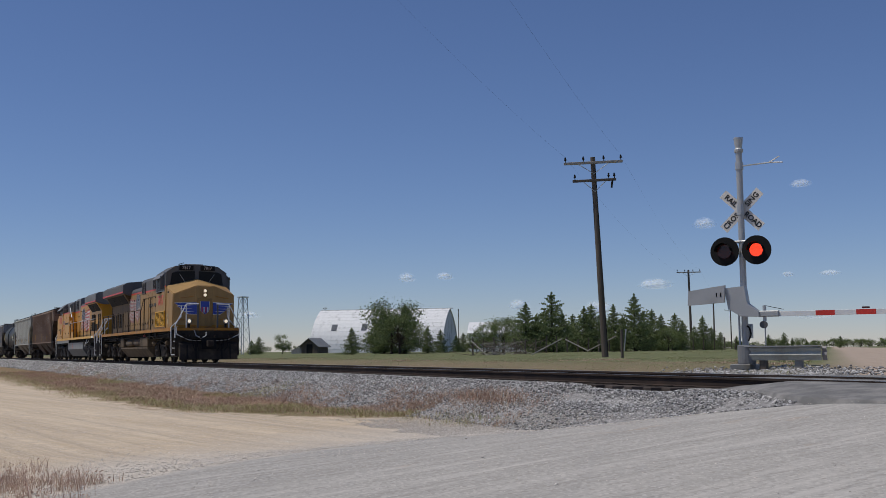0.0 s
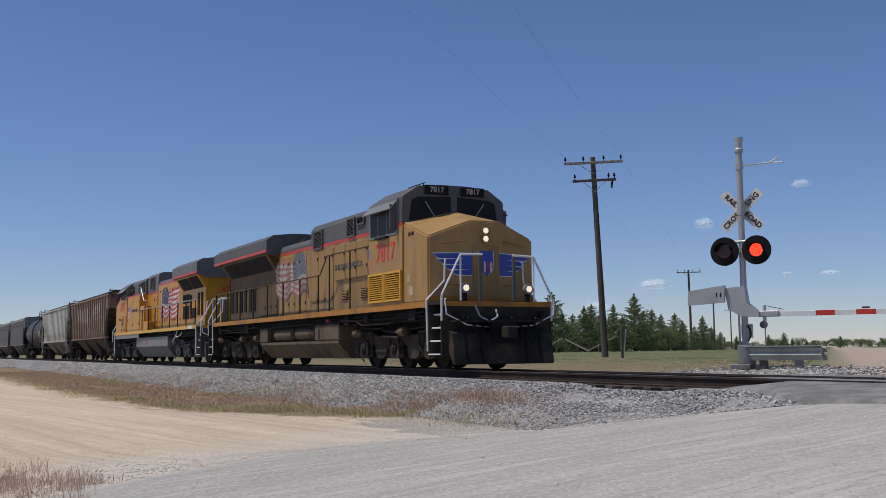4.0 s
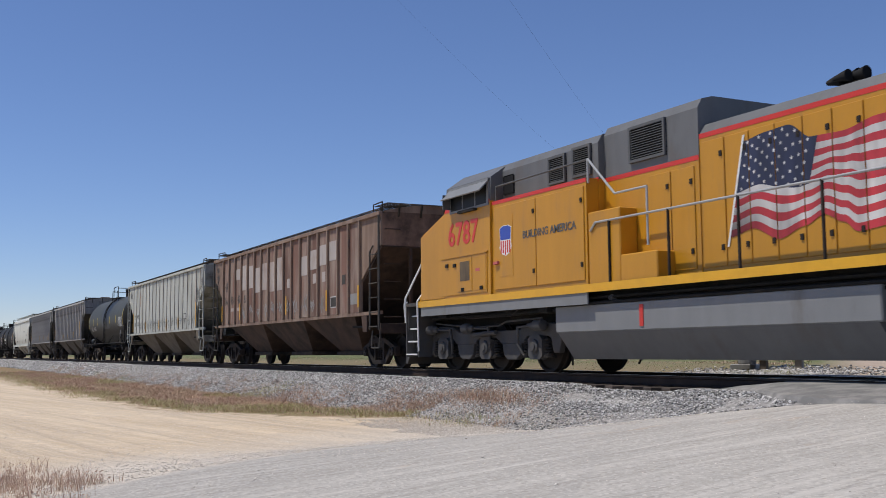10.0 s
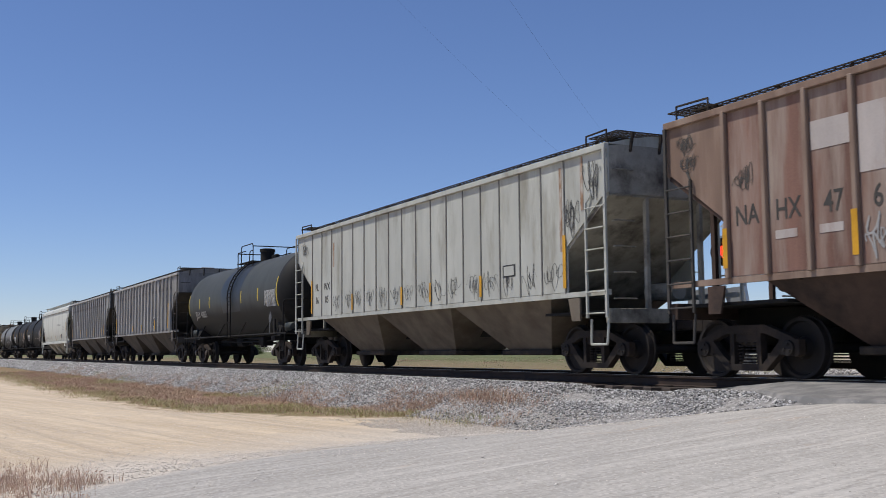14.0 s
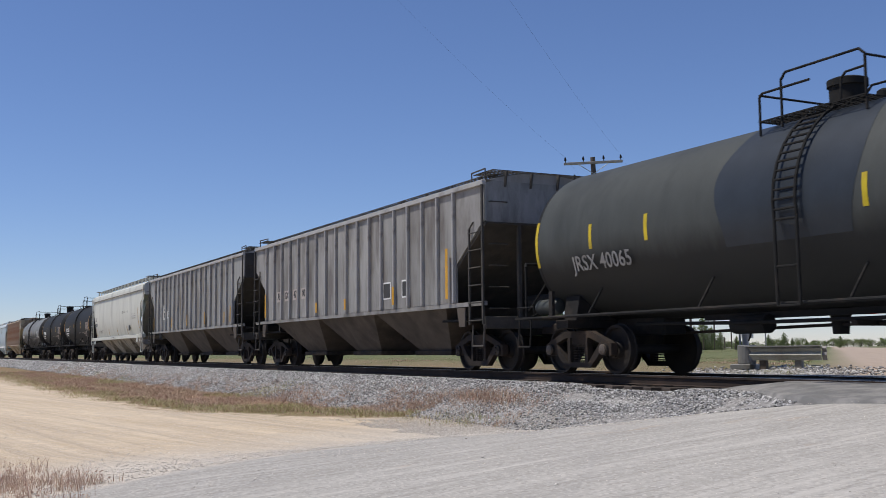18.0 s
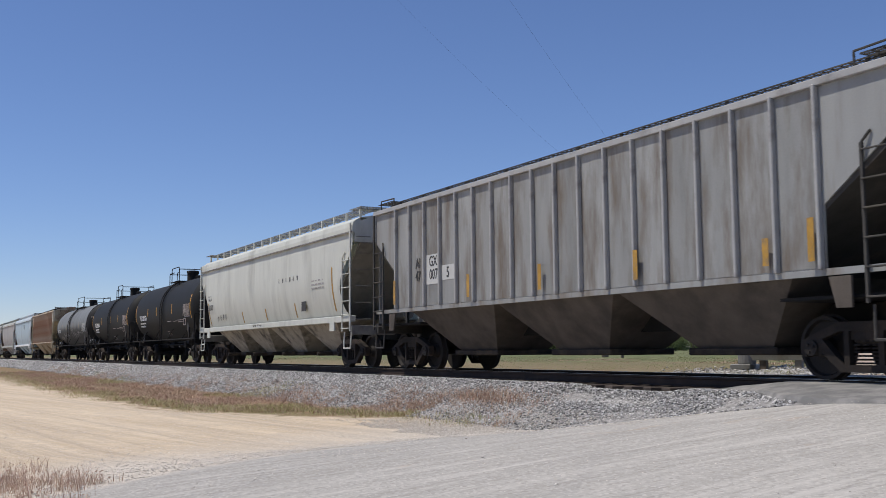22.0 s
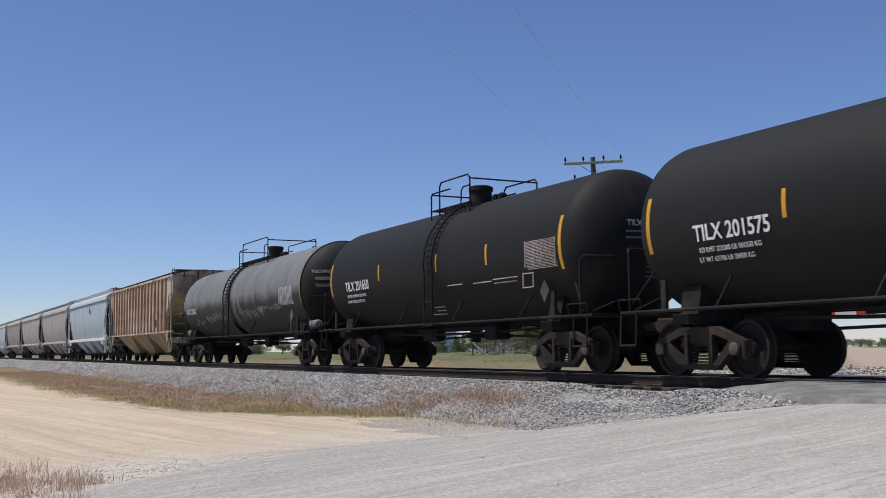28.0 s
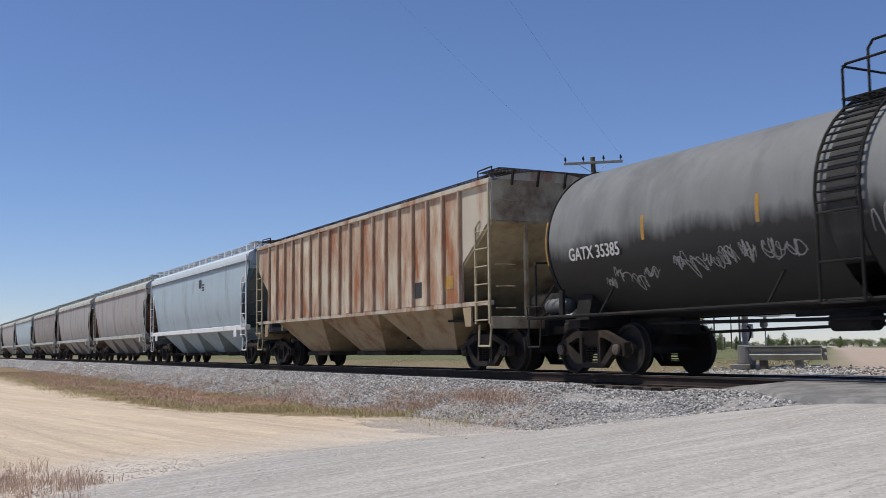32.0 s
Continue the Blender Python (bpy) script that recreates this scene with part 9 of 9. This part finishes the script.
part("hanging_rod", cyl(BM(), (0.52, -0.20, 0.55), (0.52, -0.20, 1.0), 0.015, 6), M["alu"], sig)
part("guy_wire", rod(BM(), [(0.52, -0.20, 1.46), (0.95, -0.20, 1.36)], 0.008, 5), M["black"], sig)
arm = part("gate_arm", box(BM(), 0.86, 7.4, -0.225, -0.195, 1.205, 1.315, 0.004), M["white"], sig, "white gate arm with red bands")
x = 1.66
while x < 7.2:
    part("red_band", box(BM(), x, x + 0.41, -0.2275, -0.1925, 1.2025, 1.3175), M["red"], arm)
    x += 0.86
tip = part("arm_light", box(BM(), -0.08, 0.08, -0.015, 0.015, -0.02, 0.02, 0.005), M["lens_dark"], sig, "small red lamp on the gate arm")
part("light_cluster", box(BM(), -0.07, 0.07, -0.020, -0.016, -0.016, 0.016), M["lamp_red"], tip)
tip.matrix_basis = pose(2.72, -0.21, 1.355)
part("junction_box", box(BM(), -0.12, 0.12, 0.09, 0.25, 0.72, 1.05, 0.01), M["galv"], sig)
part("conduit", rod(BM(), [(-0.10, -0.10, 0.1), (-0.10, -0.10, 1.3)], 0.025, 6), M["galv"], sig)
part("cable_loop", rod(BM(), [(0.1, -0.1, 0.65), (0.17, -0.12, 0.8), (0.14, -0.12, 0.95), (0.08, -0.1, 1.0)], 0.02, 6), M["black"], sig)

# guard rail round the mast
gr = tagged(empty("guard_rail", pose(SX, SY, SZ, 0, 0, TURN - 6)), "weathered grey steel guard rail on short posts", "guard rail")
prof = [(-0.62, 0.52), (-0.66, 0.47), (-0.62, 0.40), (-0.66, 0.33), (-0.62, 0.26), (-0.60, 0.21), (-0.58, 0.21), (-0.60, 0.26), (-0.64, 0.33), (-0.60, 0.40), (-0.64, 0.47), (-0.60, 0.52)]
part("beam", prism(BM(), prof, 0.25, 1.95), M["h_pale"], gr)
part("end_cap", prism(BM(), [(p_[0] * 0.9, p_[1]) for p_ in prof], 1.95, 2.05), M["h_taupe"], gr)
part("rounded_end", lathe(BM(), [(0.12, 0.19), (0.14, 0.20), (0.54, 0.20), (0.56, 0.19)], 18, "z"), M["loco_grey_light"], gr).matrix_basis = pose(0.22, -0.50, 0)
for x in (0.62, 1.42):
    part("post", box(BM(), x - 0.08, x + 0.08, -0.58, -0.44, -0.2, 0.42, 0.01), M["wood_grey"] if x > 1 else M["wood"], gr)
part("top_flange", box(BM(), 0.25, 1.95, -0.70, -0.58, 0.515, 0.535), M["alu"], gr)

# ---- clouds: small fair-weather puffs far off ----
cm = bpy.data.materials.new("cloud white")
cm.use_nodes = True
cb = cm.node_tree.nodes["Principled BSDF"]
# thinner towards the rim and in wisps
cn, cl = cm.node_tree.nodes, cm.node_tree.links
tcd = cn.new("ShaderNodeTexCoord")
ln = cn.new("ShaderNodeVectorMath")
ln.operation = "LENGTH"
flat_ = cn.new("ShaderNodeVectorMath")
flat_.operation = "MULTIPLY"
flat_.inputs[1].default_value = (1, 0, 1)
sepc = cn.new("ShaderNodeSeparateXYZ")
cl.new(tcd.outputs["Object"], sepc.inputs[0])
under = cn.new("ShaderNodeMath")
under.operation = "MULTIPLY"
under.inputs[1].default_value = -2.0
cl.new(sepc.outputs[2], under.inputs[0])
tall = cn.new("ShaderNodeMath")
tall.operation = "MAXIMUM"
cl.new(sepc.outputs[2], tall.inputs[0])
cl.new(under.outputs[0], tall.inputs[1])
joined = cn.new("ShaderNodeCombineXYZ")
cl.new(sepc.outputs[0], joined.inputs[0])
cl.new(tall.outputs[0], joined.inputs[2])
cl.new(joined.outputs[0], flat_.inputs[0])
cl.new(flat_.outputs[0], ln.inputs[0])
tn = cn.new("ShaderNodeTexNoise")
tn.inputs["Scale"].default_value, tn.inputs["Detail"].default_value = 2.2, 6
cl.new(tcd.outputs["Object"], tn.inputs["Vector"])
ad = cn.new("ShaderNodeMath")
ad.operation = "MULTIPLY_ADD"
ad.inputs[1].default_value = -0.9
cl.new(tn.outputs[0], ad.inputs[0])
cl.new(ln.outputs["Value"], ad.inputs[2])
mr = cn.new("ShaderNodeMapRange")
mr.inputs["From Min"].default_value, mr.inputs["From Max"].default_value = -0.30, 0.48
mr.inputs["To Min"].default_value, mr.inputs["To Max"].default_value = 0.5, 0.0
cl.new(ad.outputs[0], mr.inputs["Value"])
cn.remove(cb)
lit, thru, clear = cn.new("ShaderNodeBsdfDiffuse"), cn.new("ShaderNodeBsdfTranslucent"), cn.new("ShaderNodeBsdfTransparent")
for q_ in (lit, thru):
    q_.inputs["Color"].default_value = (0.92, 0.92, 0.94, 1)
both, seen = cn.new("ShaderNodeAddShader"), cn.new("ShaderNodeMixShader")
cl.new(lit.outputs[0], both.inputs[0])
cl.new(thru.outputs[0], both.inputs[1])
cl.new(mr.outputs[0], seen.inputs[0])
cl.new(clear.outputs[0], seen.inputs[1])
cl.new(both.outputs[0], seen.inputs[2])
cl.new(seen.outputs[0], cn["Material Output"].inputs["Surface"])


def cloud(px, py, w, h):
    d = 1600.0
    a = math.atan((px - 784) / 1850.0)
    x, y = place(px, d)
    z = EYE.z + d / math.cos(a) * ((620 - 0.0087 * (px - 784)) - py) / 1850.0
    h *= 1.5
    bm = BM()
    bmesh.ops.create_uvsphere(bm, u_segments=20, v_segments=12, radius=1.0)
    for v in bm.verts:
        v.co *= 1.15 + 0.12 * noise.noise(v.co * 2.5 + Vector((px, py, 0)))
    o = obj("cloud", bm, cm, True)
    o.matrix_basis = pose(x, y, z, 0, 0, -27 + 90) @ Matrix.Diagonal((w / 2 * d / 1850, w / 2 * d / 1850 * 0.6, h / 2 * d / 1850, 1))
    return tagged(o, "small white fair-weather cloud low in the sky", "cloud", "small clouds")


for c in ((720, 494, 34, 16), (787, 491, 34, 13), (917, 543, 40, 18), (1160, 508, 66, 18), (1250, 404, 44, 18), (1425, 340, 40, 12), (1395, 493, 24, 9), (1470, 492, 40, 9), (1440, 562, 70, 14), (1060, 548, 60, 22), (440, 560, 40, 12)):
    cloud(*c)

# ---- sleepers, nearest first ----
tie_bm = box(BM(), -0.115, 0.115, -1.30, 1.30, -0.34, -0.172, 0.012)
tie0 = None
plate_bm = box(BM(), -0.09, 0.09, -0.17, 0.17, -0.173, -0.160)
plate0 = None
rk = random.Random(23)
for i in range(130):
    x = -13.2 - i * 0.53
    m = pose(x, rk.uniform(-0.04, 0.04), rk.uniform(-0.01, 0.004), 0, 0, rk.uniform(-1.5, 1.5))
    if tie0 is None:
        tie0 = part("sleeper", tie_bm, M["tie"], track)
        tie0.matrix_basis = m
    else:
        again(tie0, track, m)
    if i < 70:
        for s in (-1, 1):
            if plate0 is None:
                plate0 = part("tie_plate", plate_bm, M["rust"], track)
                plate0.matrix_basis = pose(x, s * 0.7525, 0)
            else:
                again(plate0, track, pose(x, s * 0.7525, 0))


# when the lamp on the arm's side takes over, and back
FLASH = [0.45, 1.06, 1.69, 2.31, 2.95, 3.60, 4.25] + [5.06 + 0.651 * i for i in range(41)]


def lamp_turns(lit_first):
    """Rows of (seconds, degrees): 0 shows the lit face, 180 the dark back."""
    rows, a, lit = [(0.0, 0.0 if lit_first else 180.0)], 0.0 if lit_first else 180.0, lit_first
    for t in FLASH:
        rows.append((t - 1 / 30, a))
        for k in range(1, 4):
            rows.append((t + (k - 1) / 30, a + 60 * k))
        a += 180
    rows.append((32.0, a))
    return rows


def motions():
    for car, s, turn in TRAIN:
        walk(car, [(t, pose(s + way(t), 0, 0, 0, 0, turn)) for t in range(0, 33, 2)])
    near = {car for car, s, turn in TRAIN[:13]}
    times = [i / 15 for i in range(481)]
    turns = {}
    for o, x, r, flip, car in ROLLING:
        if car in near:
            if (r, flip) not in turns:
                turns[(r, flip)] = [math.degrees(way(t) / r) * flip for t in times]
            walk(o, [(t, pose(x, 0, r, 0, a, 0)) for t, a in zip(times, turns[(r, flip)])])
    for lens, lx, s in LAMPS:
        walk(lens, [(t, pose(lx, -0.175, 2.76, 0, 0, a)) for t, a in lamp_turns(s > 0)])
    walk(tip, [(t, pose(2.72, -0.21, 1.355, 0, 0, a)) for t, a in lamp_turns(False)])


motions()
